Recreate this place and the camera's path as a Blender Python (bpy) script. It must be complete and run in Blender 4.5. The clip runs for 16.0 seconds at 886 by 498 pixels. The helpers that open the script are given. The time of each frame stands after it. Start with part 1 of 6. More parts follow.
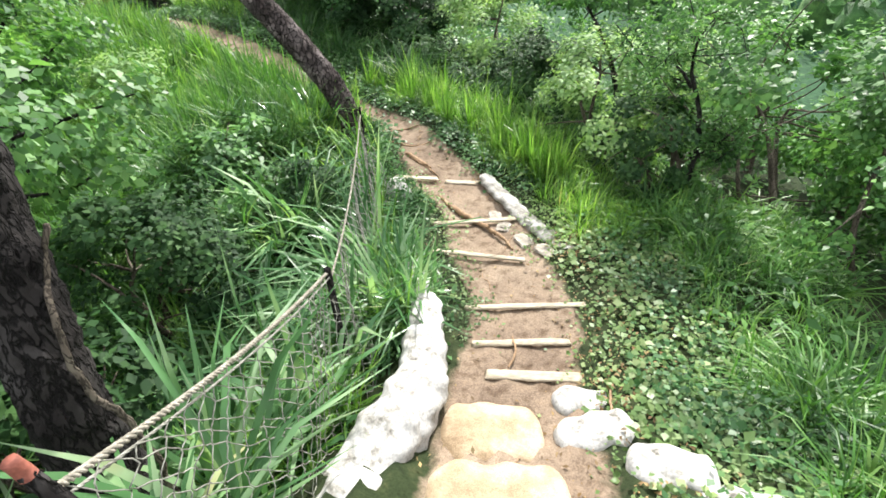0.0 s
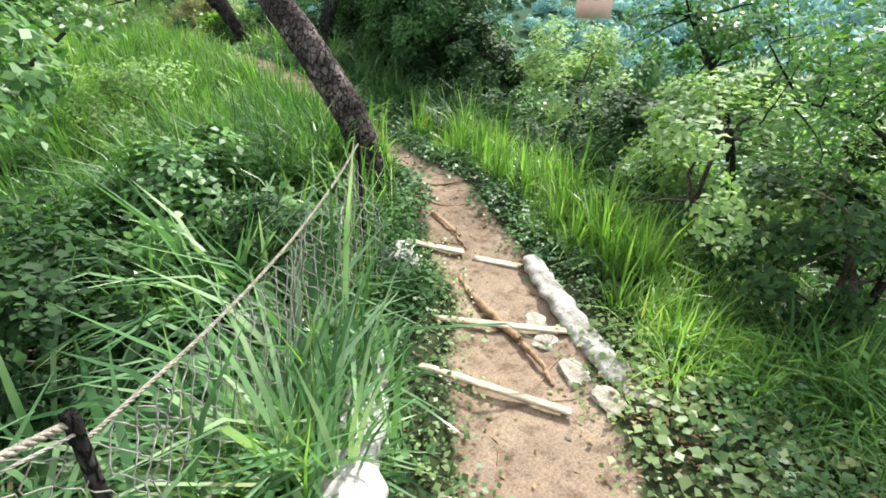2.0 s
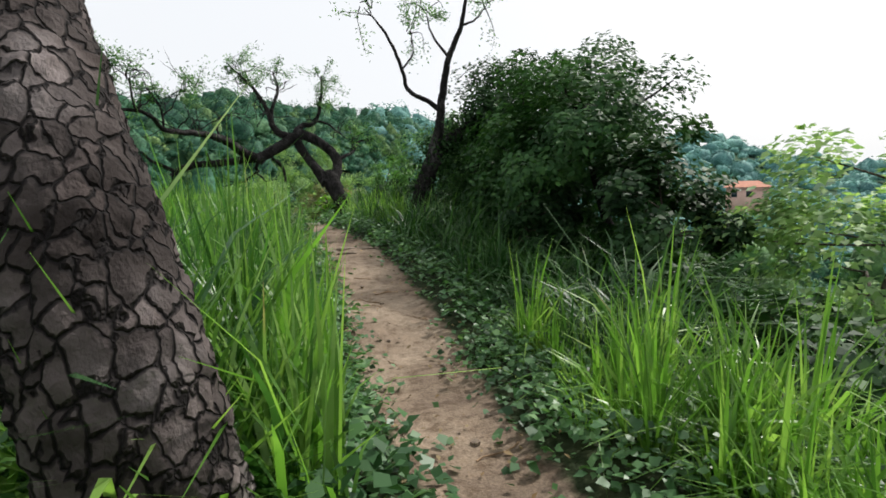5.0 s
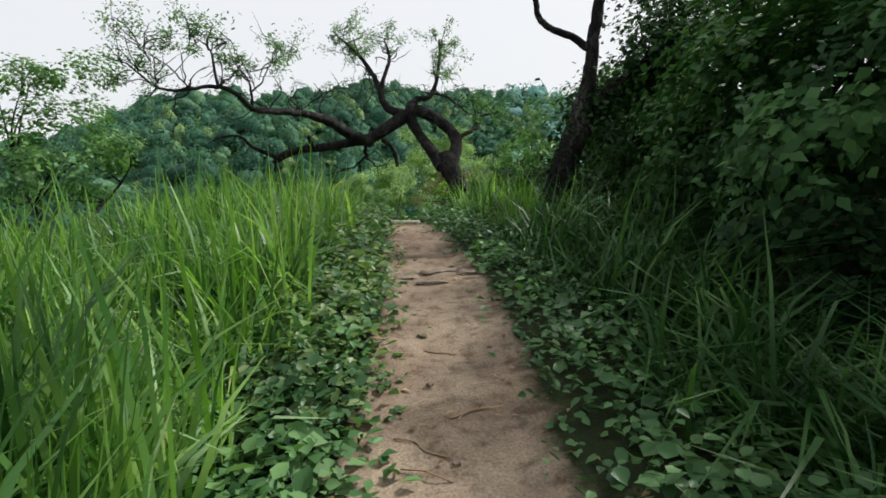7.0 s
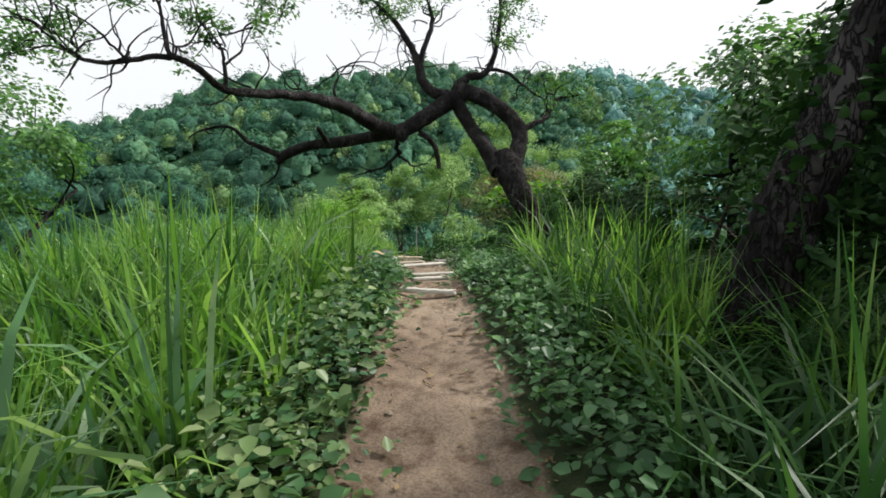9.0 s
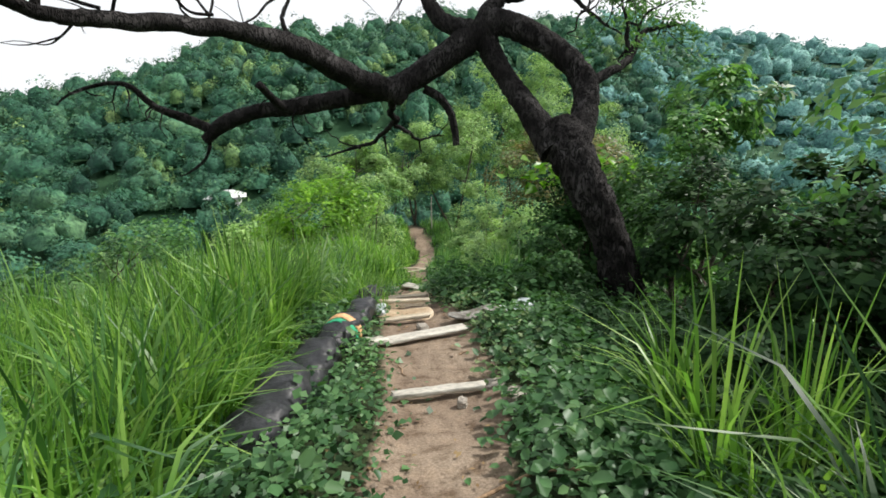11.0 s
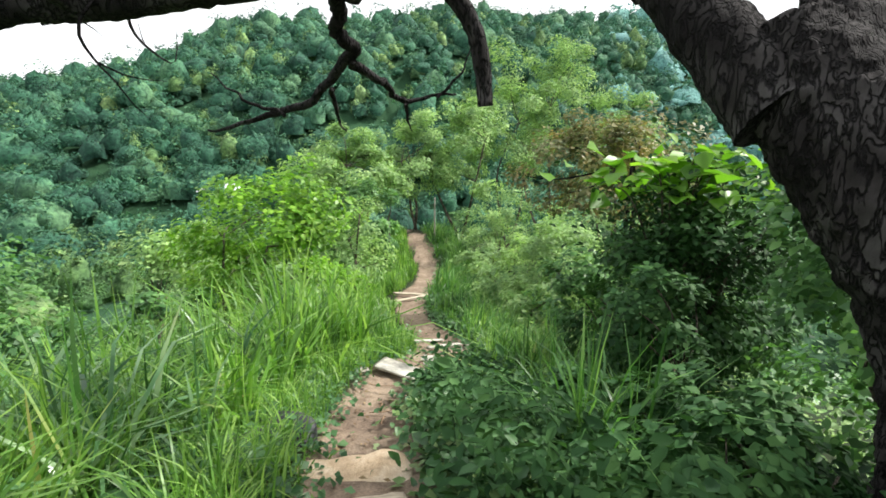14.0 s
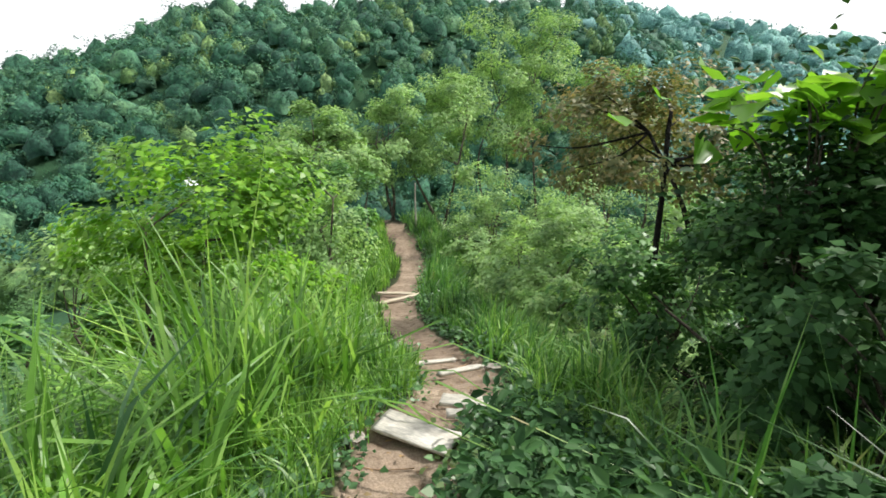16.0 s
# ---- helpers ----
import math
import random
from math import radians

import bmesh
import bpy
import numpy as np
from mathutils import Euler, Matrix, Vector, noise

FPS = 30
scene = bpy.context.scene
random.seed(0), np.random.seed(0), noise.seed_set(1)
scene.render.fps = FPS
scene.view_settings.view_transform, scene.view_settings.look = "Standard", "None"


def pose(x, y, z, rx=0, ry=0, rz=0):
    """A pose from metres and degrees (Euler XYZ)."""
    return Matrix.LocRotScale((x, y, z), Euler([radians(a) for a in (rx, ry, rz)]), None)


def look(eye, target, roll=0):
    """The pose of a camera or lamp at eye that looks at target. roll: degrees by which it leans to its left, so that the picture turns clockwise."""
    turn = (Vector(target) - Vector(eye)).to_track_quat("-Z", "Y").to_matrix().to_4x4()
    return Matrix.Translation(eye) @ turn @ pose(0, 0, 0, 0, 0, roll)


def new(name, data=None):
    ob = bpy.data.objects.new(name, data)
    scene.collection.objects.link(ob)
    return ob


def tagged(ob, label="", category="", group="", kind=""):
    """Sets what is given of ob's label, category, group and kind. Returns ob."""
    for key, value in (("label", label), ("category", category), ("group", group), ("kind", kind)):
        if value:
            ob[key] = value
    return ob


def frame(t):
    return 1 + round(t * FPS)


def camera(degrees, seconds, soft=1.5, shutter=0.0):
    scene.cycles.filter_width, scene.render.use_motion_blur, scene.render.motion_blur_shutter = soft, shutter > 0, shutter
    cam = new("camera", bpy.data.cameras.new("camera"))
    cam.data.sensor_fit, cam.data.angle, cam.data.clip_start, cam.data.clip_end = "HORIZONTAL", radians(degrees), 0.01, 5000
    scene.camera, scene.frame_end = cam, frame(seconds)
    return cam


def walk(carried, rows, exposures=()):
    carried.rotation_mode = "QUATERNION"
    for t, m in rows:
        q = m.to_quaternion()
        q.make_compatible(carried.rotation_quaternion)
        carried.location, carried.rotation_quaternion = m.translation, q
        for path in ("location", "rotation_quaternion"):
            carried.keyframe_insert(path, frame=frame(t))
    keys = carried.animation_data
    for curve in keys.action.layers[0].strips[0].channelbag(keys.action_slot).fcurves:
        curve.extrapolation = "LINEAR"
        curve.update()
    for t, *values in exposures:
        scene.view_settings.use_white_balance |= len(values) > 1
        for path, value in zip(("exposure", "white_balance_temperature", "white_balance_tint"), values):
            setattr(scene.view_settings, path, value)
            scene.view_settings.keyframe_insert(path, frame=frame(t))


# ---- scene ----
cam = camera(82.0, 16.0, soft=1.7)
PATH = [
    (0.0, (-6.343, -15.761, 2.621), (-5.153, -14.648, 1.461), -3.7),
    (0.5, (-5.934, -15.593, 2.387), (-4.767, -14.442, 1.240), -2.7),
    (1.0, (-5.468, -15.260, 2.048), (-4.310, -14.047, 0.958), -1.4),
    (1.5, (-5.129, -15.060, 1.903), (-3.985, -13.770, 0.889), -0.3),
    (2.0, (-4.729, -14.765, 1.632), (-3.606, -13.382, 0.723), 1.2),
    (2.5, (-4.247, -14.485, 1.270), (-3.152, -12.958, 0.585), 1.8),
    (3.0, (-3.708, -13.990, 1.047), (-2.668, -12.379, 0.477), 1.1),
    (3.5, (-3.185, -13.383, 0.852), (-2.186, -11.714, 0.385), 0.6),
    (4.0, (-2.625, -12.528, 0.676), (-1.662, -10.807, 0.345), 1.6),
    (4.5, (-2.099, -11.743, 0.537), (-1.219, -9.967, 0.271), -0.8),
    (5.0, (-1.750, -11.000, 0.550), (-0.962, -9.173, 0.344), -0.4),
    (7.3, (-0.511, -7.475, 0.645), (-0.271, -5.508, 0.376), -1.1),
    (7.5, (-0.442, -7.074, 0.705), (-0.218, -5.106, 0.430), -0.7),
    (8.0, (-0.298, -6.108, 0.837), (-0.126, -4.138, 0.541), -1.0),
    (8.5, (-0.254, -5.272, 0.940), (-0.124, -3.299, 0.638), -0.9),
    (9.0, (-0.088, -4.314, 1.086), (-0.022, -2.341, 0.768), -0.7),
    (9.2, (-0.068, -3.917, 1.132), (-0.023, -1.945, 0.804), -0.7),
    (11.3, (0.055, -0.137, 1.410), (0.037, 1.796, 0.897), -1.1),
    (11.5, (0.070, 0.125, 1.426), (0.059, 2.056, 0.904), -0.5),
    (12.0, (0.100, 0.876, 1.466), (0.080, 2.808, 0.949), -0.5),
    (12.5, (0.120, 1.424, 1.395), (0.084, 3.358, 0.888), -0.1),
    (13.0, (0.106, 2.099, 1.230), (0.057, 4.034, 0.728), 0.1),
    (13.5, (0.062, 2.657, 1.086), (0.008, 4.593, 0.587), 0.5),
    (14.0, (0.002, 3.387, 0.989), (-0.024, 5.323, 0.487), -0.0),
    (14.5, (-0.120, 3.897, 0.894), (-0.110, 5.831, 0.386), -0.6),
    (15.0, (-0.263, 4.441, 0.719), (-0.207, 6.373, 0.206), -0.7),
    (15.5, (-0.353, 4.932, 0.585), (-0.267, 6.862, 0.068), -0.8),
    (16.0, (-0.427, 5.337, 0.436), (-0.344, 7.263, -0.098), -1.0),
]
walk(cam, [(t, look(eye, target, roll)) for t, eye, target, roll in PATH],
     exposures=[(0.0, 0.98), (2.0, 0.93), (3.5, 0.48), (5.0, -0.04), (7.3, -0.14), (9.2, 0.08), (11.3, 0.15), (12.5, 0.42), (14.0, 0.66), (15.0, 0.54), (16.0, 0.44)])

# ---------------------------------------------------------------- world and sun
SUN_DIR = Vector((0.80, 0.32, 0.86)).normalized()
world = bpy.data.worlds.new("sky")
scene.world = world
world.use_nodes = True
wn, wl = world.node_tree.nodes, world.node_tree.links
sky = wn.new("ShaderNodeTexSky")
sky.sky_type = "NISHITA"
sky.sun_disc = False
sky.sun_elevation = math.asin(SUN_DIR.z)
sky.sun_rotation = math.atan2(SUN_DIR.x, SUN_DIR.y)
sky.dust_density, sky.air_density, sky.ozone_density = 7.0, 1.0, 0.4
haze = wn.new("ShaderNodeMixRGB")
haze.inputs[0].default_value = 0.82
haze.inputs[2].default_value = (12.2, 12.5, 12.9, 1)
wl.new(sky.outputs[0], haze.inputs[1])
wl.new(haze.outputs[0], wn["Background"].inputs["Color"])
wn["Background"].inputs["Strength"].default_value = 0.09
sun_data = bpy.data.lights.new("sun", "SUN")
sun_data.energy, sun_data.angle, sun_data.color = 4.8, radians(2.5), (1.0, 0.965, 0.91)
sun = new("sun", sun_data)
sun.matrix_world = look(SUN_DIR * 100, (0, 0, 0))

# ---------------------------------------------------------------- materials


def shader(name):
    m = bpy.data.materials.new(name)
    m.use_nodes = True
    n, l = m.node_tree.nodes, m.node_tree.links
    return m, n, l, n["Principled BSDF"], n["Material Output"]


def ramp(n, stops):
    r = n.new("ShaderNodeValToRGB")
    while len(r.color_ramp.elements) < len(stops):
        r.color_ramp.elements.new(0.5)
    for e, (p, c) in zip(r.color_ramp.elements, stops):
        e.position, e.color = p, (*c, 1)
    return r


def foliage(name, dark, mid, light, gloss=0.45, through_light=0.4, dry=None, patch_size=1.3, own=0.62, relief=0.0, shine=0.3):
    """Leaves: each leaf its own tone, patches of lighter and darker growth, light shining through."""
    m, n, l, p, out = shader(name)
    geo = n.new("ShaderNodeNewGeometry")
    stops = [(0.0, dark), (0.5, mid), (0.93, light)]
    if dry:
        stops.append((0.997, dry))
    r = ramp(n, stops)
    tone = n.new("ShaderNodeTexNoise")
    tone.inputs["Scale"].default_value, tone.inputs["Detail"].default_value = patch_size * 1.7, 1
    l.new(geo.outputs["Position"], tone.inputs["Vector"])
    spreadn = n.new("ShaderNodeMapRange")
    spreadn.inputs["From Min"].default_value, spreadn.inputs["From Max"].default_value = 0.3, 0.7
    l.new(tone.outputs[0], spreadn.inputs["Value"])
    blend = n.new("ShaderNodeMix")
    blend.inputs["Factor"].default_value = own
    l.new(spreadn.outputs[0], blend.inputs[2])
    l.new(geo.outputs["Random Per Island"], blend.inputs[3])
    l.new(blend.outputs[0], r.inputs[0])
    tex = n.new("ShaderNodeTexNoise")
    tex.inputs["Scale"].default_value = patch_size
    tex.inputs["Detail"].default_value = 3
    l.new(geo.outputs["Position"], tex.inputs["Vector"])
    patch = ramp(n, [(0.32, (0.55, 0.6, 0.58)), (0.7, (1.25, 1.2, 1.02))])
    l.new(tex.outputs[0], patch.inputs[0])
    mul = n.new("ShaderNodeMixRGB")
    mul.blend_type = "MULTIPLY"
    mul.inputs[0].default_value = 1
    l.new(r.outputs[0], mul.inputs[1])
    l.new(patch.outputs[0], mul.inputs[2])
    l.new(mul.outputs[0], p.inputs["Base Color"])
    p.inputs["Roughness"].default_value = gloss
    p.inputs["Specular IOR Level"].default_value = shine
    if relief:
        leafy = n.new("ShaderNodeTexNoise")
        leafy.inputs["Scale"].default_value, leafy.inputs["Detail"].default_value = 1.6, 7
        leafy.inputs["Roughness"].default_value = 0.7
        l.new(geo.outputs["Position"], leafy.inputs["Vector"])
        bp = n.new("ShaderNodeBump")
        bp.inputs["Strength"].default_value, bp.inputs["Distance"].default_value = 1.0, relief
        l.new(leafy.outputs[0], bp.inputs["Height"])
        l.new(bp.outputs[0], p.inputs["Normal"])
        fleck = ramp(n, [(0.36, (0.35, 0.4, 0.4)), (0.52, (1, 1, 1)), (0.66, (1.6, 1.5, 1.3))])
        l.new(leafy.outputs[0], fleck.inputs[0])
        flecked = n.new("ShaderNodeMixRGB")
        flecked.blend_type = "MULTIPLY"
        flecked.inputs[0].default_value = 1
        l.new(mul.outputs[0], flecked.inputs[1])
        l.new(fleck.outputs[0], flecked.inputs[2])
        l.new(flecked.outputs[0], p.inputs["Base Color"])
        mul = flecked
    tr = n.new("ShaderNodeBsdfTranslucent")
    warm = n.new("ShaderNodeMixRGB")
    warm.blend_type = "MULTIPLY"
    warm.inputs[0].default_value = 1
    warm.inputs[2].default_value = (1.2, 1.3, 0.74, 1)
    l.new(mul.outputs[0], warm.inputs[1])
    l.new(warm.outputs[0], tr.inputs[0])
    mix = n.new("ShaderNodeMixShader")
    mix.inputs[0].default_value = through_light
    l.new(p.outputs[0], mix.inputs[1])
    l.new(tr.outputs[0], mix.inputs[2])
    l.new(mix.outputs[0], out.inputs[0])
    return m


def surface(name, stops, scale, rough=0.85, bump=0.3, bump_scale=None, fine=60, wear=None, stretch=(1, 1, 1), distance=0.02):
    """A solid surface: two scales of colour, fine relief."""
    m, n, l, p, out = shader(name)
    co = n.new("ShaderNodeTexCoord")
    mp = n.new("ShaderNodeMapping")
    mp.inputs["Scale"].default_value = stretch
    l.new(co.outputs["Object"], mp.inputs[0])
    a = n.new("ShaderNodeTexNoise")
    a.inputs["Scale"].default_value, a.inputs["Detail"].default_value = scale, 6
    a.inputs["Roughness"].default_value = 0.62
    l.new(mp.outputs[0], a.inputs["Vector"])
    b = n.new("ShaderNodeTexNoise")
    b.inputs["Scale"].default_value, b.inputs["Detail"].default_value = fine, 4
    l.new(mp.outputs[0], b.inputs["Vector"])
    r = ramp(n, stops)
    l.new(a.outputs[0], r.inputs[0])
    g = ramp(n, [(0.3, (0.7, 0.7, 0.7)), (0.7, (1.25, 1.22, 1.18))])
    l.new(b.outputs[0], g.inputs[0])
    mul = n.new("ShaderNodeMixRGB")
    mul.blend_type = "MULTIPLY"
    mul.inputs[0].default_value = 0.8
    l.new(r.outputs[0], mul.inputs[1])
    l.new(g.outputs[0], mul.inputs[2])
    l.new(mul.outputs[0], p.inputs["Base Color"])
    p.inputs["Roughness"].default_value = rough
    p.inputs["Specular IOR Level"].default_value = 0.25
    c = n.new("ShaderNodeTexNoise")
    c.inputs["Scale"].default_value, c.inputs["Detail"].default_value = bump_scale or fine / 2, 8
    l.new(mp.outputs[0], c.inputs["Vector"])
    bp = n.new("ShaderNodeBump")
    bp.inputs["Strength"].default_value, bp.inputs["Distance"].default_value = bump, distance
    l.new(c.outputs[0], bp.inputs["Height"])
    l.new(bp.outputs[0], p.inputs["Normal"])
    return m


def bark(name, plate, crack, scale, stretch=(1, 1, 0.35), relief=0.8, warped=0.2, own=0.0):
    """Bark: plates split by dark cracks, with lichen-grey patches."""
    m, n, l, p, out = shader(name)
    co = n.new("ShaderNodeTexCoord")
    mp = n.new("ShaderNodeMapping")
    mp.inputs["Scale"].default_value = stretch
    l.new(co.outputs["Object"], mp.inputs[0])
    warp = n.new("ShaderNodeTexNoise")
    warp.inputs["Scale"].default_value, warp.inputs["Detail"].default_value = scale * 0.6, 4
    l.new(mp.outputs[0], warp.inputs["Vector"])
    add = n.new("ShaderNodeMixRGB")
    add.blend_type = "ADD"
    add.inputs[0].default_value = warped
    l.new(mp.outputs[0], add.inputs[1])
    l.new(warp.outputs["Color"], add.inputs[2])
    v = n.new("ShaderNodeTexVoronoi")
    v.feature = "DISTANCE_TO_EDGE"
    v.inputs["Scale"].default_value = scale
    l.new(add.outputs[0], v.inputs["Vector"])
    edge = ramp(n, [(0.02, crack), (0.16, plate[0])])
    l.new(v.outputs["Distance"], edge.inputs[0])
    tone = n.new("ShaderNodeTexNoise")
    tone.inputs["Scale"].default_value, tone.inputs["Detail"].default_value = 3.5, 6
    l.new(co.outputs["Object"], tone.inputs["Vector"])
    tr = ramp(n, [(0.36, plate[1]), (0.52, plate[0]), (0.68, plate[2])])
    l.new(tone.outputs[0], tr.inputs[0])
    mask = ramp(n, [(0.01, (0, 0, 0)), (0.14 if own == 0 else 0.09, (1, 1, 1))])
    l.new(v.outputs["Distance"], mask.inputs[0])
    mixc = n.new("ShaderNodeMixRGB")
    l.new(mask.outputs[0], mixc.inputs[0])
    mixc.inputs[1].default_value = (*crack, 1)
    scale_of = n.new("ShaderNodeTexVoronoi")
    scale_of.inputs["Scale"].default_value = scale
    l.new(add.outputs[0], scale_of.inputs["Vector"])
    shade = ramp(n, [(0.1, (0.5, 0.48, 0.48)), (0.5, (0.9, 0.88, 0.88)), (0.9, (1.45, 1.4, 1.4))])
    l.new(scale_of.outputs["Color"], shade.inputs[0])
    each = n.new("ShaderNodeMixRGB")
    each.blend_type, each.inputs[0].default_value = "MULTIPLY", own
    l.new(tr.outputs[0], each.inputs[1])
    l.new(shade.outputs[0], each.inputs[2])
    l.new(each.outputs[0], mixc.inputs[2])
    l.new(mixc.outputs[0], p.inputs["Base Color"])
    p.inputs["Roughness"].default_value = 0.9
    p.inputs["Specular IOR Level"].default_value = 0.15
    fine = n.new("ShaderNodeTexNoise")
    fine.inputs["Scale"].default_value, fine.inputs["Detail"].default_value = scale * 5, 8
    l.new(mp.outputs[0], fine.inputs["Vector"])
    h = n.new("ShaderNodeMath")
    h.operation = "MULTIPLY_ADD"
    h.inputs[1].default_value = 0.25
    l.new(fine.outputs[0], h.inputs[0])
    l.new(mask.outputs[0], h.inputs[2])
    bp = n.new("ShaderNodeBump")
    bp.inputs["Strength"].default_value, bp.inputs["Distance"].default_value = relief, 0.03
    l.new(h.outputs[0], bp.inputs["Height"])
    l.new(bp.outputs[0], p.inputs["Normal"])
    return m


# Grass, herb and shrub: lowest stops darkened to stand for shade among leaves.
GRASS = foliage("tall grass", (0.018, 0.06, 0.018), (0.085, 0.22, 0.055), (0.22, 0.38, 0.11), 0.38, 0.42, (0.38, 0.33, 0.19))
# Darker copy of the tall grass, with the shade put into its colour.
GRASS_SHADED = foliage("tall grass coloured for shade", (0.012, 0.042, 0.015), (0.036, 0.105, 0.03), (0.10, 0.20, 0.065), 0.45, 0.3, (0.20, 0.18, 0.11), shine=0.2)
GRASS_SUN = foliage("young grass", (0.026, 0.085, 0.014), (0.145, 0.315, 0.058), (0.34, 0.52, 0.15), 0.38, 0.45, (0.45, 0.40, 0.22))
GRASS_BLUE = foliage("broad cane grass", (0.024, 0.07, 0.028), (0.11, 0.25, 0.11), (0.40, 0.55, 0.36), 0.26, 0.38, (0.42, 0.38, 0.22))
HERB = foliage("ground herbs", (0.018, 0.058, 0.024), (0.065, 0.165, 0.062), (0.15, 0.28, 0.12), 0.42, 0.28)
HERB_PALE = foliage("pale herbs", (0.07, 0.14, 0.05), (0.16, 0.26, 0.10), (0.33, 0.40, 0.22), 0.4, 0.3, (0.30, 0.20, 0.09))
SHRUB = foliage("shrub leaves", (0.022, 0.075, 0.028), (0.095, 0.23, 0.075), (0.20, 0.38, 0.13), 0.45, 0.36)
# Dark leaves, taken nearly black so that the colour carries shade.
SHRUB_DARK_SHADED = foliage("dark leaves deepened for shade", (0.012, 0.038, 0.016), (0.026, 0.07, 0.024), (0.055, 0.12, 0.04), 0.6, 0.2, shine=0.14)
# Own deep green on trees; stands for shade where low herbs use it.
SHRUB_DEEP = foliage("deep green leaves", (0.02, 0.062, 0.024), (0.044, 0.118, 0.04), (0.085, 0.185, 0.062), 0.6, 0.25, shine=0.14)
SHRUB_FRESH = foliage("fresh shrub leaves", (0.09, 0.23, 0.025), (0.18, 0.38, 0.045), (0.32, 0.52, 0.08), 0.4, 0.45)
SHRUB_PALE = foliage("feathery acacia leaves", (0.13, 0.25, 0.10), (0.26, 0.42, 0.175), (0.41, 0.56, 0.27), 0.6, 0.42)
SHRUB_BROWN = foliage("russet tipped leaves", (0.06, 0.10, 0.04), (0.16, 0.17, 0.07), (0.34, 0.26, 0.13), 0.5, 0.3)
BIG_LEAF = foliage("large soft leaves", (0.08, 0.22, 0.02), (0.15, 0.34, 0.03), (0.25, 0.45, 0.05), 0.35, 0.5)
# Green shifted lighter and towards blue, so the colour carries some haze.
FAR_WOOD = foliage("far woodland slightly tinted for haze", (0.02, 0.085, 0.06), (0.048, 0.16, 0.105), (0.12, 0.25, 0.14), 0.8, 0.12, None, 0.09, 0.55, 0.3)
# Blue haze of the distance is put into this leaf colour.
FAR_HAZED = foliage("farthest woodland tinted for haze", (0.11, 0.28, 0.30), (0.15, 0.345, 0.36), (0.20, 0.40, 0.41), 0.8, 0.12, None, 0.05, 0.35, 0.25)
FAR_PALE = foliage("pale far crowns", (0.07, 0.17, 0.07), (0.14, 0.26, 0.10), (0.26, 0.39, 0.17), 0.8, 0.12, None, 0.2, 0.5, 0.25)
SLOPE = foliage("slope woodland", (0.035, 0.11, 0.04), (0.085, 0.21, 0.07), (0.18, 0.34, 0.12), 0.6, 0.15, None, 0.3, 0.55, 0.25)
DRY = foliage("dead leaves", (0.10, 0.06, 0.03), (0.22, 0.14, 0.07), (0.38, 0.28, 0.15), 0.7, 0.1)
BARK_PINE = bark("plated bark", ((0.085, 0.072, 0.069), (0.036, 0.029, 0.027), (0.2, 0.178, 0.174)), (0.012, 0.01, 0.01), 19, (1, 1, 0.7), 1.0, 0.07, 1.0)
BARK_DARK = bark("dark furrowed bark", ((0.029, 0.026, 0.025), (0.014, 0.012, 0.012), (0.075, 0.07, 0.069)), (0.010, 0.009, 0.009), 21, (1, 1, 0.3), 1.0)
BARK_GREY = bark("grey stem bark", ((0.12, 0.10, 0.08), (0.07, 0.06, 0.045), (0.2, 0.18, 0.14)), (0.03, 0.025, 0.02), 24, (1, 1, 0.3), 0.4)
BAG_WHITE = surface("weathered white woven sack", [(0.30, (0.10, 0.095, 0.08)), (0.39, (0.30, 0.29, 0.27)), (0.47, (0.40, 0.40, 0.39)), (0.74, (0.50, 0.50, 0.50))], 9, 0.75, 0.6, 12, 60, distance=0.03)
BAG_OLD = surface("old soiled white sack", [(0.3, (0.09, 0.085, 0.07)), (0.44, (0.24, 0.23, 0.21)), (0.58, (0.36, 0.355, 0.34)), (0.75, (0.46, 0.46, 0.45))], 8, 0.8, 0.7, 12, 60, distance=0.03)
BAG_DIRTY = surface("dirty grey sack cloth", [(0.32, (0.06, 0.055, 0.045)), (0.5, (0.17, 0.16, 0.14)), (0.72, (0.38, 0.37, 0.35))], 9, 0.8, 0.9, 14, 60, distance=0.03)
BAG_SAND = surface("sand-stained sack", [(0.3, (0.25, 0.18, 0.11)), (0.5, (0.38, 0.29, 0.19)), (0.72, (0.54, 0.46, 0.35))], 5, 0.8, 0.5, 30, 160)
BAG_BLACK = surface("black plastic sheet sack", [(0.3, (0.012, 0.013, 0.015)), (0.6, (0.03, 0.032, 0.036)), (0.8, (0.07, 0.07, 0.075))], 6, 0.42, 0.7, 9, 70, distance=0.03)
BAG_GREY = surface("grey-blue plastic sheet", [(0.3, (0.30, 0.34, 0.37)), (0.55, (0.50, 0.55, 0.58)), (0.75, (0.66, 0.70, 0.72))], 6, 0.35, 0.7, 8, 60, distance=0.03)
WOOD = surface("weathered board", [(0.3, (0.26, 0.22, 0.16)), (0.5, (0.44, 0.38, 0.29)), (0.7, (0.60, 0.54, 0.44))], 5, 0.8, 0.4, 30, 80, stretch=(0.25, 1, 1))
WOOD_GREY = surface("greyed plank", [(0.3, (0.30, 0.28, 0.24)), (0.5, (0.46, 0.44, 0.39)), (0.7, (0.60, 0.58, 0.52))], 5, 0.8, 0.4, 30, 80, stretch=(0.25, 1, 1))
ROOT = surface("bare root", [(0.3, (0.16, 0.10, 0.06)), (0.55, (0.30, 0.20, 0.12)), (0.75, (0.42, 0.32, 0.22))], 9, 0.85, 0.5, 30, 90)
ROPE = surface("frayed grey rope", [(0.3, (0.16, 0.15, 0.12)), (0.55, (0.34, 0.32, 0.27)), (0.75, (0.52, 0.50, 0.45))], 30, 0.9, 0.5, 200, 300)
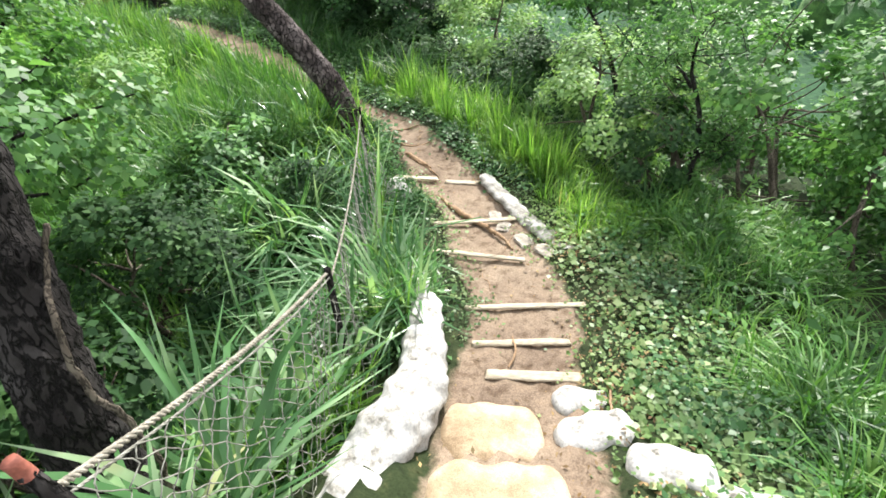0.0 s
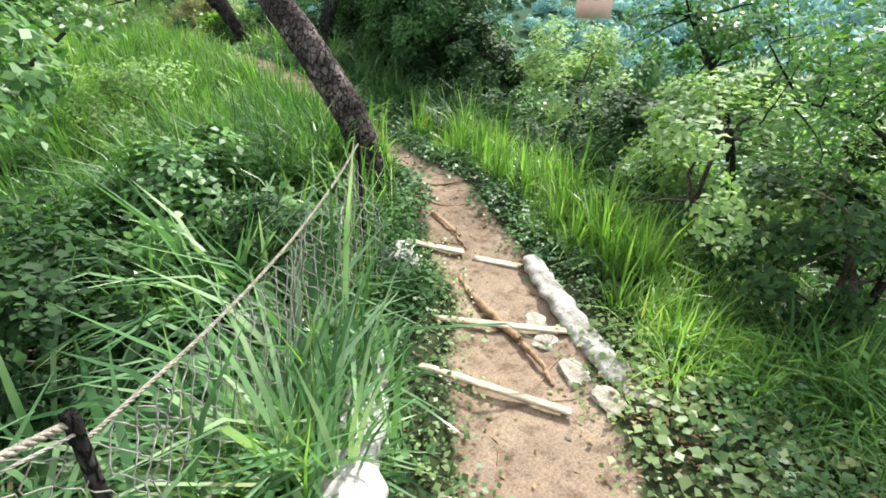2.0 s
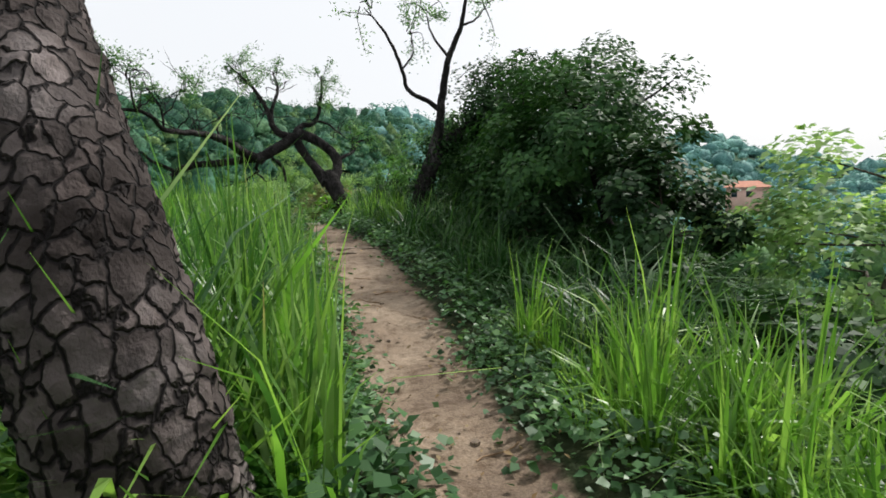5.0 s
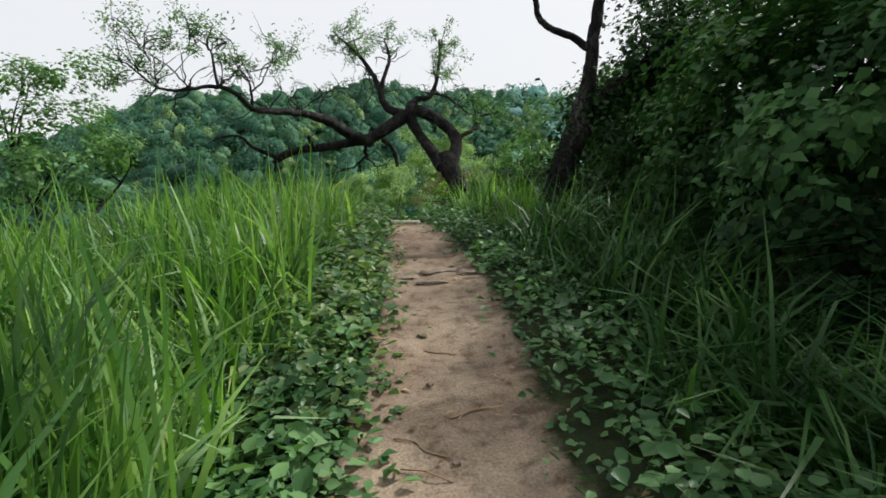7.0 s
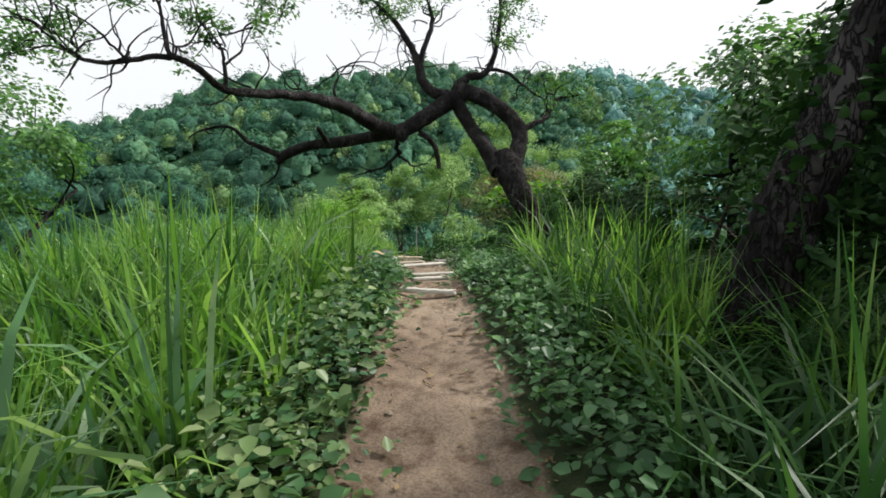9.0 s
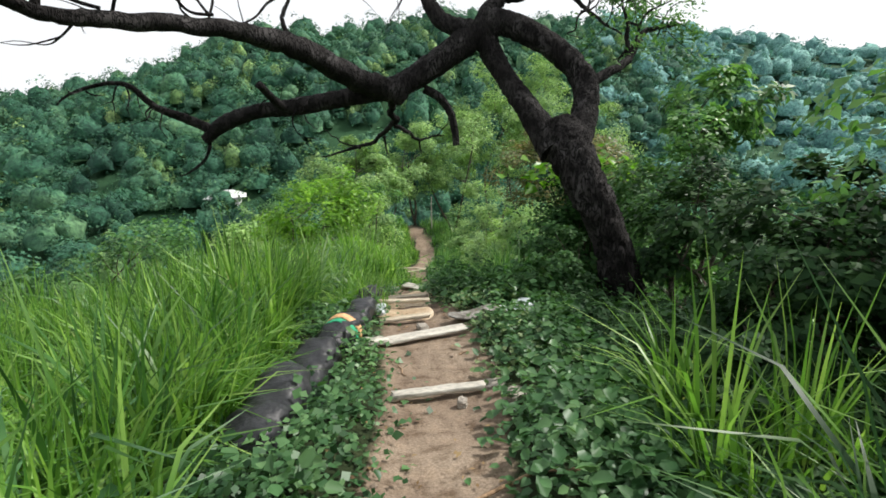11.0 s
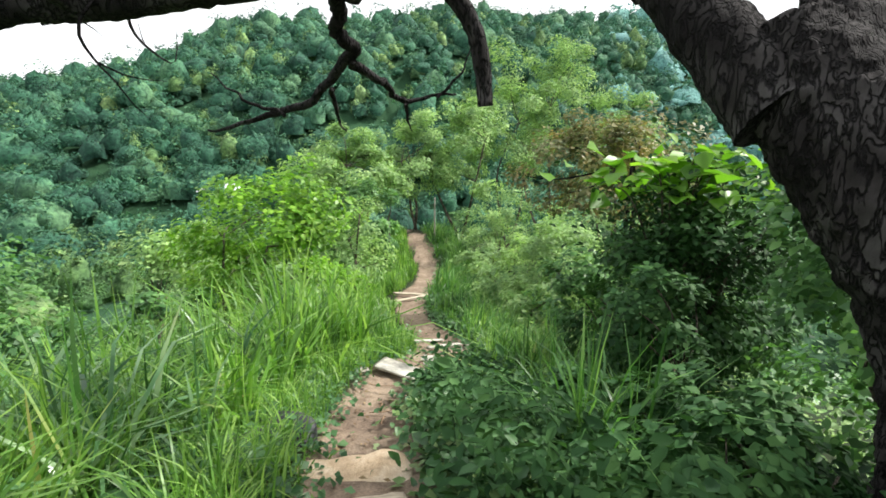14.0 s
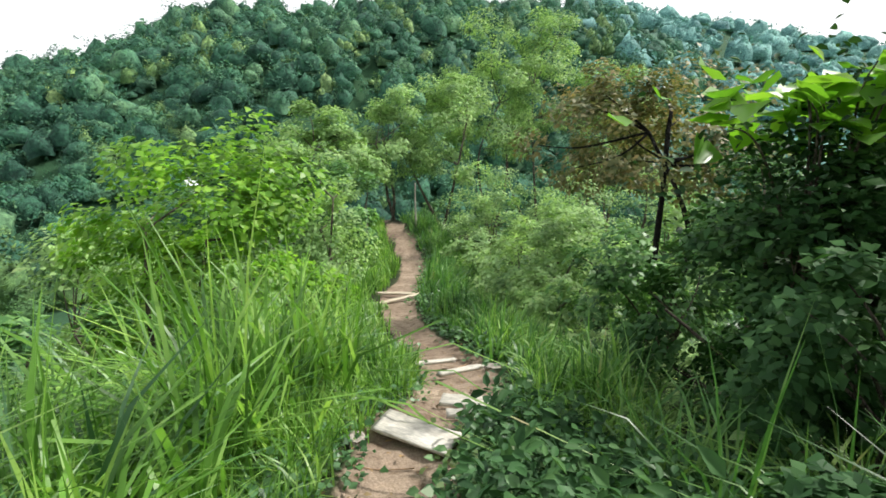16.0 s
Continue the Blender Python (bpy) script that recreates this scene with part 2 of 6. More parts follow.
NET = surface("nylon netting", [(0.3, (0.12, 0.12, 0.10)), (0.55, (0.28, 0.28, 0.25)), (0.75, (0.50, 0.50, 0.47))], 20, 0.7, 0.3, 120, 200)
STONE = surface("grey stone", [(0.3, (0.20, 0.18, 0.15)), (0.55, (0.34, 0.31, 0.27)), (0.75, (0.48, 0.45, 0.40))], 9, 0.9, 0.6, 20, 70)
STONE_BROWN = surface("soil-stained stone", [(0.3, (0.13, 0.10, 0.075)), (0.55, (0.20, 0.16, 0.125)), (0.75, (0.27, 0.22, 0.175))], 9, 0.95, 0.6, 20, 70)
GREEN_TAPE = surface("green plastic band", [(0.3, (0.02, 0.24, 0.12)), (0.7, (0.05, 0.38, 0.20))], 12, 0.4, 0.3)
ORANGE_TAPE = surface("peach cloth band", [(0.3, (0.55, 0.30, 0.14)), (0.7, (0.72, 0.45, 0.24))], 12, 0.6, 0.3)
RED_PAINT = surface("rusty red cut end", [(0.3, (0.16, 0.05, 0.035)), (0.7, (0.30, 0.11, 0.08))], 18, 0.7, 0.3)
PINK_WALL = surface("pink rendered wall", [(0.3, (0.62, 0.40, 0.34)), (0.7, (0.72, 0.50, 0.44))], 0.6, 0.85, 0.1)
ROOF_RED = surface("red tile roof", [(0.3, (0.40, 0.16, 0.10)), (0.7, (0.52, 0.24, 0.16))], 1.2, 0.8, 0.2)
PALE_WALL = surface("pale painted wall", [(0.3, (0.62, 0.64, 0.66)), (0.7, (0.74, 0.75, 0.76))], 0.6, 0.8, 0.1)
GLASS_DARK, _n, _l, _p, _o = shader("dark window glass")
_p.inputs["Base Color"].default_value = (0.02, 0.03, 0.04, 1)
_p.inputs["Roughness"].default_value = 0.12


def ground_material():
    """Trodden soil on the path, dark humus and rooty soil beside it, with a ragged border."""
    m, n, l, p, out = shader("hillside soil")
    att = n.new("ShaderNodeAttribute")
    att.attribute_name = "trod"
    geo = n.new("ShaderNodeNewGeometry")

    def noise_tex(scale, detail=6, rough=0.6):
        t = n.new("ShaderNodeTexNoise")
        t.inputs["Scale"].default_value, t.inputs["Detail"].default_value = scale, detail
        t.inputs["Roughness"].default_value = rough
        l.new(geo.outputs["Position"], t.inputs["Vector"])
        return t

    edge, big, mid, grit = noise_tex(5.0), noise_tex(1.1), noise_tex(9.0), noise_tex(75.0, 4)
    s = n.new("ShaderNodeMath")
    s.operation = "MULTIPLY_ADD"
    l.new(edge.outputs[0], s.inputs[0])
    s.inputs[1].default_value = 0.9
    l.new(att.outputs["Fac"], s.inputs[2])
    cut = ramp(n, [(0.72, (0, 0, 0)), (0.98, (1, 1, 1))])
    l.new(s.outputs[0], cut.inputs[0])
    sand = ramp(n, [(0.28, (0.12, 0.088, 0.066)), (0.48, (0.21, 0.16, 0.118)), (0.7, (0.30, 0.24, 0.18))])
    l.new(big.outputs[0], sand.inputs[0])
    spots = ramp(n, [(0.33, (0.55, 0.5, 0.45)), (0.5, (1, 1, 1)), (0.72, (1.15, 1.12, 1.08))])
    l.new(mid.outputs[0], spots.inputs[0])
    gr = ramp(n, [(0.3, (0.62, 0.6, 0.58)), (0.55, (1, 1, 1)), (0.74, (1.3, 1.28, 1.25))])
    l.new(grit.outputs[0], gr.inputs[0])

    def times(a, b):
        x = n.new("ShaderNodeMixRGB")
        x.blend_type, x.inputs[0].default_value = "MULTIPLY", 1
        l.new(a.outputs[0], x.inputs[1])
        l.new(b.outputs[0], x.inputs[2])
        return x

    path_col = times(times(sand, spots), gr)
    humus = ramp(n, [(0.3, (0.014, 0.022, 0.009)), (0.55, (0.026, 0.038, 0.015)), (0.75, (0.05, 0.058, 0.025))])
    l.new(mid.outputs[0], humus.inputs[0])
    soil = times(humus, gr)
    cover = n.new("ShaderNodeAttribute")
    cover.attribute_name = "cover"
    leafy = ramp(n, [(0.3, (0.012, 0.038, 0.018)), (0.55, (0.026, 0.072, 0.032)), (0.75, (0.055, 0.12, 0.05))])
    l.new(edge.outputs[0], leafy.inputs[0])
    under = n.new("ShaderNodeMixRGB")
    l.new(cover.outputs["Fac"], under.inputs[0])
    l.new(soil.outputs[0], under.inputs[1])
    l.new(leafy.outputs[0], under.inputs[2])
    fin = n.new("ShaderNodeMixRGB")
    l.new(cut.outputs[0], fin.inputs[0])
    l.new(under.outputs[0], fin.inputs[1])
    l.new(path_col.outputs[0], fin.inputs[2])
    l.new(fin.outputs[0], p.inputs["Base Color"])
    p.inputs["Roughness"].default_value = 0.95
    p.inputs["Specular IOR Level"].default_value = 0.15
    add = n.new("ShaderNodeMath")
    add.operation = "MULTIPLY_ADD"
    l.new(grit.outputs[0], add.inputs[0])
    add.inputs[1].default_value = 0.3
    l.new(mid.outputs[0], add.inputs[2])
    bp = n.new("ShaderNodeBump")
    bp.inputs["Strength"].default_value, bp.inputs["Distance"].default_value = 0.6, 0.03
    l.new(add.outputs[0], bp.inputs["Height"])
    l.new(bp.outputs[0], p.inputs["Normal"])
    return m


SOIL_PATH = ground_material()

# ---------------------------------------------------------------- the lie of the land
# the trodden line: x, y, height, half width
LINE = np.array([(-8.6, -17.6, 1.75, 0.5), (-6.5, -16.0, 1.15, 0.5), (-5.7, -15.4, 0.45, 0.5), (-4.85, -14.85, -0.12, 0.5), (-4.2, -14.4, -0.36, 0.45),
                 (-3.4, -13.95, -0.49, 0.45), (-2.8, -13.2, -0.54, 0.45), (-2.1, -12.4, -0.60, 0.45), (-1.75, -11.6, -0.58, 0.42),
                 (-1.3, -10.7, -0.53, 0.33), (-0.95, -10.0, -0.51, 0.3), (-0.8, -9.0, -0.55, 0.3), (-0.62, -8.0, -0.62, 0.38), (-0.45, -7.0, -0.58, 0.43),
                 (-0.25, -5.5, -0.43, 0.45), (-0.1, -4.0, -0.28, 0.45), (-0.05, -2.0, -0.12, 0.42), (-0.05, 0.0, -0.04, 0.33),
                 (-0.03, 1.0, -0.10, 0.3), (0.0, 2.5, -0.38, 0.4), (-0.12, 3.6, -0.46, 0.42), (-0.3, 4.8, -0.60, 0.36), (-0.5, 6.0, -0.88, 0.3),
                 (-0.6, 7.2, -1.28, 0.3), (-0.45, 8.2, -1.56, 0.34), (-0.15, 9.2, -1.92, 0.4), (-0.15, 10.6, -2.36, 0.36), (-0.65, 12.6, -2.85, 0.28),
                 (-0.95, 15.1, -3.27, 0.36), (-0.75, 18.0, -3.85, 0.32), (-0.75, 20.8, -4.2, 0.35), (-1.5, 24.8, -3.9, 0.35), (-2.6, 29.0, -4.6, 0.3)])


def dense(line, step=0.06):
    """The line as a smooth curve, in short steps."""
    rows = []
    k = len(line)
    for i in range(k - 1):
        a, b, c, d = line[max(i - 1, 0)], line[i], line[i + 1], line[min(i + 2, k - 1)]
        m = max(2, int(np.linalg.norm(c[:2] - b[:2]) / step))
        for t in np.arange(m) / m:
            rows.append(0.5 * (2 * b + (c - a) * t + (2 * a - 5 * b + 4 * c - d) * t ** 2 + (3 * b - a - 3 * c + d) * t ** 3))
    return np.array(rows)


CURVE = dense(LINE)
TANGENT = np.gradient(CURVE[:, :2], axis=0)
TANGENT /= np.linalg.norm(TANGENT, axis=1)[:, None]


def along(x, y):
    """For each place: how far right of the line (left is negative), the line's height and half width there, and the step number."""
    p = np.stack([np.ravel(x), np.ravel(y)], 1).astype(float)
    best = np.empty(len(p), int)
    coarse = CURVE[::3, :2]
    for i in range(0, len(p), 20000):
        q = p[i:i + 20000]
        best[i:i + 20000] = np.argmin(((q[:, None, :] - coarse[None]) ** 2).sum(2), axis=1) * 3
    rel = p - CURVE[best, :2]
    tan = TANGENT[best]
    side = rel[:, 0] * tan[:, 1] - rel[:, 1] * tan[:, 0]
    dist = np.hypot(rel[:, 0], rel[:, 1])
    return np.sign(side) * dist, CURVE[best, 2], CURVE[best, 3], best


def smooth(a, b, x):
    t = np.clip((x - a) / (b - a), 0, 1)
    return t * t * (3 - 2 * t)


def ripple(x, y, size, seed):
    """Soft uneven waves, about -1 to 1."""
    r = np.random.default_rng(seed)
    out = np.zeros(np.shape(x))
    for _ in range(7):
        a, f, ph = r.uniform(0, math.tau), r.uniform(0.6, 1.9) / size, r.uniform(0, math.tau)
        out += np.sin((x * math.cos(a) + y * math.sin(a)) * f * math.tau / 2 + ph)
    return out / 3.2


# skyline of the hills, seen from the ridge: bearing to the left of north in degrees, rise in degrees, distance
HILLS = np.array([(-180, 3, 400), (-120, 2, 400), (-85, 1.0, 420), (-70, 1.3, 420), (-62, 2.9, 400), (-57, 3.6, 380), (-54, 4.9, 375), (-51, 6.0, 370), (-47, 5.0, 360),
                  (-42, 4.6, 340), (-36, 5.4, 330), (-30, 7.4, 310), (-22, 9.8, 270), (-15, 11.4, 230), (-8, 11.9, 200), (0, 12.2, 185), (8, 12.2, 175),
                  (15, 11.6, 170), (21, 10.4, 170), (27, 8.0, 175), (33, 5.8, 180), (40, 3.4, 190), (50, 2.0, 220), (65, 2.5, 300), (110, 3, 400), (180, 3, 400)], float)


def hill(x, y):
    r = np.hypot(x, y - 2)
    az = np.degrees(np.arctan2(-x, y - 2))
    top = np.interp(az, HILLS[:, 0], HILLS[:, 1])
    dist = np.interp(az, HILLS[:, 0], HILLS[:, 2])
    high = dist * np.tan(np.radians(top)) - 5.0 - 4 * smooth(-42, -25, az)
    up = smooth(0.30, 1.0, r / dist)
    floor = -16 * smooth(12, 60, r) * (1 - up)
    return floor + high * up * (1 - 0.8 * smooth(1.05, 2.0, r / dist)) + ripple(x, y, 45, 5) * 3.0 * smooth(40, 120, r)


def height(x, y):
    x, y = np.asarray(x, float), np.asarray(y, float)
    side, z, half, step = (a.reshape(x.shape) for a in along(x, y))
    d = np.abs(side)
    out = np.maximum(d - half, 0)
    start = smooth(-10.6, -12.5, y)          # the built-up steps stand above a gully on their left
    down = smooth(4.5, 8.0, y)               # past the forked tree the ridge narrows
    left = -(0.10 + 0.33 * down) * np.minimum(out, 4) - 0.35 * np.maximum(out - 4, 0) - start * 0.75 * smooth(0.35, 1.5, out)
    right = -(0.12 + 0.2 * down) * np.minimum(out, 2) - 0.30 * np.maximum(out - 2.0, 0)
    bank = np.where(side < 0, left, right) + 0.07 * smooth(0, 0.25, out)
    near = z + np.maximum(bank, -9) - 0.035 * (1 - smooth(0.5, 1.1, d / half))
    near = near + ripple(x, y, 0.5, 2) * 0.018 + ripple(x, y, 2.2, 3) * 0.05 * smooth(0.2, 1.5, out)
    far = hill(x, y)
    w = smooth(7, 34, d)
    return near * (1 - w) + far * w


def fast_mesh(name, verts, quads, material, smooth_faces=True):
    me = bpy.data.meshes.new(name)
    verts, quads = np.ascontiguousarray(verts, np.float32), np.ascontiguousarray(quads, np.int32)
    m, k = quads.shape
    me.vertices.add(len(verts))
    me.vertices.foreach_set("co", verts.ravel())
    me.loops.add(m * k)
    me.loops.foreach_set("vertex_index", quads.ravel())
    me.polygons.add(m)
    me.polygons.foreach_set("loop_start", np.arange(0, m * k, k, dtype=np.int32))
    if smooth_faces:
        me.polygons.foreach_set("use_smooth", np.ones(m, bool))
    me.update(calc_edges=True)
    me.materials.append(material)
    return me


def spread(lo, hi, step, reach, grow=1.16):
    mid = list(np.arange(lo, hi, step))
    a, b, s = [lo], [mid[-1]], step
    while b[-1] < reach:
        s *= grow
        b.append(b[-1] + s)
        a.append(a[-1] - s)
    return np.array(a[:0:-1] + mid + b[1:])


gx, gy = spread(-8.0, 3.2, 0.12, 900, 1.2), spread(-17.5, 12.0, 0.12, 900, 1.2)
X, Y = np.meshgrid(gx, gy)
Z = height(X, Y)
nx, ny = len(gx), len(gy)
idx = np.arange(nx * ny).reshape(ny, nx)
ground_mesh = fast_mesh("ground", np.stack([X.ravel(), Y.ravel(), Z.ravel()], 1),
                        np.stack([idx[:-1, :-1], idx[:-1, 1:], idx[1:, 1:], idx[1:, :-1]], -1).reshape(-1, 4), SOIL_PATH)
_side, _z, _half, _ = along(X, Y)
trod = 1 - smooth(0.55, 1.35, np.abs(_side) / _half)
att = ground_mesh.attributes.new("trod", "FLOAT", "POINT")
att.data.foreach_set("value", np.ascontiguousarray(trod, np.float32))
att = ground_mesh.attributes.new("cover", "FLOAT", "POINT")
att.data.foreach_set("value", np.ascontiguousarray(smooth(4, 16, np.abs(_side)), np.float32))
tagged(new("ground", ground_mesh), "sandy hillside soil with a narrow trodden footpath", "ground", kind="structure")

# ---------------------------------------------------------------- builders


def thing(name, label, category, at=(0, 0, 0), group="", kind=""):
    ob = new(name)
    ob.empty_display_size = 0.1
    ob.location = at
    bpy.context.view_layer.update()
    return tagged(ob, label, category, group, kind)


def hang(ob, parent):
    """Makes ob a part of parent, staying where it is."""
    ob.parent = parent
    ob.matrix_parent_inverse = Matrix.Translation(parent.location).inverted()
    return ob


def part(name, mesh, parent, label=""):
    ob = new(name, mesh)
    hang(ob, parent)
    return tagged(ob, label) if label else ob


def spline(points, n):
    """n points and radii along control points (x, y, z, radius)."""
    p = np.array(points, float)
    k = len(p)
    u = np.linspace(0, k - 1 - 1e-6, n)
    i = u.astype(int)
    t = (u - i)[:, None]
    a, b, c, d = p[np.maximum(i - 1, 0)], p[i], p[np.minimum(i + 1, k - 1)], p[np.minimum(i + 2, k - 1)]
    q = 0.5 * (2 * b + (c - a) * t + (2 * a - 5 * b + 4 * c - d) * t ** 2 + (3 * b - a - 3 * c + d) * t ** 3)
    q[:, 3] = np.maximum(q[:, 3], 0.001)
    return q


def tube(points, sides=10, step=0.06, rough=0.06, seed=0, wander=0.0):
    """A round, uneven limb: vertices and quads."""
    length = np.linalg.norm(np.diff(np.array(points, float)[:, :3], axis=0), axis=1).sum()
    n = max(4, int(length / step))
    q = spline(points, n)
    r = np.random.default_rng(seed)
    if wander:
        w = np.cumsum(r.normal(0, wander, (n, 3)), axis=0)
        w -= np.linspace(0, 1, n)[:, None] * w[-1]
        q[:, :3] += w
    tan = np.gradient(q[:, :3], axis=0)
    tan /= np.linalg.norm(tan, axis=1)[:, None] + 1e-9
    ref = np.array([0.31, 0.87, 0.12])
    u = np.cross(tan, ref)
    u /= np.linalg.norm(u, axis=1)[:, None] + 1e-9
    v = np.cross(tan, u)
    a = np.linspace(0, math.tau, sides, endpoint=False)
    lump = 1 + rough * (np.sin(a[None] * 3 + np.cumsum(r.normal(0, 0.3, n))[:, None]) + 0.8 * np.sin(a[None] * 5 + np.cumsum(r.normal(0, 0.45, n))[:, None])
                        + 0.7 * r.normal(0, 1, (n, sides)))
    rad = q[:, 3][:, None] * lump
    verts = q[:, None, :3] + rad[..., None] * (np.cos(a)[None, :, None] * u[:, None] + np.sin(a)[None, :, None] * v[:, None])
    verts = verts.reshape(-1, 3)
    i = np.arange(n - 1)[:, None] * sides + np.arange(sides)[None]
    j = np.arange(n - 1)[:, None] * sides + (np.arange(sides)[None] + 1) % sides
    quads = np.stack([i, j, j + sides, i + sides], -1).reshape(-1, 4)
    caps = []
    for base in (0, (n - 1) * sides):
        for s in range(1, sides - 2, 2):
            caps.append((base, base + s, base + s + 1, base + min(s + 2, sides - 1)))
    return verts, np.vstack([quads, np.array(caps, int)])


def plated(points, sides, step, cells, stretch, depth, seed):
    """A trunk whose bark stands out in plates between cracks."""
    v, q = tube(points, sides, step, 0.012, seed)
    n = len(v) // sides
    rings = v.reshape(n, sides, 3)
    axis = rings.mean(1, keepdims=True)
    out = unit(rings - axis)
    for i in range(n):
        for j in range(sides):
            p = Vector(rings[i, j]) + Vector((seed * 3.1, 0, 0))
            w = Vector((p.x, p.y, p.z * stretch)) * cells
            w += 0.5 * noise.noise_vector(w * 0.6)
            d, _ = noise.voronoi(w)
            e = min(1.0, (d[1] - d[0]) * 3.2)
            s = 0.35 * noise.noise(p * 6) + 0.15 * noise.noise(p * 40)
            rings[i, j] += out[i, j] * depth * (e - 0.6 + s + 0.5 * (noise.cell(w) - 0.5) * e)
    return rings.reshape(-1, 3), q


def join(pieces):
    vs, fs, k = [], [], 0
    for v, f in pieces:
        vs.append(v)
        fs.append(f + k)
        k += len(v)
    return np.vstack(vs), np.vstack(fs)


def unit(v):
    return v / (np.linalg.norm(v, axis=-1, keepdims=True) + 1e-9)


def blades(pos, tall, wide, lean, bend, seed, segs=4):
    """Grass blades: pos (n,3), length, width, direction of leaning (radians), amount of bending."""
    n = len(pos)
    r = np.random.default_rng(seed)
    t = np.linspace(0, 1, segs)
    prof = np.interp(t, [0, 0.25, 0.6, 0.85, 1], [0.55, 1.0, 0.8, 0.42, 0.04])
    out = np.stack([np.cos(lean), np.sin(lean), np.zeros(n)], 1)
    turn = lean + math.pi / 2 + r.normal(0, 0.5, n)
    side = np.stack([np.cos(turn), np.sin(turn), r.normal(0, 0.15, n)], 1)
    b = bend[:, None]
    up = t[None] * (1 - 0.18 * b * t[None]) - 0.42 * b ** 2 * t[None] ** 3.2
    fwd = 0.15 * b * t[None] + 0.75 * b * t[None] ** 2.1
    c = pos[:, None] + out[:, None] * (fwd * tall[:, None])[..., None]
    c[..., 2] += up * tall[:, None]
    w = side[:, None] * (wide[:, None] * prof[None])[..., None] * 0.5
    verts = np.stack([c - w, c + w], 2).reshape(-1, 3)
    base = np.arange(n)[:, None] * (2 * segs) + np.arange(segs - 1)[None] * 2
    quads = np.stack([base, base + 1, base + 3, base + 2], -1).reshape(-1, 4)
    return verts, quads


def leaves(pos, size, seed, up=0.5, slim=0.55, outward=None, fold=0.25, plain=False):
    """Pointed leaves, each of two folded halves. up: how far they lie flat; outward: a direction for each to face."""
    n = len(pos)
    r = np.random.default_rng(seed)
    nor = r.normal(0, 1, (n, 3))
    nor[:, 2] = np.abs(nor[:, 2]) + up * 2.5
    if outward is not None:
        nor += outward * 1.7
    nor = unit(nor)
    ax = unit(np.cross(nor, r.normal(0, 1, (n, 3))))
    sd = np.cross(nor, ax)
    s = np.asarray(size, float)[:, None] * np.ones((n, 1))
    w = s * slim * 0.5
    drop = nor * s * fold * 0.5
    b, t = pos, pos + ax * s - nor * s * 0.12
    if plain:
        mid = pos + ax * s * 0.42 + drop * 0.5
        verts = np.stack([b, mid + sd * w * 1.1, t, mid - sd * w * 1.1], 1).reshape(-1, 3)
        return verts, np.arange(n * 4).reshape(-1, 4)
    l1, r1 = pos + ax * s * 0.3 + sd * w + drop * 0.7, pos + ax * s * 0.3 - sd * w + drop * 0.7
    l2, r2 = pos + ax * s * 0.68 + sd * w * 0.75 + drop * 0.6, pos + ax * s * 0.68 - sd * w * 0.75 + drop * 0.6
    verts = np.stack([b, l1, l2, t, r2, r1], 1).reshape(-1, 3)
    k = np.arange(n)[:, None] * 6
    quads = np.concatenate([k + np.array([[0, 1, 2, 3]]), k + np.array([[0, 3, 4, 5]])], 0)
    return verts, quads


def crown_points(center, radii, n, clumps, seed, shell=0.75, low=-0.8):
    """Leaf places in clumps over a lumpy crown; returns places and outward directions."""
    r = np.random.default_rng(seed)
    d = unit(r.normal(0, 1, (clumps, 3)))
    d[:, 2] = np.where(d[:, 2] < low, -d[:, 2], d[:, 2])
    rad = np.array(radii) * r.uniform(shell - 0.25, 1.05, (clumps, 1))
    cc = np.array(center) + d * rad
    pick = r.integers(0, clumps, n)
    spreadv = r.uniform(0.16, 0.34, (clumps, 1))[pick] * np.mean(radii)
    off = unit(r.normal(0, 1, (n, 3))) * spreadv * r.uniform(0.25, 1, (n, 1)) ** 0.6
    off[:, 2] *= 0.75
    pos = cc[pick] + off
    return pos, unit(off + 0.6 * d[pick]), cc


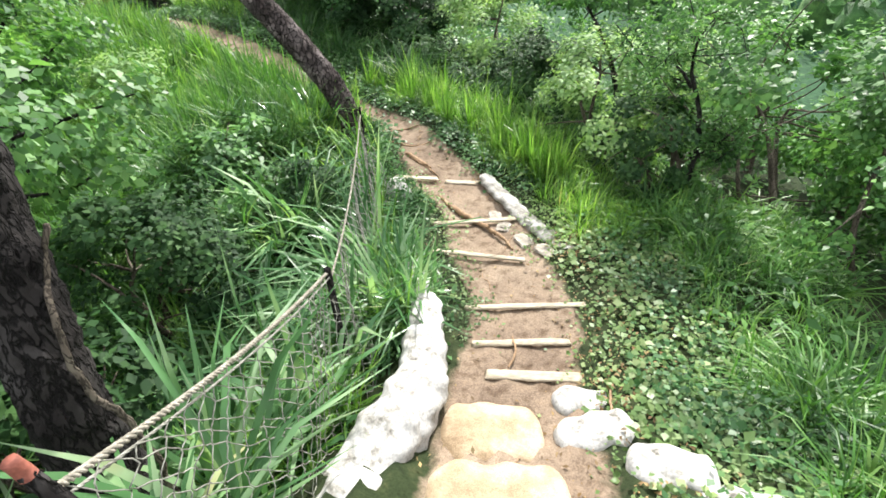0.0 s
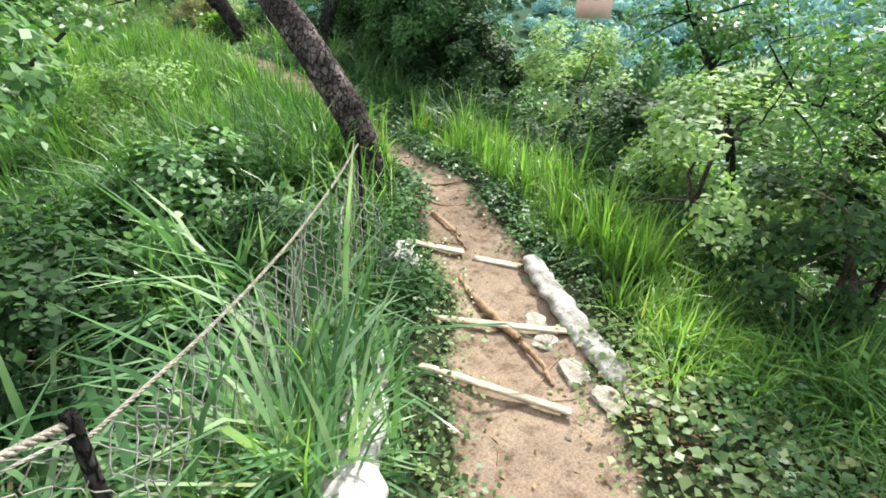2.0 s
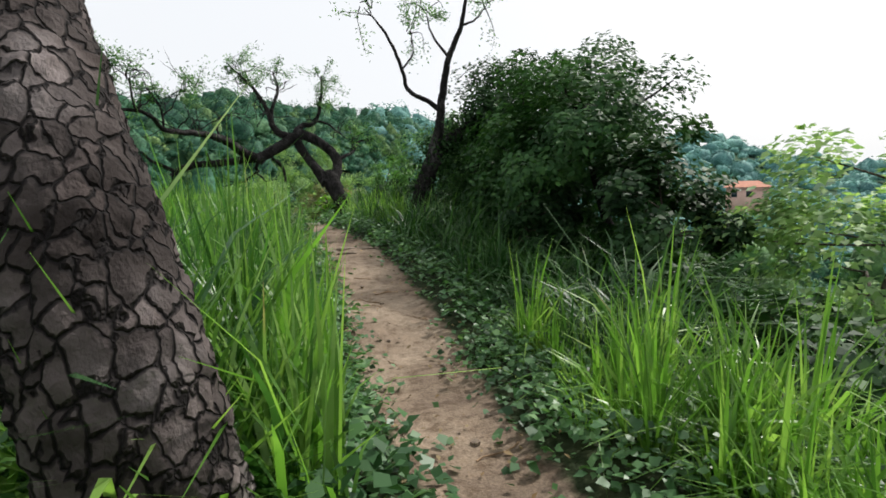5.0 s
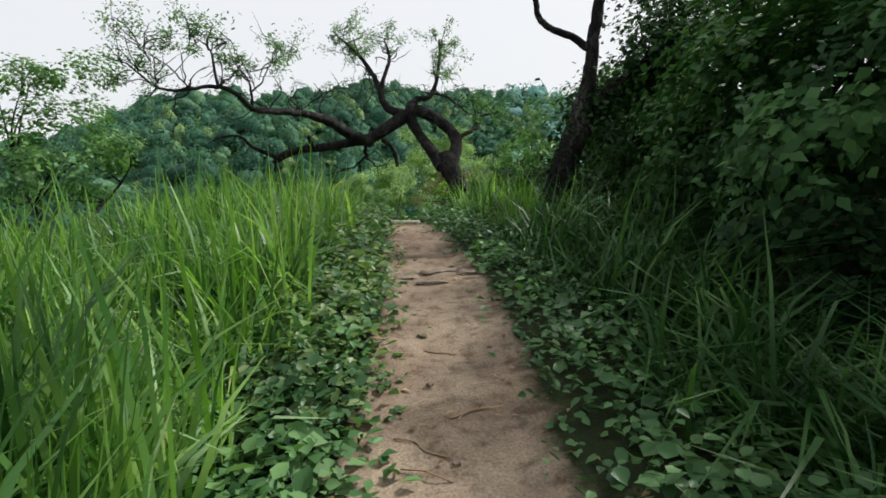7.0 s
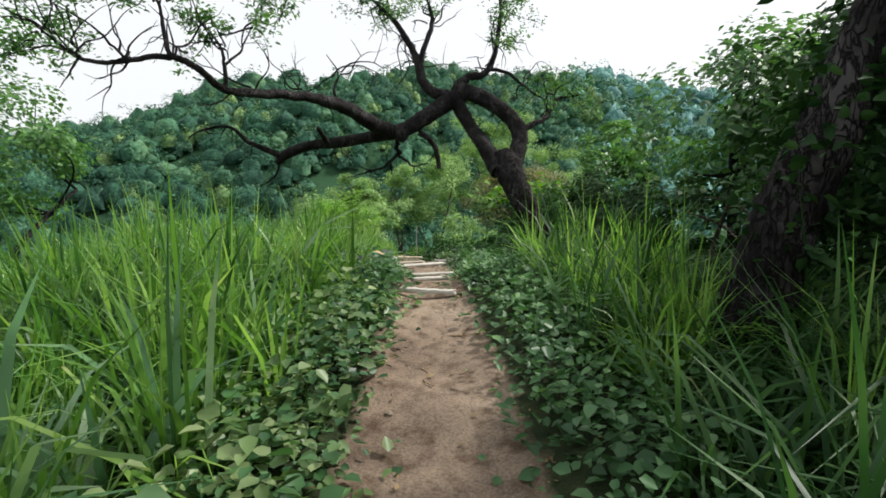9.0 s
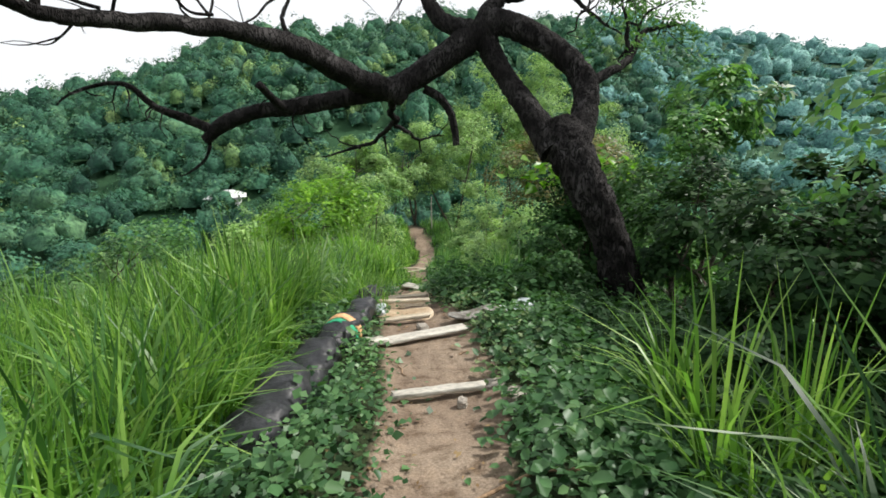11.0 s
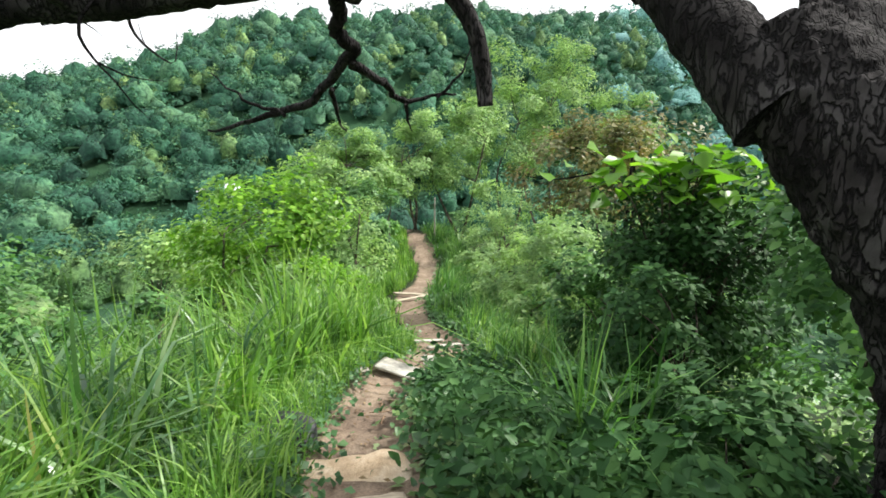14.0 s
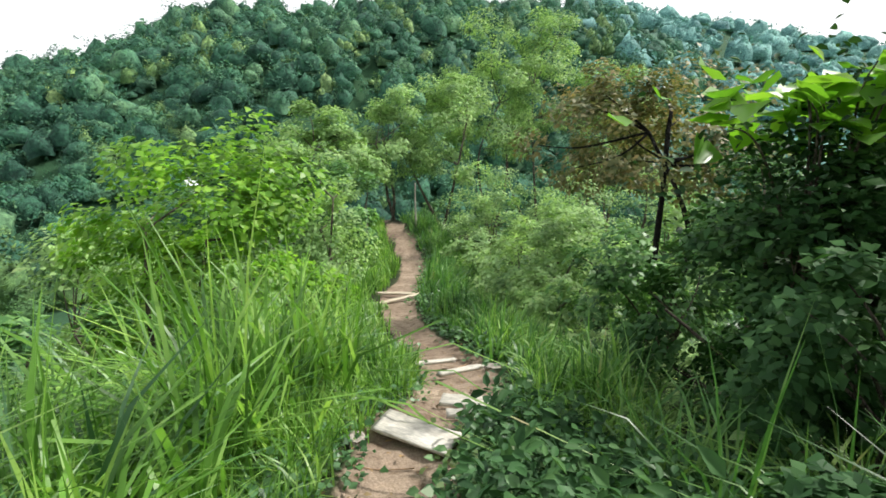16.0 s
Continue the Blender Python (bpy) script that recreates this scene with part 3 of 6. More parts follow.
def bush(name, label, category, foot, center, radii, n, leaf, mat, seed, wood=BARK_GREY, stem=0.035, stems=3, clumps=26, slim=0.5, up=0.35, group="", shell=0.75, twigs=14, low=-0.8):
    """A shrub or small tree: stems and twigs of tapered wood, and a crown of many leaves with gaps."""
    r = np.random.default_rng(seed)
    foot = np.array([foot[0], foot[1], float(height(foot[0], foot[1])) - 0.05])
    center = np.array(center, float)
    n = int(n * 0.62)
    leaf *= 1.22
    if name == "shrub" and center[2] - 0.85 * radii[2] > foot[2]:
        top = center[2] + radii[2]
        radii = (radii[0], radii[1], (top - foot[2]) / 1.85)
        center[2] = top - radii[2]
    root = thing(name, label, category, tuple(foot), group)
    pos, outward, cc = crown_points(center, radii, n, clumps, seed, shell, low)
    pieces = []
    forks = []
    kind = "trunk" if stems == 1 else "stem"
    for k in range(stems):
        a = foot + np.append(r.normal(0, 0.06 * (stems > 1), 2), 0)
        c = center + r.normal(0, 0.3, 3) * np.array(radii)
        b = (a + c) / 2 + r.normal(0, 0.10, 3) * np.linalg.norm(c - a)
        part(kind, fast_mesh(kind, *tube([(*a, stem * 1.25), (*b, stem * 0.85), (*c, stem * 0.45)], 7, 0.10, 0.06, seed + k), wood), root)
        forks += [b * (1 - u) + c * u for u in (0.2, 0.6, 1)]
    for k, c in enumerate(cc[:twigs]):
        a = forks[int(np.argmin([np.linalg.norm(f - c) for f in forks]))]
        b = (a + c) / 2 + r.normal(0, 0.08, 3) * np.linalg.norm(c - a)
        pieces.append(tube([(*a, stem * 0.42), (*b, stem * 0.28), (*c, stem * 0.1)], 5, 0.12, 0.05, seed + 50 + k))
    tagged(part("branching", fast_mesh("branching", *join(pieces), wood), root), kind="stuff")
    part("crown", fast_mesh("crown", *leaves(pos, r.uniform(0.6, 1.3, n) * leaf, seed + 9, up, slim * 1.15, outward, plain=True), mat, False), root)
    return root

# ---------------------------------------------------------------- trees with bare limbs


def limbs(name, root, pieces, wood, label=""):
    return part(name, fast_mesh(name, *join(pieces), wood), root, label)


def sprays(pieces_from, n_twigs, n_leaf, leaf, mat, seed, root, reach=0.7, twig=0.012, wood=BARK_DARK):
    """Fine twigs with small leaves out of the given tip places."""
    r = np.random.default_rng(seed)
    tubes, spots = [], []
    for k in range(n_twigs):
        a = np.array(pieces_from[k % len(pieces_from)], float) + r.normal(0, 0.08, 3)
        d = unit(r.normal(0, 1, 3) + np.array([0, 0, 0.5]))
        ln = reach * r.uniform(0.4, 1.2)
        b = a + d * ln * 0.5 + r.normal(0, 0.12, 3) * ln
        c = a + d * ln + r.normal(0, 0.2, 3) * ln
        tubes.append(tube([(*a, twig), (*b, twig * 0.6), (*c, twig * 0.25)], 5, 0.08, 0.05, seed + k, 0.006))
        m = n_leaf // n_twigs
        u = r.uniform(0.3, 1.1, (m, 1))
        spots.append(a + (c - a) * u + r.normal(0, 0.13, (m, 3)) * ln)
    tagged(part("branching", fast_mesh("branching", *join(tubes), wood), root), kind="stuff")
    pos = np.vstack(spots)
    part("foliage", fast_mesh("foliage", *leaves(pos, r.uniform(0.6, 1.3, len(pos)) * leaf, seed + 5, 0.3, 0.42), mat, False), root)


# the dark forked tree that leans over the path
forked = thing("forked_tree", "old dark forked leaning tree with long bare limbs over the path", "tree", (2.15, 5.28, -0.65))
limbs("trunk", forked, [
    plated([(2.22, 5.32, -0.95, 0.33), (2.15, 5.28, -0.6, 0.25), (2.02, 5.26, -0.15, 0.215), (1.86, 5.27, 0.25, 0.215), (1.65, 5.36, 0.66, 0.235), (1.5, 5.58, 1.07, 0.265), (1.43, 5.75, 1.3, 0.22)], 60, 0.02, 11, 0.3, 0.03, 1),
    plated([(1.36, 5.56, 1.0, 0.2), (1.08, 6.0, 1.52, 0.15), (0.88, 6.3, 1.86, 0.135), (0.68, 6.55, 2.25, 0.15), (0.55, 6.62, 2.5, 0.16)], 40, 0.022, 12, 0.3, 0.02, 2),
    plated([(1.56, 5.55, 1.0, 0.19), (1.78, 5.92, 1.46, 0.165), (1.8, 6.15, 1.85, 0.16), (1.46, 6.35, 2.25, 0.155), (0.98, 6.55, 2.55, 0.165), (0.6, 6.65, 2.65, 0.16)], 40, 0.022, 12, 0.3, 0.02, 3)], BARK_DARK)
limbs("limb", forked, [
    tube([(0.85, 6.6, 2.65, 0.16), (0.35, 6.6, 2.37, 0.175), (-0.15, 6.56, 2.04, 0.165), (-0.55, 6.5, 1.83, 0.145), (-1.2, 6.4, 1.7, 0.115), (-1.84, 6.35, 1.6, 0.11), (-2.35, 6.3, 1.55, 0.095), (-2.83, 6.3, 1.4, 0.1), (-3.1, 6.3, 1.2, 0.065)], 14, 0.04, 0.05, 4),
    tube([(-3.0, 6.3, 1.34, 0.065), (-3.3, 6.2, 1.5, 0.06), (-3.54, 6.1, 1.62, 0.045), (-3.86, 6.0, 1.89, 0.03), (-4.36, 5.9, 1.83, 0.02), (-4.6, 5.8, 1.66, 0.008)], 9, 0.05, 0.06, 5, 0.004),
    tube([(-3.06, 6.3, 1.25, 0.03), (-3.1, 6.3, 1.05, 0.022), (-3.28, 6.3, 0.85, 0.016), (-3.5, 6.3, 0.74, 0.006)], 7, 0.05, 0.06, 6, 0.006),
    tube([(-2.0, 6.3, 1.56, 0.055), (-2.05, 6.0, 1.68, 0.05), (-2.08, 5.62, 1.83, 0.045)], 9, 0.05, 0.06, 7)], BARK_DARK)
limbs("limb", forked, [
    tube([(-0.5, 6.5, 1.76, 0.15), (-0.85, 6.35, 1.84, 0.15), (-1.27, 5.85, 2.03, 0.14), (-1.65, 5.3, 2.22, 0.12), (-2.2, 4.75, 2.34, 0.085), (-2.75, 4.0, 2.3, 0.07), (-3.05, 3.5, 2.28, 0.055), (-3.2, 3.1, 2.47, 0.048), (-3.5, 3.0, 2.62, 0.042),
          (-4.04, 2.9, 2.55, 0.032), (-4.56, 2.8, 2.58, 0.024), (-5.0, 2.7, 2.95, 0.014), (-5.4, 2.6, 3.0, 0.006)], 12, 0.05, 0.05, 8, 0.006),
    tube([(-3.5, 3.0, 2.62, 0.032), (-3.56, 3.0, 2.9, 0.026), (-3.62, 3.05, 3.3, 0.018), (-3.9, 3.05, 3.55, 0.008)], 8, 0.05, 0.06, 9, 0.008),
    tube([(-3.0, 3.6, 2.28, 0.035), (-2.98, 3.6, 2.6, 0.028), (-3.05, 3.7, 2.85, 0.02), (-3.3, 3.7, 3.2, 0.01)], 8, 0.05, 0.06, 10, 0.008),
    tube([(-2.98, 3.6, 2.6, 0.022), (-2.75, 3.7, 2.85, 0.016), (-2.6, 3.8, 3.2, 0.01), (-2.3, 3.9, 3.45, 0.005)], 7, 0.05, 0.06, 11, 0.008),
    tube([(-4.56, 2.8, 2.58, 0.02), (-4.8, 2.9, 2.35, 0.012), (-5.0, 3.0, 2.2, 0.005)], 6, 0.05, 0.06, 12, 0.006),
    tube([(-4.04, 2.9, 2.55, 0.02), (-4.3, 2.7, 2.9, 0.014), (-4.7, 2.5, 3.2, 0.006)], 6, 0.05, 0.06, 13, 0.008),
    tube([(-1.5, 5.6, 2.12, 0.04), (-1.75, 5.7, 2.5, 0.028), (-1.7, 5.8, 2.85, 0.016), (-1.9, 5.8, 3.2, 0.006)], 7, 0.05, 0.06, 14, 0.008)], BARK_DARK)
limbs("limb", forked, [
    tube([(0.62, 6.6, 2.5, 0.13), (0.2, 6.7, 2.6, 0.12), (-0.1, 6.8, 2.85, 0.1), (-0.22, 6.95, 3.3, 0.08), (-0.45, 7.1, 3.75, 0.065), (-0.77, 7.2, 4.25, 0.05), (-1.4, 7.4, 4.9, 0.02)], 11, 0.06, 0.05, 15, 0.006),
    tube([(-0.15, 6.85, 2.95, 0.075), (-0.06, 6.9, 3.5, 0.06), (0.13, 7.1, 4.11, 0.045), (0.0, 7.2, 4.7, 0.02)], 9, 0.06, 0.05, 16, 0.006),
    tube([(0.55, 6.65, 2.6, 0.11), (0.85, 6.8, 2.95, 0.085), (1.24, 6.9, 3.1, 0.07), (1.48, 7.1, 3.7, 0.05), (1.6, 7.3, 4.7, 0.025)], 9, 0.06, 0.05, 17, 0.008),
    tube([(1.3, 6.9, 3.1, 0.04), (1.7, 6.95, 3.0, 0.035), (2.0, 7.0, 2.81, 0.03), (2.57, 7.1, 2.5, 0.012)], 7, 0.05, 0.06, 18, 0.008),
    tube([(1.78, 6.0, 1.7, 0.09), (2.1, 6.3, 1.92, 0.06), (2.5, 6.6, 2.1, 0.05), (2.75, 6.8, 2.45, 0.04), (3.3, 7.0, 2.6, 0.02)], 9, 0.06, 0.05, 19, 0.008),
    tube([(2.5, 6.6, 2.1, 0.035), (2.5, 6.7, 2.5, 0.028), (2.4, 6.8, 3.0, 0.012)], 7, 0.06, 0.05, 20, 0.008)], BARK_DARK)
limbs("hanging_branch", forked, [tube([(-0.2, 6.5, 1.8, 0.06), (0.0, 6.54, 1.68, 0.055), (0.14, 6.55, 1.48, 0.05), (0.19, 6.55, 1.28, 0.05), (0.21, 6.55, 1.05, 0.045)], 9, 0.04, 0.06, 21)], BARK_DARK, "thick broken branch stub hanging down")
limbs("hanging_branch", forked, [
    tube([(-0.63, 6.55, 1.66, 0.05), (-0.66, 6.7, 1.5, 0.045), (-0.64, 6.9, 1.34, 0.04), (-0.95, 7.2, 1.08, 0.03), (-1.4, 7.3, 0.95, 0.022), (-1.85, 7.36, 0.89, 0.008)], 8, 0.04, 0.07, 22, 0.008),
    tube([(-0.64, 6.9, 1.34, 0.032), (-0.45, 7.1, 1.22, 0.026), (-0.34, 7.4, 1.09, 0.02), (0.05, 7.5, 1.16, 0.008)], 7, 0.04, 0.07, 23, 0.008),
    tube([(-0.34, 7.4, 1.09, 0.016), (-0.33, 7.5, 0.95, 0.01), (-0.3, 7.55, 0.88, 0.004)], 6, 0.03, 0.06, 24, 0.005),
    tube([(-0.82, 7.1, 1.18, 0.02), (-0.85, 7.3, 1.0, 0.014), (-0.8, 7.42, 0.88, 0.005)], 6, 0.03, 0.06, 25, 0.006),
    tube([(-1.2, 7.27, 0.99, 0.016), (-1.5, 7.3, 1.12, 0.012), (-1.75, 7.3, 1.3, 0.005)], 6, 0.03, 0.06, 26, 0.008),
    tube([(-0.1, 7.48, 1.13, 0.012), (0.1, 7.5, 1.3, 0.009), (0.16, 7.5, 1.5, 0.004)], 6, 0.03, 0.06, 27, 0.006)], BARK_DARK, "thin crooked hanging twigs")
sprays([(-1.2, 7.35, 4.7), (-0.77, 7.2, 4.25), (0.05, 7.2, 4.6), (1.6, 7.3, 4.6), (1.5, 7.1, 3.8), (-3.9, 3.05, 3.5), (-3.3, 3.7, 3.2), (-4.9, 2.7, 2.9), (-2.4, 3.9, 3.4), (-4.6, 2.5, 3.2), (3.2, 7, 2.6), (2.4, 6.8, 2.9)], 80, 7600, 0.075, SHRUB, 700, forked, 0.85)


def crooked(starts, n, reach, r0, drift, seed):
    """Bare crooked twigs that wander out of the given places, each with a side shoot."""
    r = np.random.default_rng(seed)
    out = []
    for k in range(n):
        p = np.array(starts[k % len(starts)], float) + r.normal(0, 0.05, 3)
        d = unit(r.normal(0, 1, 3) + np.array(drift))
        ln = reach * r.uniform(0.5, 1.2)
        pts = [(*p, r0)]
        for s in range(1, 7):
            d = unit(d + r.normal(0, 0.42, 3))
            p = p + d * ln / 6
            pts.append((*p, r0 * (1 - s / 6.6)))
        out.append(tube(pts, 5, 0.05, 0.08, seed + k))
        a = np.array(pts[3][:3])
        e = unit(d + r.normal(0, 0.9, 3))
        out.append(tube([(*a, r0 * 0.5), (*(a + e * ln * 0.2), r0 * 0.35), (*(a + e * ln * 0.36 + r.normal(0, 0.06, 3)), r0 * 0.1)], 5, 0.05, 0.08, seed + 500 + k))
    return out


tagged(limbs("branching", forked, crooked([(-3.5, 3.0, 2.62), (-4.04, 2.9, 2.55), (-4.56, 2.8, 2.58), (-3.62, 3.05, 3.3), (-3.05, 3.7, 2.85), (-2.6, 3.8, 3.2), (-4.7, 2.5, 3.2), (-2.75, 4.0, 2.3), (-2.2, 4.75, 2.34)], 40, 1.1, 0.017, (-0.3, 0, 0.75), 800)
             + crooked([(-0.22, 6.95, 3.3), (-0.45, 7.1, 3.75), (0.13, 7.1, 4.11), (1.48, 7.1, 3.7), (1.24, 6.9, 3.1), (-1.0, 7.3, 4.5), (-1.7, 5.8, 2.85), (2.0, 7.0, 2.81), (2.75, 6.8, 2.45)], 40, 1.2, 0.018, (0, 0, 0.6), 900)
             + crooked([(-1.84, 6.35, 1.55), (-2.35, 6.3, 1.5), (-3.54, 6.1, 1.62), (-3.86, 6.0, 1.89), (-4.3, 5.9, 1.83)], 14, 0.7, 0.012, (-0.4, 0.1, 0.1), 1000), BARK_DARK), kind="stuff")

# the leaning tree with plated bark beside the first stretch
leaning = thing("leaning_tree", "leaning tree trunk with coarse dark plated bark beside the path", "tree", (-1.84, -9.91, -0.6))
limbs("trunk", leaning, [plated([(-1.8, -9.93, -0.95, 0.27), (-1.84, -9.91, -0.45, 0.19), (-1.9, -9.88, -0.05, 0.175), (-2.0, -9.8, 0.35, 0.175), (-2.13, -9.58, 0.75, 0.172), (-2.28, -9.23, 1.2, 0.172), (-2.42, -8.88, 1.6, 0.165), (-2.7, -8.4, 2.3, 0.15), (-2.95, -8.0, 3.1, 0.12)], 80, 0.014, 17, 0.7, 0.012, 31)], BARK_PINE)
limbs("limb", leaning, [tube([(-2.7, -8.4, 2.3, 0.09), (-3.4, -8.1, 2.9, 0.06), (-4.2, -7.9, 3.2, 0.03)], 8, 0.06, 0.05, 32, 0.01),
                        tube([(-2.9, -8.05, 2.95, 0.08), (-2.7, -7.6, 3.8, 0.05), (-2.5, -7.2, 4.6, 0.02)], 8, 0.06, 0.05, 33, 0.01)], BARK_PINE)
sprays([(-4.2, -7.9, 3.2), (-2.5, -7.2, 4.6), (-2.95, -8.0, 3.3)], 14, 900, 0.07, SHRUB, 720, leaning, 0.9)

# the tree wrapped in climbers, with a thin upright limb
vine = thing("vine_covered_tree", "dark tree wrapped in climbers with a thin upright bare limb", "tree", (1.75, -1.5, -0.3))
limbs("trunk", vine, [
    tube([(1.7, -1.5, -0.5, 0.26), (1.85, -1.5, 0.3, 0.2), (2.0, -1.52, 0.9, 0.17), (2.18, -1.55, 1.35, 0.15), (2.28, -1.6, 1.9, 0.09), (2.32, -1.65, 2.5, 0.075), (2.38, -1.7, 3.1, 0.06), (2.6, -1.8, 3.8, 0.045), (2.75, -1.9, 4.6, 0.02)], 14, 0.05, 0.06, 41, 0.004),
    tube([(2.1, -1.5, 1.15, 0.15), (2.5, -1.35, 1.62, 0.14), (2.95, -1.2, 1.9, 0.12), (3.5, -1.0, 2.3, 0.1), (4.1, -0.8, 2.7, 0.06)], 12, 0.05, 0.07, 42)], BARK_DARK)
limbs("limb", vine, [tube([(2.3, -1.62, 2.2, 0.055), (1.95, -1.6, 2.42, 0.045), (1.6, -1.56, 2.62, 0.04), (1.46, -1.52, 3.05, 0.034), (1.2, -1.43, 3.65, 0.024), (0.85, -1.35, 4.05, 0.008)], 9, 0.05, 0.05, 43, 0.006),
                     tube([(1.5, -1.53, 2.95, 0.02), (1.75, -1.5, 3.3, 0.016), (1.7, -1.5, 3.7, 0.006)], 6, 0.05, 0.05, 44, 0.006),
                     tube([(2.4, -1.72, 3.2, 0.03), (2.1, -1.7, 3.6, 0.02), (1.95, -1.7, 4.0, 0.008)], 6, 0.05, 0.05, 45, 0.008),
                     tube([(2.6, -1.8, 3.8, 0.025), (2.95, -1.8, 4.0, 0.018), (3.2, -1.8, 4.3, 0.006)], 6, 0.05, 0.05, 46, 0.008)], BARK_DARK)
sprays([(0.9, -1.35, 4.0), (1.7, -1.5, 3.7), (1.95, -1.7, 4.0), (3.2, -1.8, 4.3), (2.75, -1.9, 4.6)], 30, 1500, 0.065, SHRUB, 740, vine, 0.6)
_r = np.random.default_rng(7)
_u = _r.uniform(0, 1, (2600, 1))
_p = np.where(_r.random((2600, 1)) < 0.25, np.array([1.8, -1.5, 0.0]) + _u * np.array([0.45, -0.05, 1.6]), np.array([2.2, -1.5, 1.3]) + _u * np.array([1.9, 0.7, 1.4])) + _r.normal(0, 1, (2600, 3)) * np.where(_u < 0.45, 0.10, 0.24)
part("climber", fast_mesh("climber", *leaves(_p, _r.uniform(0.05, 0.11, 2600), 8, 0.2, 0.7), SHRUB_DARK_SHADED, False), vine, "dark climbing plant over the trunk")

# slender sapling on the bank of the steps
sapling = thing("sapling", "slender dark-stemmed sapling with small yellowish leaves", "tree", (-0.35, -14.22, float(height(-0.35, -14.22))))
limbs("trunk", sapling, [tube([(-0.35, -14.22, float(height(-0.35, -14.22)) - 0.1, 0.04), (-0.35, -14.22, -0.64, 0.034), (-0.44, -14.29, -0.06, 0.030), (-0.50, -14.24, 0.43, 0.026), (-0.53, -14.10, 0.84, 0.022)], 9, 0.05, 0.05, 61, 0.004)], BARK_DARK)
limbs("limb", sapling, [tube([(-0.50, -14.27, -0.08, 0.018), (-0.36, -14.48, 0.13, 0.014), (-0.25, -14.65, 0.28, 0.006)], 7, 0.05, 0.05, 62, 0.006)], BARK_DARK)
limbs("limb", sapling, [tube([(-0.52, -14.14, 0.72, 0.018), (-0.53, -13.88, 0.93, 0.014), (-0.50, -13.44, 0.98, 0.006)], 7, 0.05, 0.05, 63, 0.006)], BARK_DARK)
limbs("limb", sapling, [tube([(-0.53, -14.10, 0.84, 0.018), (-0.63, -14.11, 1.22, 0.014), (-0.61, -14.22, 1.44, 0.006)], 7, 0.05, 0.05, 64, 0.006)], BARK_DARK)
sprays([(-0.36, -14.48, 0.13), (-0.25, -14.65, 0.28), (-0.53, -13.88, 0.93), (-0.50, -13.44, 0.98), (-0.63, -14.11, 1.22), (-0.61, -14.22, 1.44)], 34, 4200, 0.05, SHRUB, 780, sapling, 0.6, 0.008)

# mossy trunk by the top of the steps
mossy = thing("mossy_trunk", "rough brown mossy tree trunk beside the rope", "tree", (-6.5, -13.45, 0.0))
limbs("trunk", mossy, [plated([(-6.5, -13.45, -1.2, 0.26), (-6.47, -13.45, 0.0, 0.2), (-6.42, -13.42, 0.8, 0.165), (-6.3, -13.3, 1.5, 0.15), (-6.2, -13.2, 2.2, 0.13), (-6.2, -13.1, 3.0, 0.1), (-6.3, -13.1, 3.8, 0.06)], 44, 0.03, 13, 0.4, 0.022, 51)], BARK_DARK)
limbs("climber_stem", mossy, [tube([(-6.3, -13.62, -0.9, 0.02), (-6.24, -13.6, 0.3, 0.018), (-6.28, -13.55, 1.0, 0.016), (-6.12, -13.38, 1.6, 0.012)], 7, 0.05, 0.06, 52, 0.008)], BARK_GREY, "thin pale climber stem on the trunk")
sprays([(-6.5, -13.3, 3.8), (-6.4, -13.4, 3.0)], 10, 500, 0.08, SHRUB, 760, mossy, 0.8)

# ---------------------------------------------------------------- planks, sacks, stones, roots


def plank(label, a, b, wide, thick, mat, z_up=0.0, tilt=0.0, seed=0, category="board"):
    """A weathered board from a to b (x, y), lying on the ground there."""
    a, b = np.array(a, float), np.array(b, float)
    za, zb = (float(height(*p)) for p in (a, b))
    zm = float(height(*((a + b) / 2)))
    lift = max(za, zb, zm, (za + zb) / 2)
    za, zb = 0.5 * za + 0.5 * lift, 0.5 * zb + 0.5 * lift
    ln = float(np.linalg.norm(b - a))
    r = np.random.default_rng(seed + 900)
    n = 12
    xs = np.linspace(-ln / 2, ln / 2, n)
    c = min(0.006, thick * 0.3)
    y, z = wide / 2, thick / 2
    prof = np.array([(-y + c, -z), (y - c, -z), (y, -z + c), (y, z - c), (y - c, z), (-y + c, z), (-y, z - c), (-y, -z + c)])
    v = np.zeros((n, 8, 3))
    v[..., 0] = xs[:, None]
    v[..., 1:] = prof[None]
    v[..., 1] += r.normal(0, 0.003, (n, 8)) + (0.012 * np.sin(xs * 3 + seed))[:, None]
    v[..., 2] += (0.008 * np.sin(xs * 2.3 + seed * 2))[:, None] + r.normal(0, 0.0015, (n, 8))
    v[0, :, 0] += r.normal(0, 0.012, 8)
    v[-1, :, 0] += r.normal(0, 0.012, 8)
    i = np.arange(n - 1)[:, None] * 8 + np.arange(8)[None]
    j = np.arange(n - 1)[:, None] * 8 + (np.arange(8)[None] + 1) % 8
    q = np.stack([i, j, j + 8, i + 8], -1).reshape(-1, 4)
    e = (n - 1) * 8
    caps = np.array([(0, 7, 2, 1), (7, 6, 3, 2), (6, 5, 4, 3), (e, e + 1, e + 2, e + 7), (e + 7, e + 2, e + 3, e + 6), (e + 6, e + 3, e + 4, e + 5)])
    ob = new("plank", fast_mesh("plank", v.reshape(-1, 3), np.vstack([q, caps]), mat, False))
    mid = (a + b) / 2
    ob.matrix_world = pose(mid[0], mid[1], (za + zb) / 2 + thick * 0.35 + z_up, math.degrees(tilt), -math.degrees(math.atan2(zb - za, ln)), math.degrees(math.atan2(b[1] - a[1], b[0] - a[0])))
    return tagged(ob, label, category)


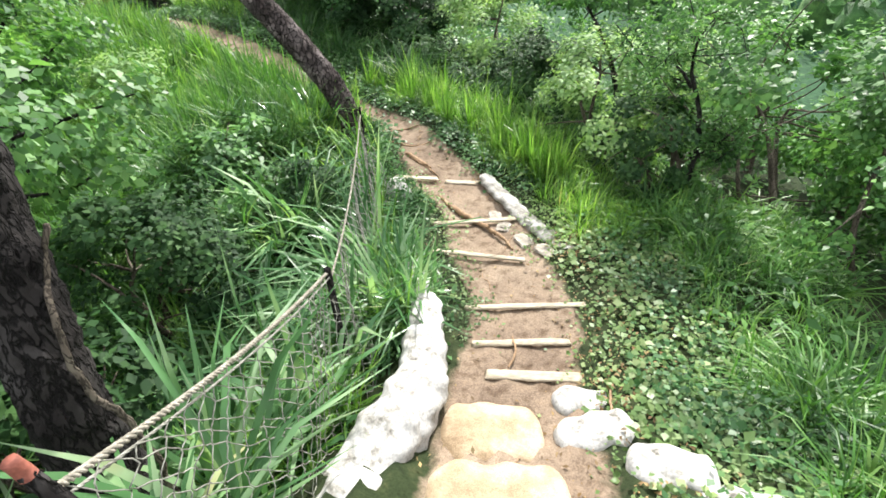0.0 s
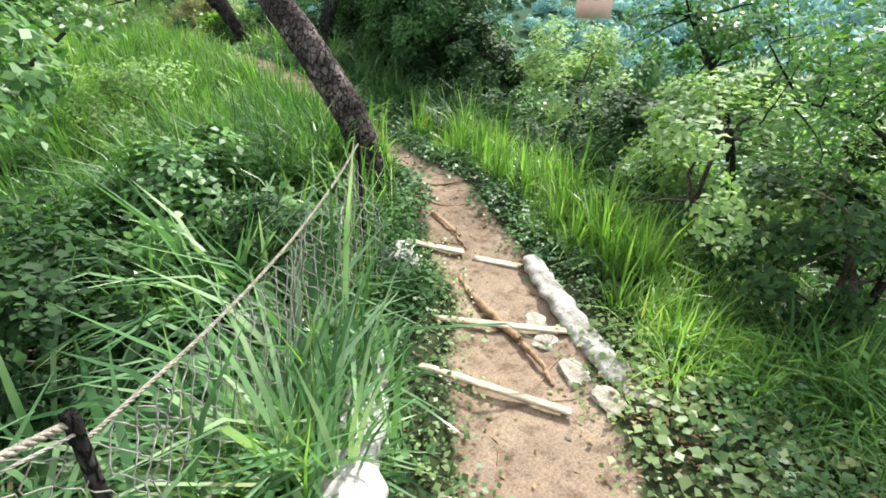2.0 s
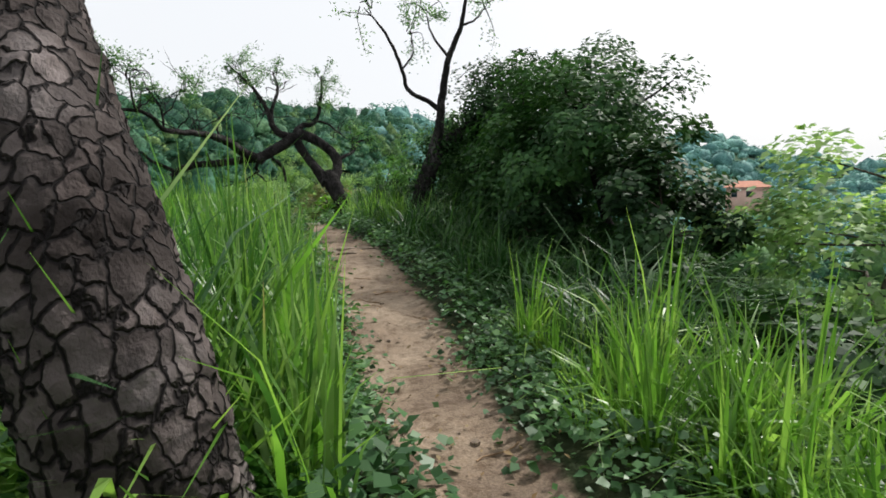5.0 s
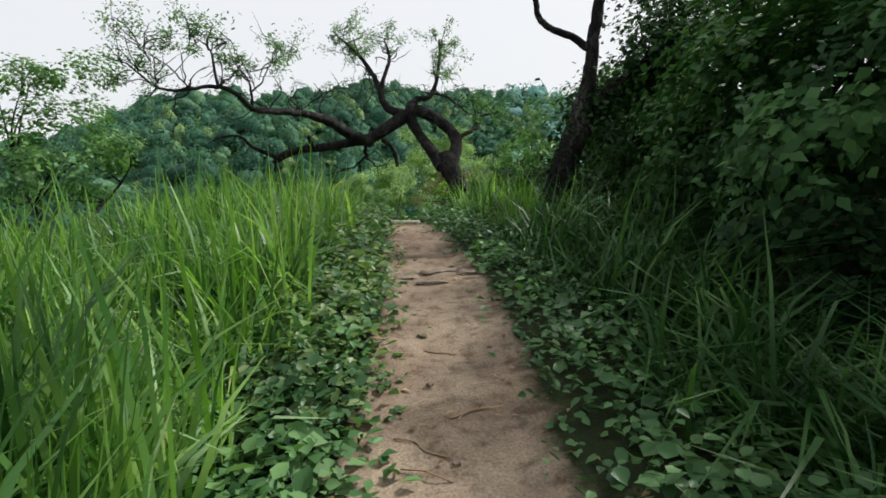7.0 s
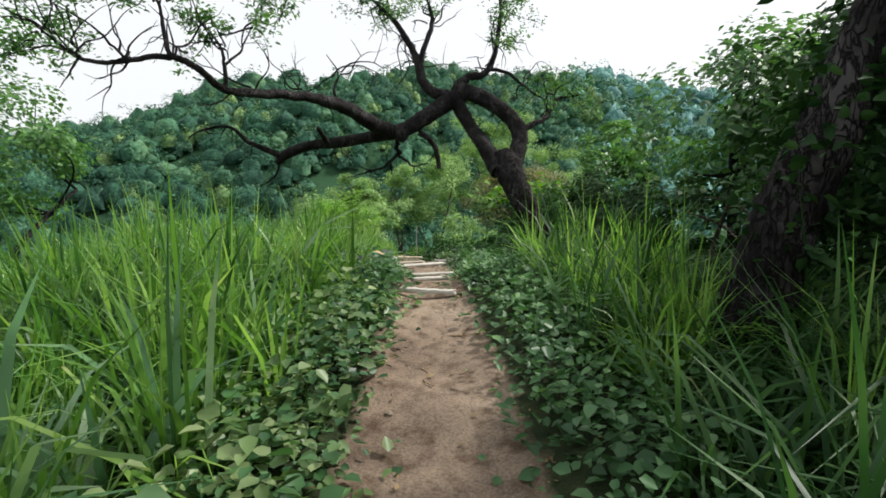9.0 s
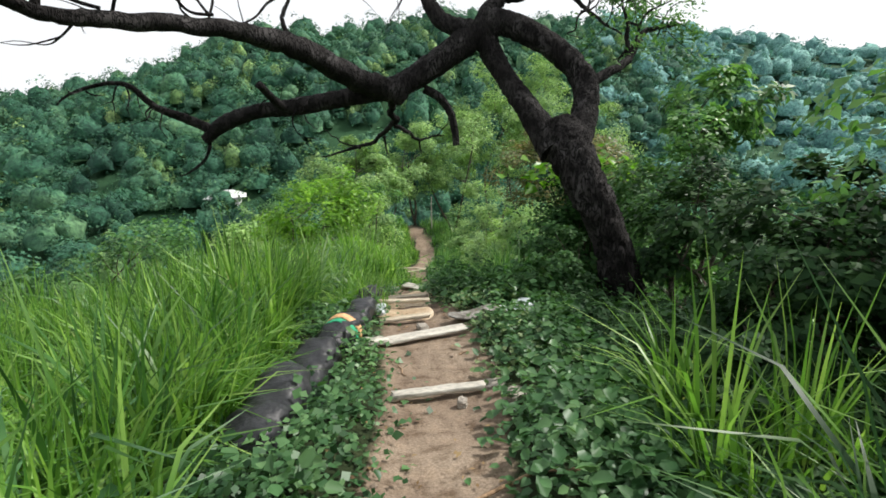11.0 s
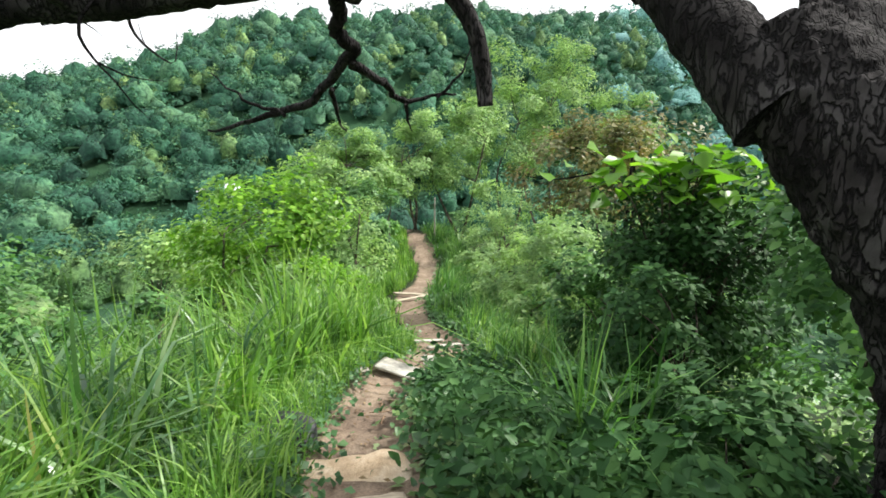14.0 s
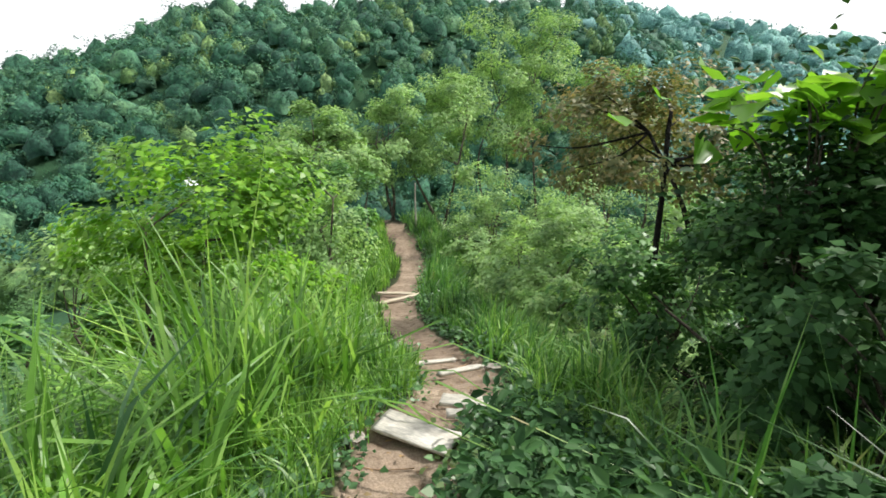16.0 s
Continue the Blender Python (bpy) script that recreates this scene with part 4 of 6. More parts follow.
STEP_LABEL = "weathered pale wooden board set across a sandy step"
for k, (a, b, w, t) in enumerate([((-4.28, -14.2), (-3.92, -14.78), 0.10, 0.035), ((-4.07, -13.9), (-3.57, -14.5), 0.07, 0.035), ((-3.74, -13.56), (-3.04, -14.36), 0.065, 0.035),
                                  ((-3.24, -12.72), (-2.76, -13.54), 0.06, 0.035), ((-2.78, -12.3), (-2.1, -12.98), 0.07, 0.035),
                                  ((-2.22, -11.12), (-1.88, -11.56), 0.085, 0.04), ((-1.82, -11.66), (-1.62, -12.05), 0.09, 0.04)]):
    plank(STEP_LABEL, a, b, w * 0.9, t * 0.65, WOOD, 0.004, seed=k)
plank("thin grey wooden board across the path", (-0.33, 0.22), (0.16, 0.12), 0.06, 0.04, WOOD_GREY, 0.02, seed=11)
plank("thin grey wooden board across the path", (-0.26, 0.86), (0.14, 1.02), 0.06, 0.04, WOOD_GREY, 0.03, seed=12)
plank("pale wooden board holding a step", (-0.34, 2.44), (0.28, 2.56), 0.075, 0.04, WOOD_GREY, 0.02, seed=13)
plank("pale wooden board holding a step", (-0.50, 3.42), (0.2, 3.77), 0.13, 0.03, WOOD_GREY, 0.02, seed=14)
plank("short grey end of a board beside the step", (-0.64, 3.34), (-0.5, 3.44), 0.12, 0.045, WOOD_GREY, 0.02, seed=15)
plank("grey wooden board on the sand", (-0.62, 4.05), (-0.15, 4.25), 0.07, 0.035, WOOD, 0.02, seed=16)
plank("pale worn board edging a sandbag step", (-0.72, 4.62), (-0.16, 4.72), 0.07, 0.03, WOOD, 0.05, seed=24)
plank("pale worn board edging a sandbag step", (-0.76, 5.2), (-0.2, 5.3), 0.07, 0.03, WOOD, 0.05, seed=25)
plank("broken pale plank lying flat on the path", (-0.72, 8.2), (-0.26, 7.9), 0.22, 0.025, WOOD_GREY, 0.02, seed=17)
plank("broken pale plank lying flat on the path", (-0.3, 8.85), (0.16, 8.72), 0.14, 0.035, WOOD_GREY, 0.03, seed=18)
plank("grey plank across the eroded path", (-0.28, 8.55), (0.08, 8.5), 0.08, 0.035, WOOD_GREY, 0.03, seed=19)
plank("grey plank across the eroded path", (-0.3, 9.86), (0.16, 10.04), 0.07, 0.035, WOOD_GREY, 0.04, seed=20)
plank("grey plank across the eroded path", (-0.52, 10.25), (-0.1, 10.42), 0.06, 0.035, WOOD_GREY, 0.04, seed=21)
plank("pale board across the far path", (-1.55, 14.4), (-0.55, 15.05), 0.10, 0.04, WOOD, 0.04, seed=22)
plank("pale board across the far path", (-1.4, 15.35), (-0.45, 15.25), 0.10, 0.04, WOOD, 0.04, seed=23)


def sack(label, at, size, turn, mat, seed, sunk=0.35, name="sandbag", tilt=0.0, over=None):
    """A filled sack: a pillow with slumped, wrinkled sides and pinched ends."""
    r = np.random.default_rng(seed + 300)
    nu, nv = 34, 22
    u = np.linspace(0, 1, nu)
    a = np.linspace(0, math.tau, nv, endpoint=False)
    end = (1 - np.abs(2 * u - 1) ** 5.5) ** 0.5
    cx = np.sign(np.cos(a)) * np.abs(np.cos(a)) ** 0.75
    cz = np.sign(np.sin(a)) * np.abs(np.sin(a)) ** 0.85
    x = (u - 0.5)[:, None] * size[0] * np.ones((1, nv))
    y = 0.5 * size[1] * end[:, None] * cx[None]
    z = 0.5 * size[2] * end[:, None] * cz[None]
    ph = r.uniform(0, 6, 6)
    wr = (np.sin(x * 21 + y * 9 + ph[0]) + np.sin(x * 34 - y * 26 + ph[1]) * 0.7 + np.sin(y * 45 + x * 12 + ph[2]) * 0.5 + np.sin(x * 9 + ph[3]) * 1.4)
    z = z + wr * 0.009 * min(1, size[2] / 0.26) * (z > -0.02) + 0.02 * np.sin(x * 5 / size[0] + ph[4])
    y = y + 0.010 * np.sin(x * 30 + z * 40 + ph[5])
    v = np.stack([x, y, z], -1).reshape(-1, 3)
    i = np.arange(nu - 1)[:, None] * nv + np.arange(nv)[None]
    j = np.arange(nu - 1)[:, None] * nv + (np.arange(nv)[None] + 1) % nv
    ob = new(name, fast_mesh(name, v, np.stack([i, j, j + nv, i + nv], -1).reshape(-1, 4), mat))
    gz = float(height(at[0], at[1])) if over is None else over
    ob.matrix_world = pose(at[0], at[1], gz + size[2] * (0.5 - sunk), 0, tilt, turn)
    return tagged(ob, label, "sandbag", "row of sandbags" if name == "sandbag" else "")


WHITE = "weathered white woven sandbag with grey creases"
# row along the left edge of the steps
for k, (x, y, ln, w, h, turn, z) in enumerate([(-5.85, -14.45, 0.62, 0.36, 0.26, 20, 0.0), (-5.45, -14.26, 0.66, 0.40, 0.30, 15, -0.08), (-5.0, -14.12, 0.62, 0.40, 0.32, 22, -0.18), (-4.6, -13.86, 0.58, 0.34, 0.28, 40, -0.27),
                                           (-4.22, -13.52, 0.56, 0.30, 0.24, 43, -0.34), (-3.9, -13.1, 0.62, 0.26, 0.24, 50, -0.40), (-3.62, -12.72, 0.5, 0.24, 0.2, 50, -0.44)]):
    sack(WHITE, (x, y), (ln * 1.12, w, h), turn, BAG_WHITE, k, 0.3, over=z)
sack("sand-stained flat sandbag forming a step", (-4.79, -14.62), (0.66, 0.46, 0.13), -52, BAG_SAND, 20, 0.3, over=-0.23)
sack("sand-stained flat sandbag forming a step", (-5.25, -15.0), (0.74, 0.42, 0.14), -50, BAG_SAND, 21, 0.35, over=0.1)
sack(WHITE, (-4.12, -14.9), (0.42, 0.24, 0.16), -50, BAG_WHITE, 22, 0.3, over=-0.38)
sack(WHITE, (-4.38, -15.12), (0.52, 0.30, 0.2), -40, BAG_WHITE, 23, 0.3, over=-0.26)
sack(WHITE, (-4.43, -15.58), (0.5, 0.3, 0.2), -55, BAG_WHITE, 24, 0.3, over=-0.12)
sack(WHITE, (-4.45, -15.98), (0.5, 0.3, 0.2), -60, BAG_WHITE, 25, 0.3, over=-0.1)
# row along the right edge lower down
for k, (x, y, ln, w, h, turn) in enumerate([(-1.70, -12.42, 0.85, 0.2, 0.11, 62), (-1.98, -12.96, 0.9, 0.21, 0.11, 63), (-2.23, -13.48, 0.88, 0.2, 0.11, 65), (-2.44, -13.98, 0.66, 0.17, 0.12, 66)]):
    sack("long flat pale sandbag edging the steps", (x, y), (ln, w, h), turn, BAG_OLD, 30 + k, 0.25, over=-0.585)
sack("white sandbag under leaves beside the netting", (-2.5, -11.44), (0.5, 0.3, 0.26), 60, BAG_WHITE, 36, 0.3, over=-0.58)
# black sacks by the second flight
BLACK = "long black plastic sandbag beside the steps"
for k, (x, y, ln, w, h, turn) in enumerate([(-0.98, 2.0, 0.85, 0.34, 0.3, 88), (-0.95, 2.72, 0.8, 0.33, 0.3, 86), (-0.86, 3.42, 0.72, 0.3, 0.28, 82), (-0.80, 4.06, 0.62, 0.24, 0.22, 84)]):
    sack(BLACK, (x, y), (ln, w, h), turn, BAG_BLACK, 40 + k, 0.3)
sack("slack black plastic sheet below the grass", (-1.05, 5.95), (0.6, 0.4, 0.16), 60, BAG_BLACK, 48, 0.3, name="plastic_sheet")
sack(BLACK, (-0.82, 4.72), (0.7, 0.24, 0.22), 84, BAG_BLACK, 46, 0.3)
sack("small pale torn end of a sack beside the steps", (-0.66, 4.4), (0.2, 0.12, 0.1), 80, BAG_GREY, 47, 0.3, name="torn_sack")
sack("sand-stained flat sandbag forming a step", (-0.42, 4.42), (0.64, 0.42, 0.06), 10, BAG_SAND, 50, 0.35)
sack("sand-stained flat sandbag forming a step", (-0.46, 4.95), (0.64, 0.42, 0.06), 12, BAG_SAND, 51, 0.35)
sack("sand-stained flat sandbag forming a step", (-0.5, 5.62), (0.64, 0.42, 0.06), 8, BAG_SAND, 52, 0.35)
sack("crumpled pale blue plastic sheet half under leaves", (0.76, 4.42), (0.42, 0.24, 0.06), 30, BAG_GREY, 53, 0.1, name="plastic_sheet")
sack("dirty pale sack lying flat", (0.3, 4.2), (0.55, 0.2, 0.045), 24, BAG_DIRTY, 54, 0.2, name="flat_sack")


def band(at, turn, w, h, mat, label, z, name="cloth_band", wide=0.07):
    """A strip tied round a sack."""
    a = np.linspace(-0.3, math.pi + 0.3, 16)
    v = []
    for s in (-wide / 2, wide / 2):
        for c in (1.0, 1.04):
            v.append(np.stack([np.full(16, s) + 0.012 * np.sin(a * 5), 0.53 * w * c * np.cos(a), 0.54 * h * c * np.sin(a)], 1))
    v = np.stack(v, 1).reshape(-1, 3)
    q = []
    for i in range(15):
        b = i * 4
        q += [(b, b + 4, b + 6, b + 2), (b + 1, b + 3, b + 7, b + 5), (b, b + 1, b + 5, b + 4), (b + 2, b + 6, b + 7, b + 3)]
    ob = new(name, fast_mesh(name, v, np.array(q), mat))
    ob.matrix_world = pose(at[0], at[1], z, 0, 0, turn)
    return tagged(ob, label, "band")


_z = float(height(-0.86, 3.42)) + 0.28 * 0.2
band((-0.87, 3.36), 82, 0.3, 0.3, GREEN_TAPE, "green plastic strip tied round a black sandbag", _z)
band((-0.86, 3.46), 82, 0.3, 0.3, ORANGE_TAPE, "peach cloth strip tied round a black sandbag", _z, wide=0.09)


def stone(label, at, size, turn, seed, mat=STONE, lift=0.0):
    bm = bmesh.new()
    bmesh.ops.create_icosphere(bm, subdivisions=3 if size[0] > 0.08 else 2, radius=0.5)
    r = random.Random(seed)
    off = Vector((r.uniform(0, 50), r.uniform(0, 50), r.uniform(0, 50)))
    for v in bm.verts:
        c = v.co
        c *= 1 + 0.22 * noise.noise(c * 3 + off)
        m = max(abs(c.x), abs(c.y), abs(c.z))
        c *= 1 - 0.25 * (m > 0.42)
        v.co = Vector((c.x * size[0], c.y * size[1], c.z * size[2]))
    me = bpy.data.meshes.new("stone")
    bm.to_mesh(me)
    bm.free()
    me.materials.append(mat)
    ob = new("stone", me)
    ob.matrix_world = pose(at[0], at[1], float(height(*at)) + size[2] * 0.12 + lift, 0, 0, turn)
    return tagged(ob, label, "stone", "stones set in the path")


for k, (x, y, a, b, turn) in enumerate([(-0.36, -3.34, 0.42, 0.26, 10), (0.02, -3.24, 0.46, 0.24, 4), (0.3, -3.42, 0.36, 0.3, -12), (-0.1, -3.62, 0.36, 0.12, -6)]):
    stone("flat brown stone slab bedded across the trodden path", (x, y), (a, b, 0.05), turn, 70 + k, STONE_BROWN, -0.004)
for k, (x, y, a, b) in enumerate([(0.34, 2.62, 0.22, 0.16), (0.45, 2.36, 0.18, 0.14), (0.12, 2.36, 0.1, 0.08), (-0.2, 3.95, 0.16, 0.12), (-2.05, -13.05, 0.16, 0.14), (-2.3, -12.95, 0.14, 0.12), (0.16, 8.9, 0.2, 0.16), (-0.85, 8.0, 0.16, 0.12), (0.3, 10.2, 0.2, 0.16), (0.12, 6.55, 0.34, 0.24), (0.02, 9.05, 0.22, 0.14)]):
    stone("small weathered stone on the sand", (x, y), (a, b, 0.09), k * 40, 80 + k)

for k, (x, y, a, c, turn) in enumerate([(-2.42, -13.3, 0.34, 0.2, 60), (-2.3, -12.95, 0.24, 0.2, 20), (-2.12, -12.7, 0.26, 0.2, 40), (-2.5, -13.62, 0.3, 0.2, 75)]):
    stone("flat pale broken stone bedded in the sand", (x, y), (a, c, 0.06), turn, 95 + k)

ROOT_LABEL = "bare brown tree root crossing the sandy path"


def root(points, radius, seed):
    pts = []
    for k, (x, y) in enumerate(points):
        f = 1 - 0.6 * abs(2 * k / (len(points) - 1) - 0.8)
        pts.append((x, y, float(height(x, y)) + radius * 0.35, radius * max(f, 0.35)))
    ob = new("root", fast_mesh("root", *tube(pts, 9, 0.03, 0.09, seed, 0.006), ROOT))
    return tagged(ob, ROOT_LABEL, "root")


root([(-2.2, -11.9), (-2.34, -12.4), (-2.46, -12.88), (-2.62, -13.3)], 0.035, 1)
root([(-1.62, -10.75), (-1.66, -11.13), (-1.78, -11.5)], 0.018, 2)
root([(-1.3, -9.8), (-1.0, -10.0), (-0.75, -10.2)], 0.016, 3)
root([(-1.55, -10.2), (-1.41, -10.38), (-1.32, -10.56), (-1.1, -10.75)], 0.02, 4)
root([(-1.6, -10.7), (-1.63, -10.96), (-1.66, -11.25)], 0.038, 5)
root([(-1.9, -9.9), (-1.5, -10.0), (-1.2, -9.95)], 0.03, 6)
root([(-0.3, -5.8), (0.0, -5.7), (0.2, -5.75)], 0.01, 7)

# fallen sticks
for k, pts in enumerate([[(-4.35, -15.2), (-4.05, -15.05), (-3.85, -14.98)], [(-4.15, -14.3), (-3.95, -14.22), (-3.8, -14.1)], [(0.05, 5.5), (0.5, 5.3), (0.9, 5.35)], [(-0.25, 10.1), (0.05, 10.45)], [(0.1, 1.2), (0.4, 1.35), (0.6, 1.3)]]):
    p = [(x, y, float(height(x, y)) + 0.03, 0.009) for x, y in pts]
    tagged(new("stick", fast_mesh("stick", *tube(p, 6, 0.03, 0.1, 60 + k, 0.004), ROOT)), "thin dry stick lying on the ground", "stick")

# short dry twigs dropped along the path
_rt = np.random.default_rng(91)
for k in range(46):
    c = CURVE[_rt.integers(0, len(CURVE))]
    while not (-15.5 < c[1] < 10.5):
        c = CURVE[_rt.integers(0, len(CURVE))]
    x, y = c[0] + _rt.uniform(-0.8, 0.8) * c[3], c[1]
    a, ln = _rt.uniform(0, math.tau), _rt.uniform(0.05, 0.16)
    p = [(x + math.cos(a) * u + 0.15 * ln * math.sin(u * 30), y + math.sin(a) * u, float(height(x + math.cos(a) * u, y + math.sin(a) * u)) + 0.006, 0.004) for u in (-ln, -ln * 0.3, ln * 0.4, ln)]
    tagged(new("twig", fast_mesh("twig", *tube(p, 5, 0.03, 0.12, 130 + k, 0.003), ROOT)), "short dry twig lying on the sandy path", "twig", "twigs on the path")
for k in range(60):
    c = CURVE[_rt.integers(0, len(CURVE))]
    while not (-15.5 < c[1] < 10.5):
        c = CURVE[_rt.integers(0, len(CURVE))]
    x, y, d = c[0] + _rt.uniform(-0.95, 0.95) * c[3], c[1], _rt.uniform(0.025, 0.06)
    stone("small pebble on the sandy path", (x, y), (d, d * 0.8, d * 0.6), k * 37, 400 + k, STONE_BROWN)

# ---------------------------------------------------------------- rope railing and netting


def post(x, y, top, r0, lean, seed, label):
    z = float(height(x, y)) - 0.25
    ob = new("post", fast_mesh("post", *tube([(x - lean[0], y - lean[1], z, r0 * 1.1), (x - lean[0] * 0.5, y - lean[1] * 0.5, (z + top) / 2, r0), (x, y, top, r0 * 0.9)], 9, 0.05, 0.07, seed), BARK_DARK))
    return tagged(ob, label, "post", "posts of the rope railing")


post(-4.87, -13.3, 0.56, 0.026, (0.02, 0.0), 1, "dark wooden post holding a rope")
post(-2.76, -11.25, 0.62, 0.015, (0.03, 0.02), 2, "dark wooden post holding netting")
stake = thing("stake", "leaning stake with a rusty red cut end beside the rope", "stake", (-6.42, -14.52, 0.4))
part("pole", fast_mesh("pole", *tube([(-6.36, -14.62, 0.3, 0.026), (-6.48, -14.5, 1.15, 0.024), (-6.53, -14.46, 1.49, 0.022)], 10, 0.05, 0.05, 3), BARK_DARK), stake)
part("cut_end", fast_mesh("cut_end", *tube([(-6.527, -14.462, 1.47, 0.023), (-6.537, -14.455, 1.54, 0.021)], 10, 0.02, 0.03, 4), RED_PAINT), stake, "rusty red end")


def twisted(points, r, seed):
    """A three-strand laid rope along control points."""
    base = np.array([(*p, r) for p in points], float)
    ln = np.linalg.norm(np.diff(base[:, :3], axis=0), axis=1).sum()
    n = int(ln / 0.012)
    q = spline(base, n)
    pieces = []
    tan = unit(np.gradient(q[:, :3], axis=0))
    u = unit(np.cross(tan, np.array([0.1, 0.2, 1.0])))
    v = np.cross(tan, u)
    s = np.linspace(0, ln / 0.075 * math.tau, n)
    for k in range(3):
        a = s + k * math.tau / 3
        c = q[:, :3] + r * 0.55 * (np.cos(a)[:, None] * u + np.sin(a)[:, None] * v)
        m = 5
        ring = np.linspace(0, math.tau, m, endpoint=False)
        verts = (c[:, None] + r * 0.52 * (np.cos(ring)[None, :, None] * u[:, None] + np.sin(ring)[None, :, None] * v[:, None])).reshape(-1, 3)
        i = np.arange(n - 1)[:, None] * m + np.arange(m)[None]
        j = np.arange(n - 1)[:, None] * m + (np.arange(m)[None] + 1) % m
        pieces.append((verts, np.stack([i, j, j + m, i + m], -1).reshape(-1, 4)))
    return join(pieces)


def sag(a, b, drop, n=6):
    a, b = np.array(a, float), np.array(b, float)
    t = np.linspace(0, 1, n)
    p = a + (b - a) * t[:, None]
    p[:, 2] -= drop * 4 * t * (1 - t)
    return [tuple(x) for x in p]


ROPE_A = sag((-6.5, -14.46, 1.38), (-4.86, -13.29, 0.52), 0.06)
ROPE_B = sag((-4.86, -13.29, 0.44), (-2.76, -11.25, 0.53), 0.13)
tagged(new("rope", fast_mesh("rope", *twisted(ROPE_A, 0.014, 1), ROPE)), "thick twisted grey rope slung between posts", "rope")
tagged(new("rope", fast_mesh("rope", *twisted([(x + 0.01, y - 0.01, z - 0.035) for x, y, z in ROPE_A], 0.006, 2), NET)), "thin pale cord beside the thick rope", "rope")
tagged(new("rope", fast_mesh("rope", *twisted(ROPE_B, 0.009, 3), ROPE)), "thin frayed rope along the top of the netting", "rope")


def netting(top, foot_off, cell, seed, label, thick=0.0034):
    """Diamond netting hung from a rope: zigzag strands knotted at their turns."""
    r = np.random.default_rng(seed)
    top = np.array([(*p, 0) for p in top], float)
    ln = np.linalg.norm(np.diff(top[:, :3], axis=0), axis=1).sum()
    cols = int(ln / cell)
    rope = spline(top, cols + 2)[:, :3]
    pieces = []
    rows = 16

    def place(c, k):
        c = min(max(c, 0), cols + 0.999)
        i = int(c)
        a = rope[i] + (rope[min(i + 1, cols + 1)] - rope[i]) * (c - i)
        zg = float(height(a[0] + foot_off[0], a[1] + foot_off[1])) + 0.02
        f = k / rows
        p = np.array([a[0] + foot_off[0] * f, a[1] + foot_off[1] * f, a[2] + (zg - a[2]) * f])
        p[:2] += 0.05 * math.sin(c * 0.3 + k * 0.4) * np.array([0.6, -0.6]) + 0.01 * math.sin(c * 0.9 - k)
        return p

    jit = r.normal(0, 0.006, (cols * 2 + 6, rows + 1, 3))
    for c in range(cols):
        pts = []
        for k in range(rows + 1):
            s = 0.5 if (k + c) % 2 else -0.5
            col = c + 0.5 + s
            pts.append((*(place(col, k) + jit[int(round(col)), k]), thick))
        pieces.append(tube(pts, 4, 0.035, 0.08, seed + c))
    ob = new("netting", fast_mesh("netting", *join(pieces), NET))
    return tagged(ob, label, "netting")


netting(ROPE_B, (0.15, -0.15), 0.052, 5, "sagging pale diamond netting between posts")
netting(ROPE_A, (0.25, -0.1), 0.065, 6, "sagging pale diamond netting below the rope", 0.0028)

# ---------------------------------------------------------------- grass and herbs


def scatter(n, y0, y1, lo, hi, side, seed, power=1.0, patch=0.0):
    """Places beside the line: between lo and hi metres out from its edge, on one side (-1 left, 1 right)."""
    r = np.random.default_rng(seed)
    ok = np.where((CURVE[:, 1] >= y0) & (CURVE[:, 1] <= y1))[0]
    i = r.choice(ok, n)
    d = CURVE[i, 3] + lo + (hi - lo) * r.random(n) ** power
    nor = np.stack([TANGENT[i, 1], -TANGENT[i, 0]], 1) * side
    p = CURVE[i, :2] + nor * d[:, None] + r.normal(0, 0.05, (n, 2))
    s, _, half, _ = along(p[:, 0], p[:, 1])
    keep = np.abs(s) > half + lo * 0.7
    if patch:
        keep &= ripple(p[:, 0], p[:, 1], 0.9, seed + 1) > patch
    p = p[keep]
    return np.column_stack([p, height(p[:, 0], p[:, 1])]), nor[keep]


# bare spots where sheets, sacks and boards lie open
BARE = [(0.78, 4.38, 0.2), (0.55, 4.25, 0.18), (0.3, 4.15, 0.22), (0.05, 4.05, 0.2), (-0.2, 3.6, 0.3), (0.05, 3.72, 0.2), (-0.5, 8.05, 0.28), (-0.05, 8.8, 0.24), (-0.1, 8.52, 0.18), (-0.05, 9.95, 0.2), (-0.3, 10.3, 0.2),
        (-0.9, 2.6, 0.16), (-0.88, 3.3, 0.16), (-0.82, 4.0, 0.16)]


def open_ground(p):
    keep = np.ones(len(p), bool)
    for x, y, r in BARE:
        keep &= np.hypot(p[:, 0] - x, p[:, 1] - y) > r
    return keep


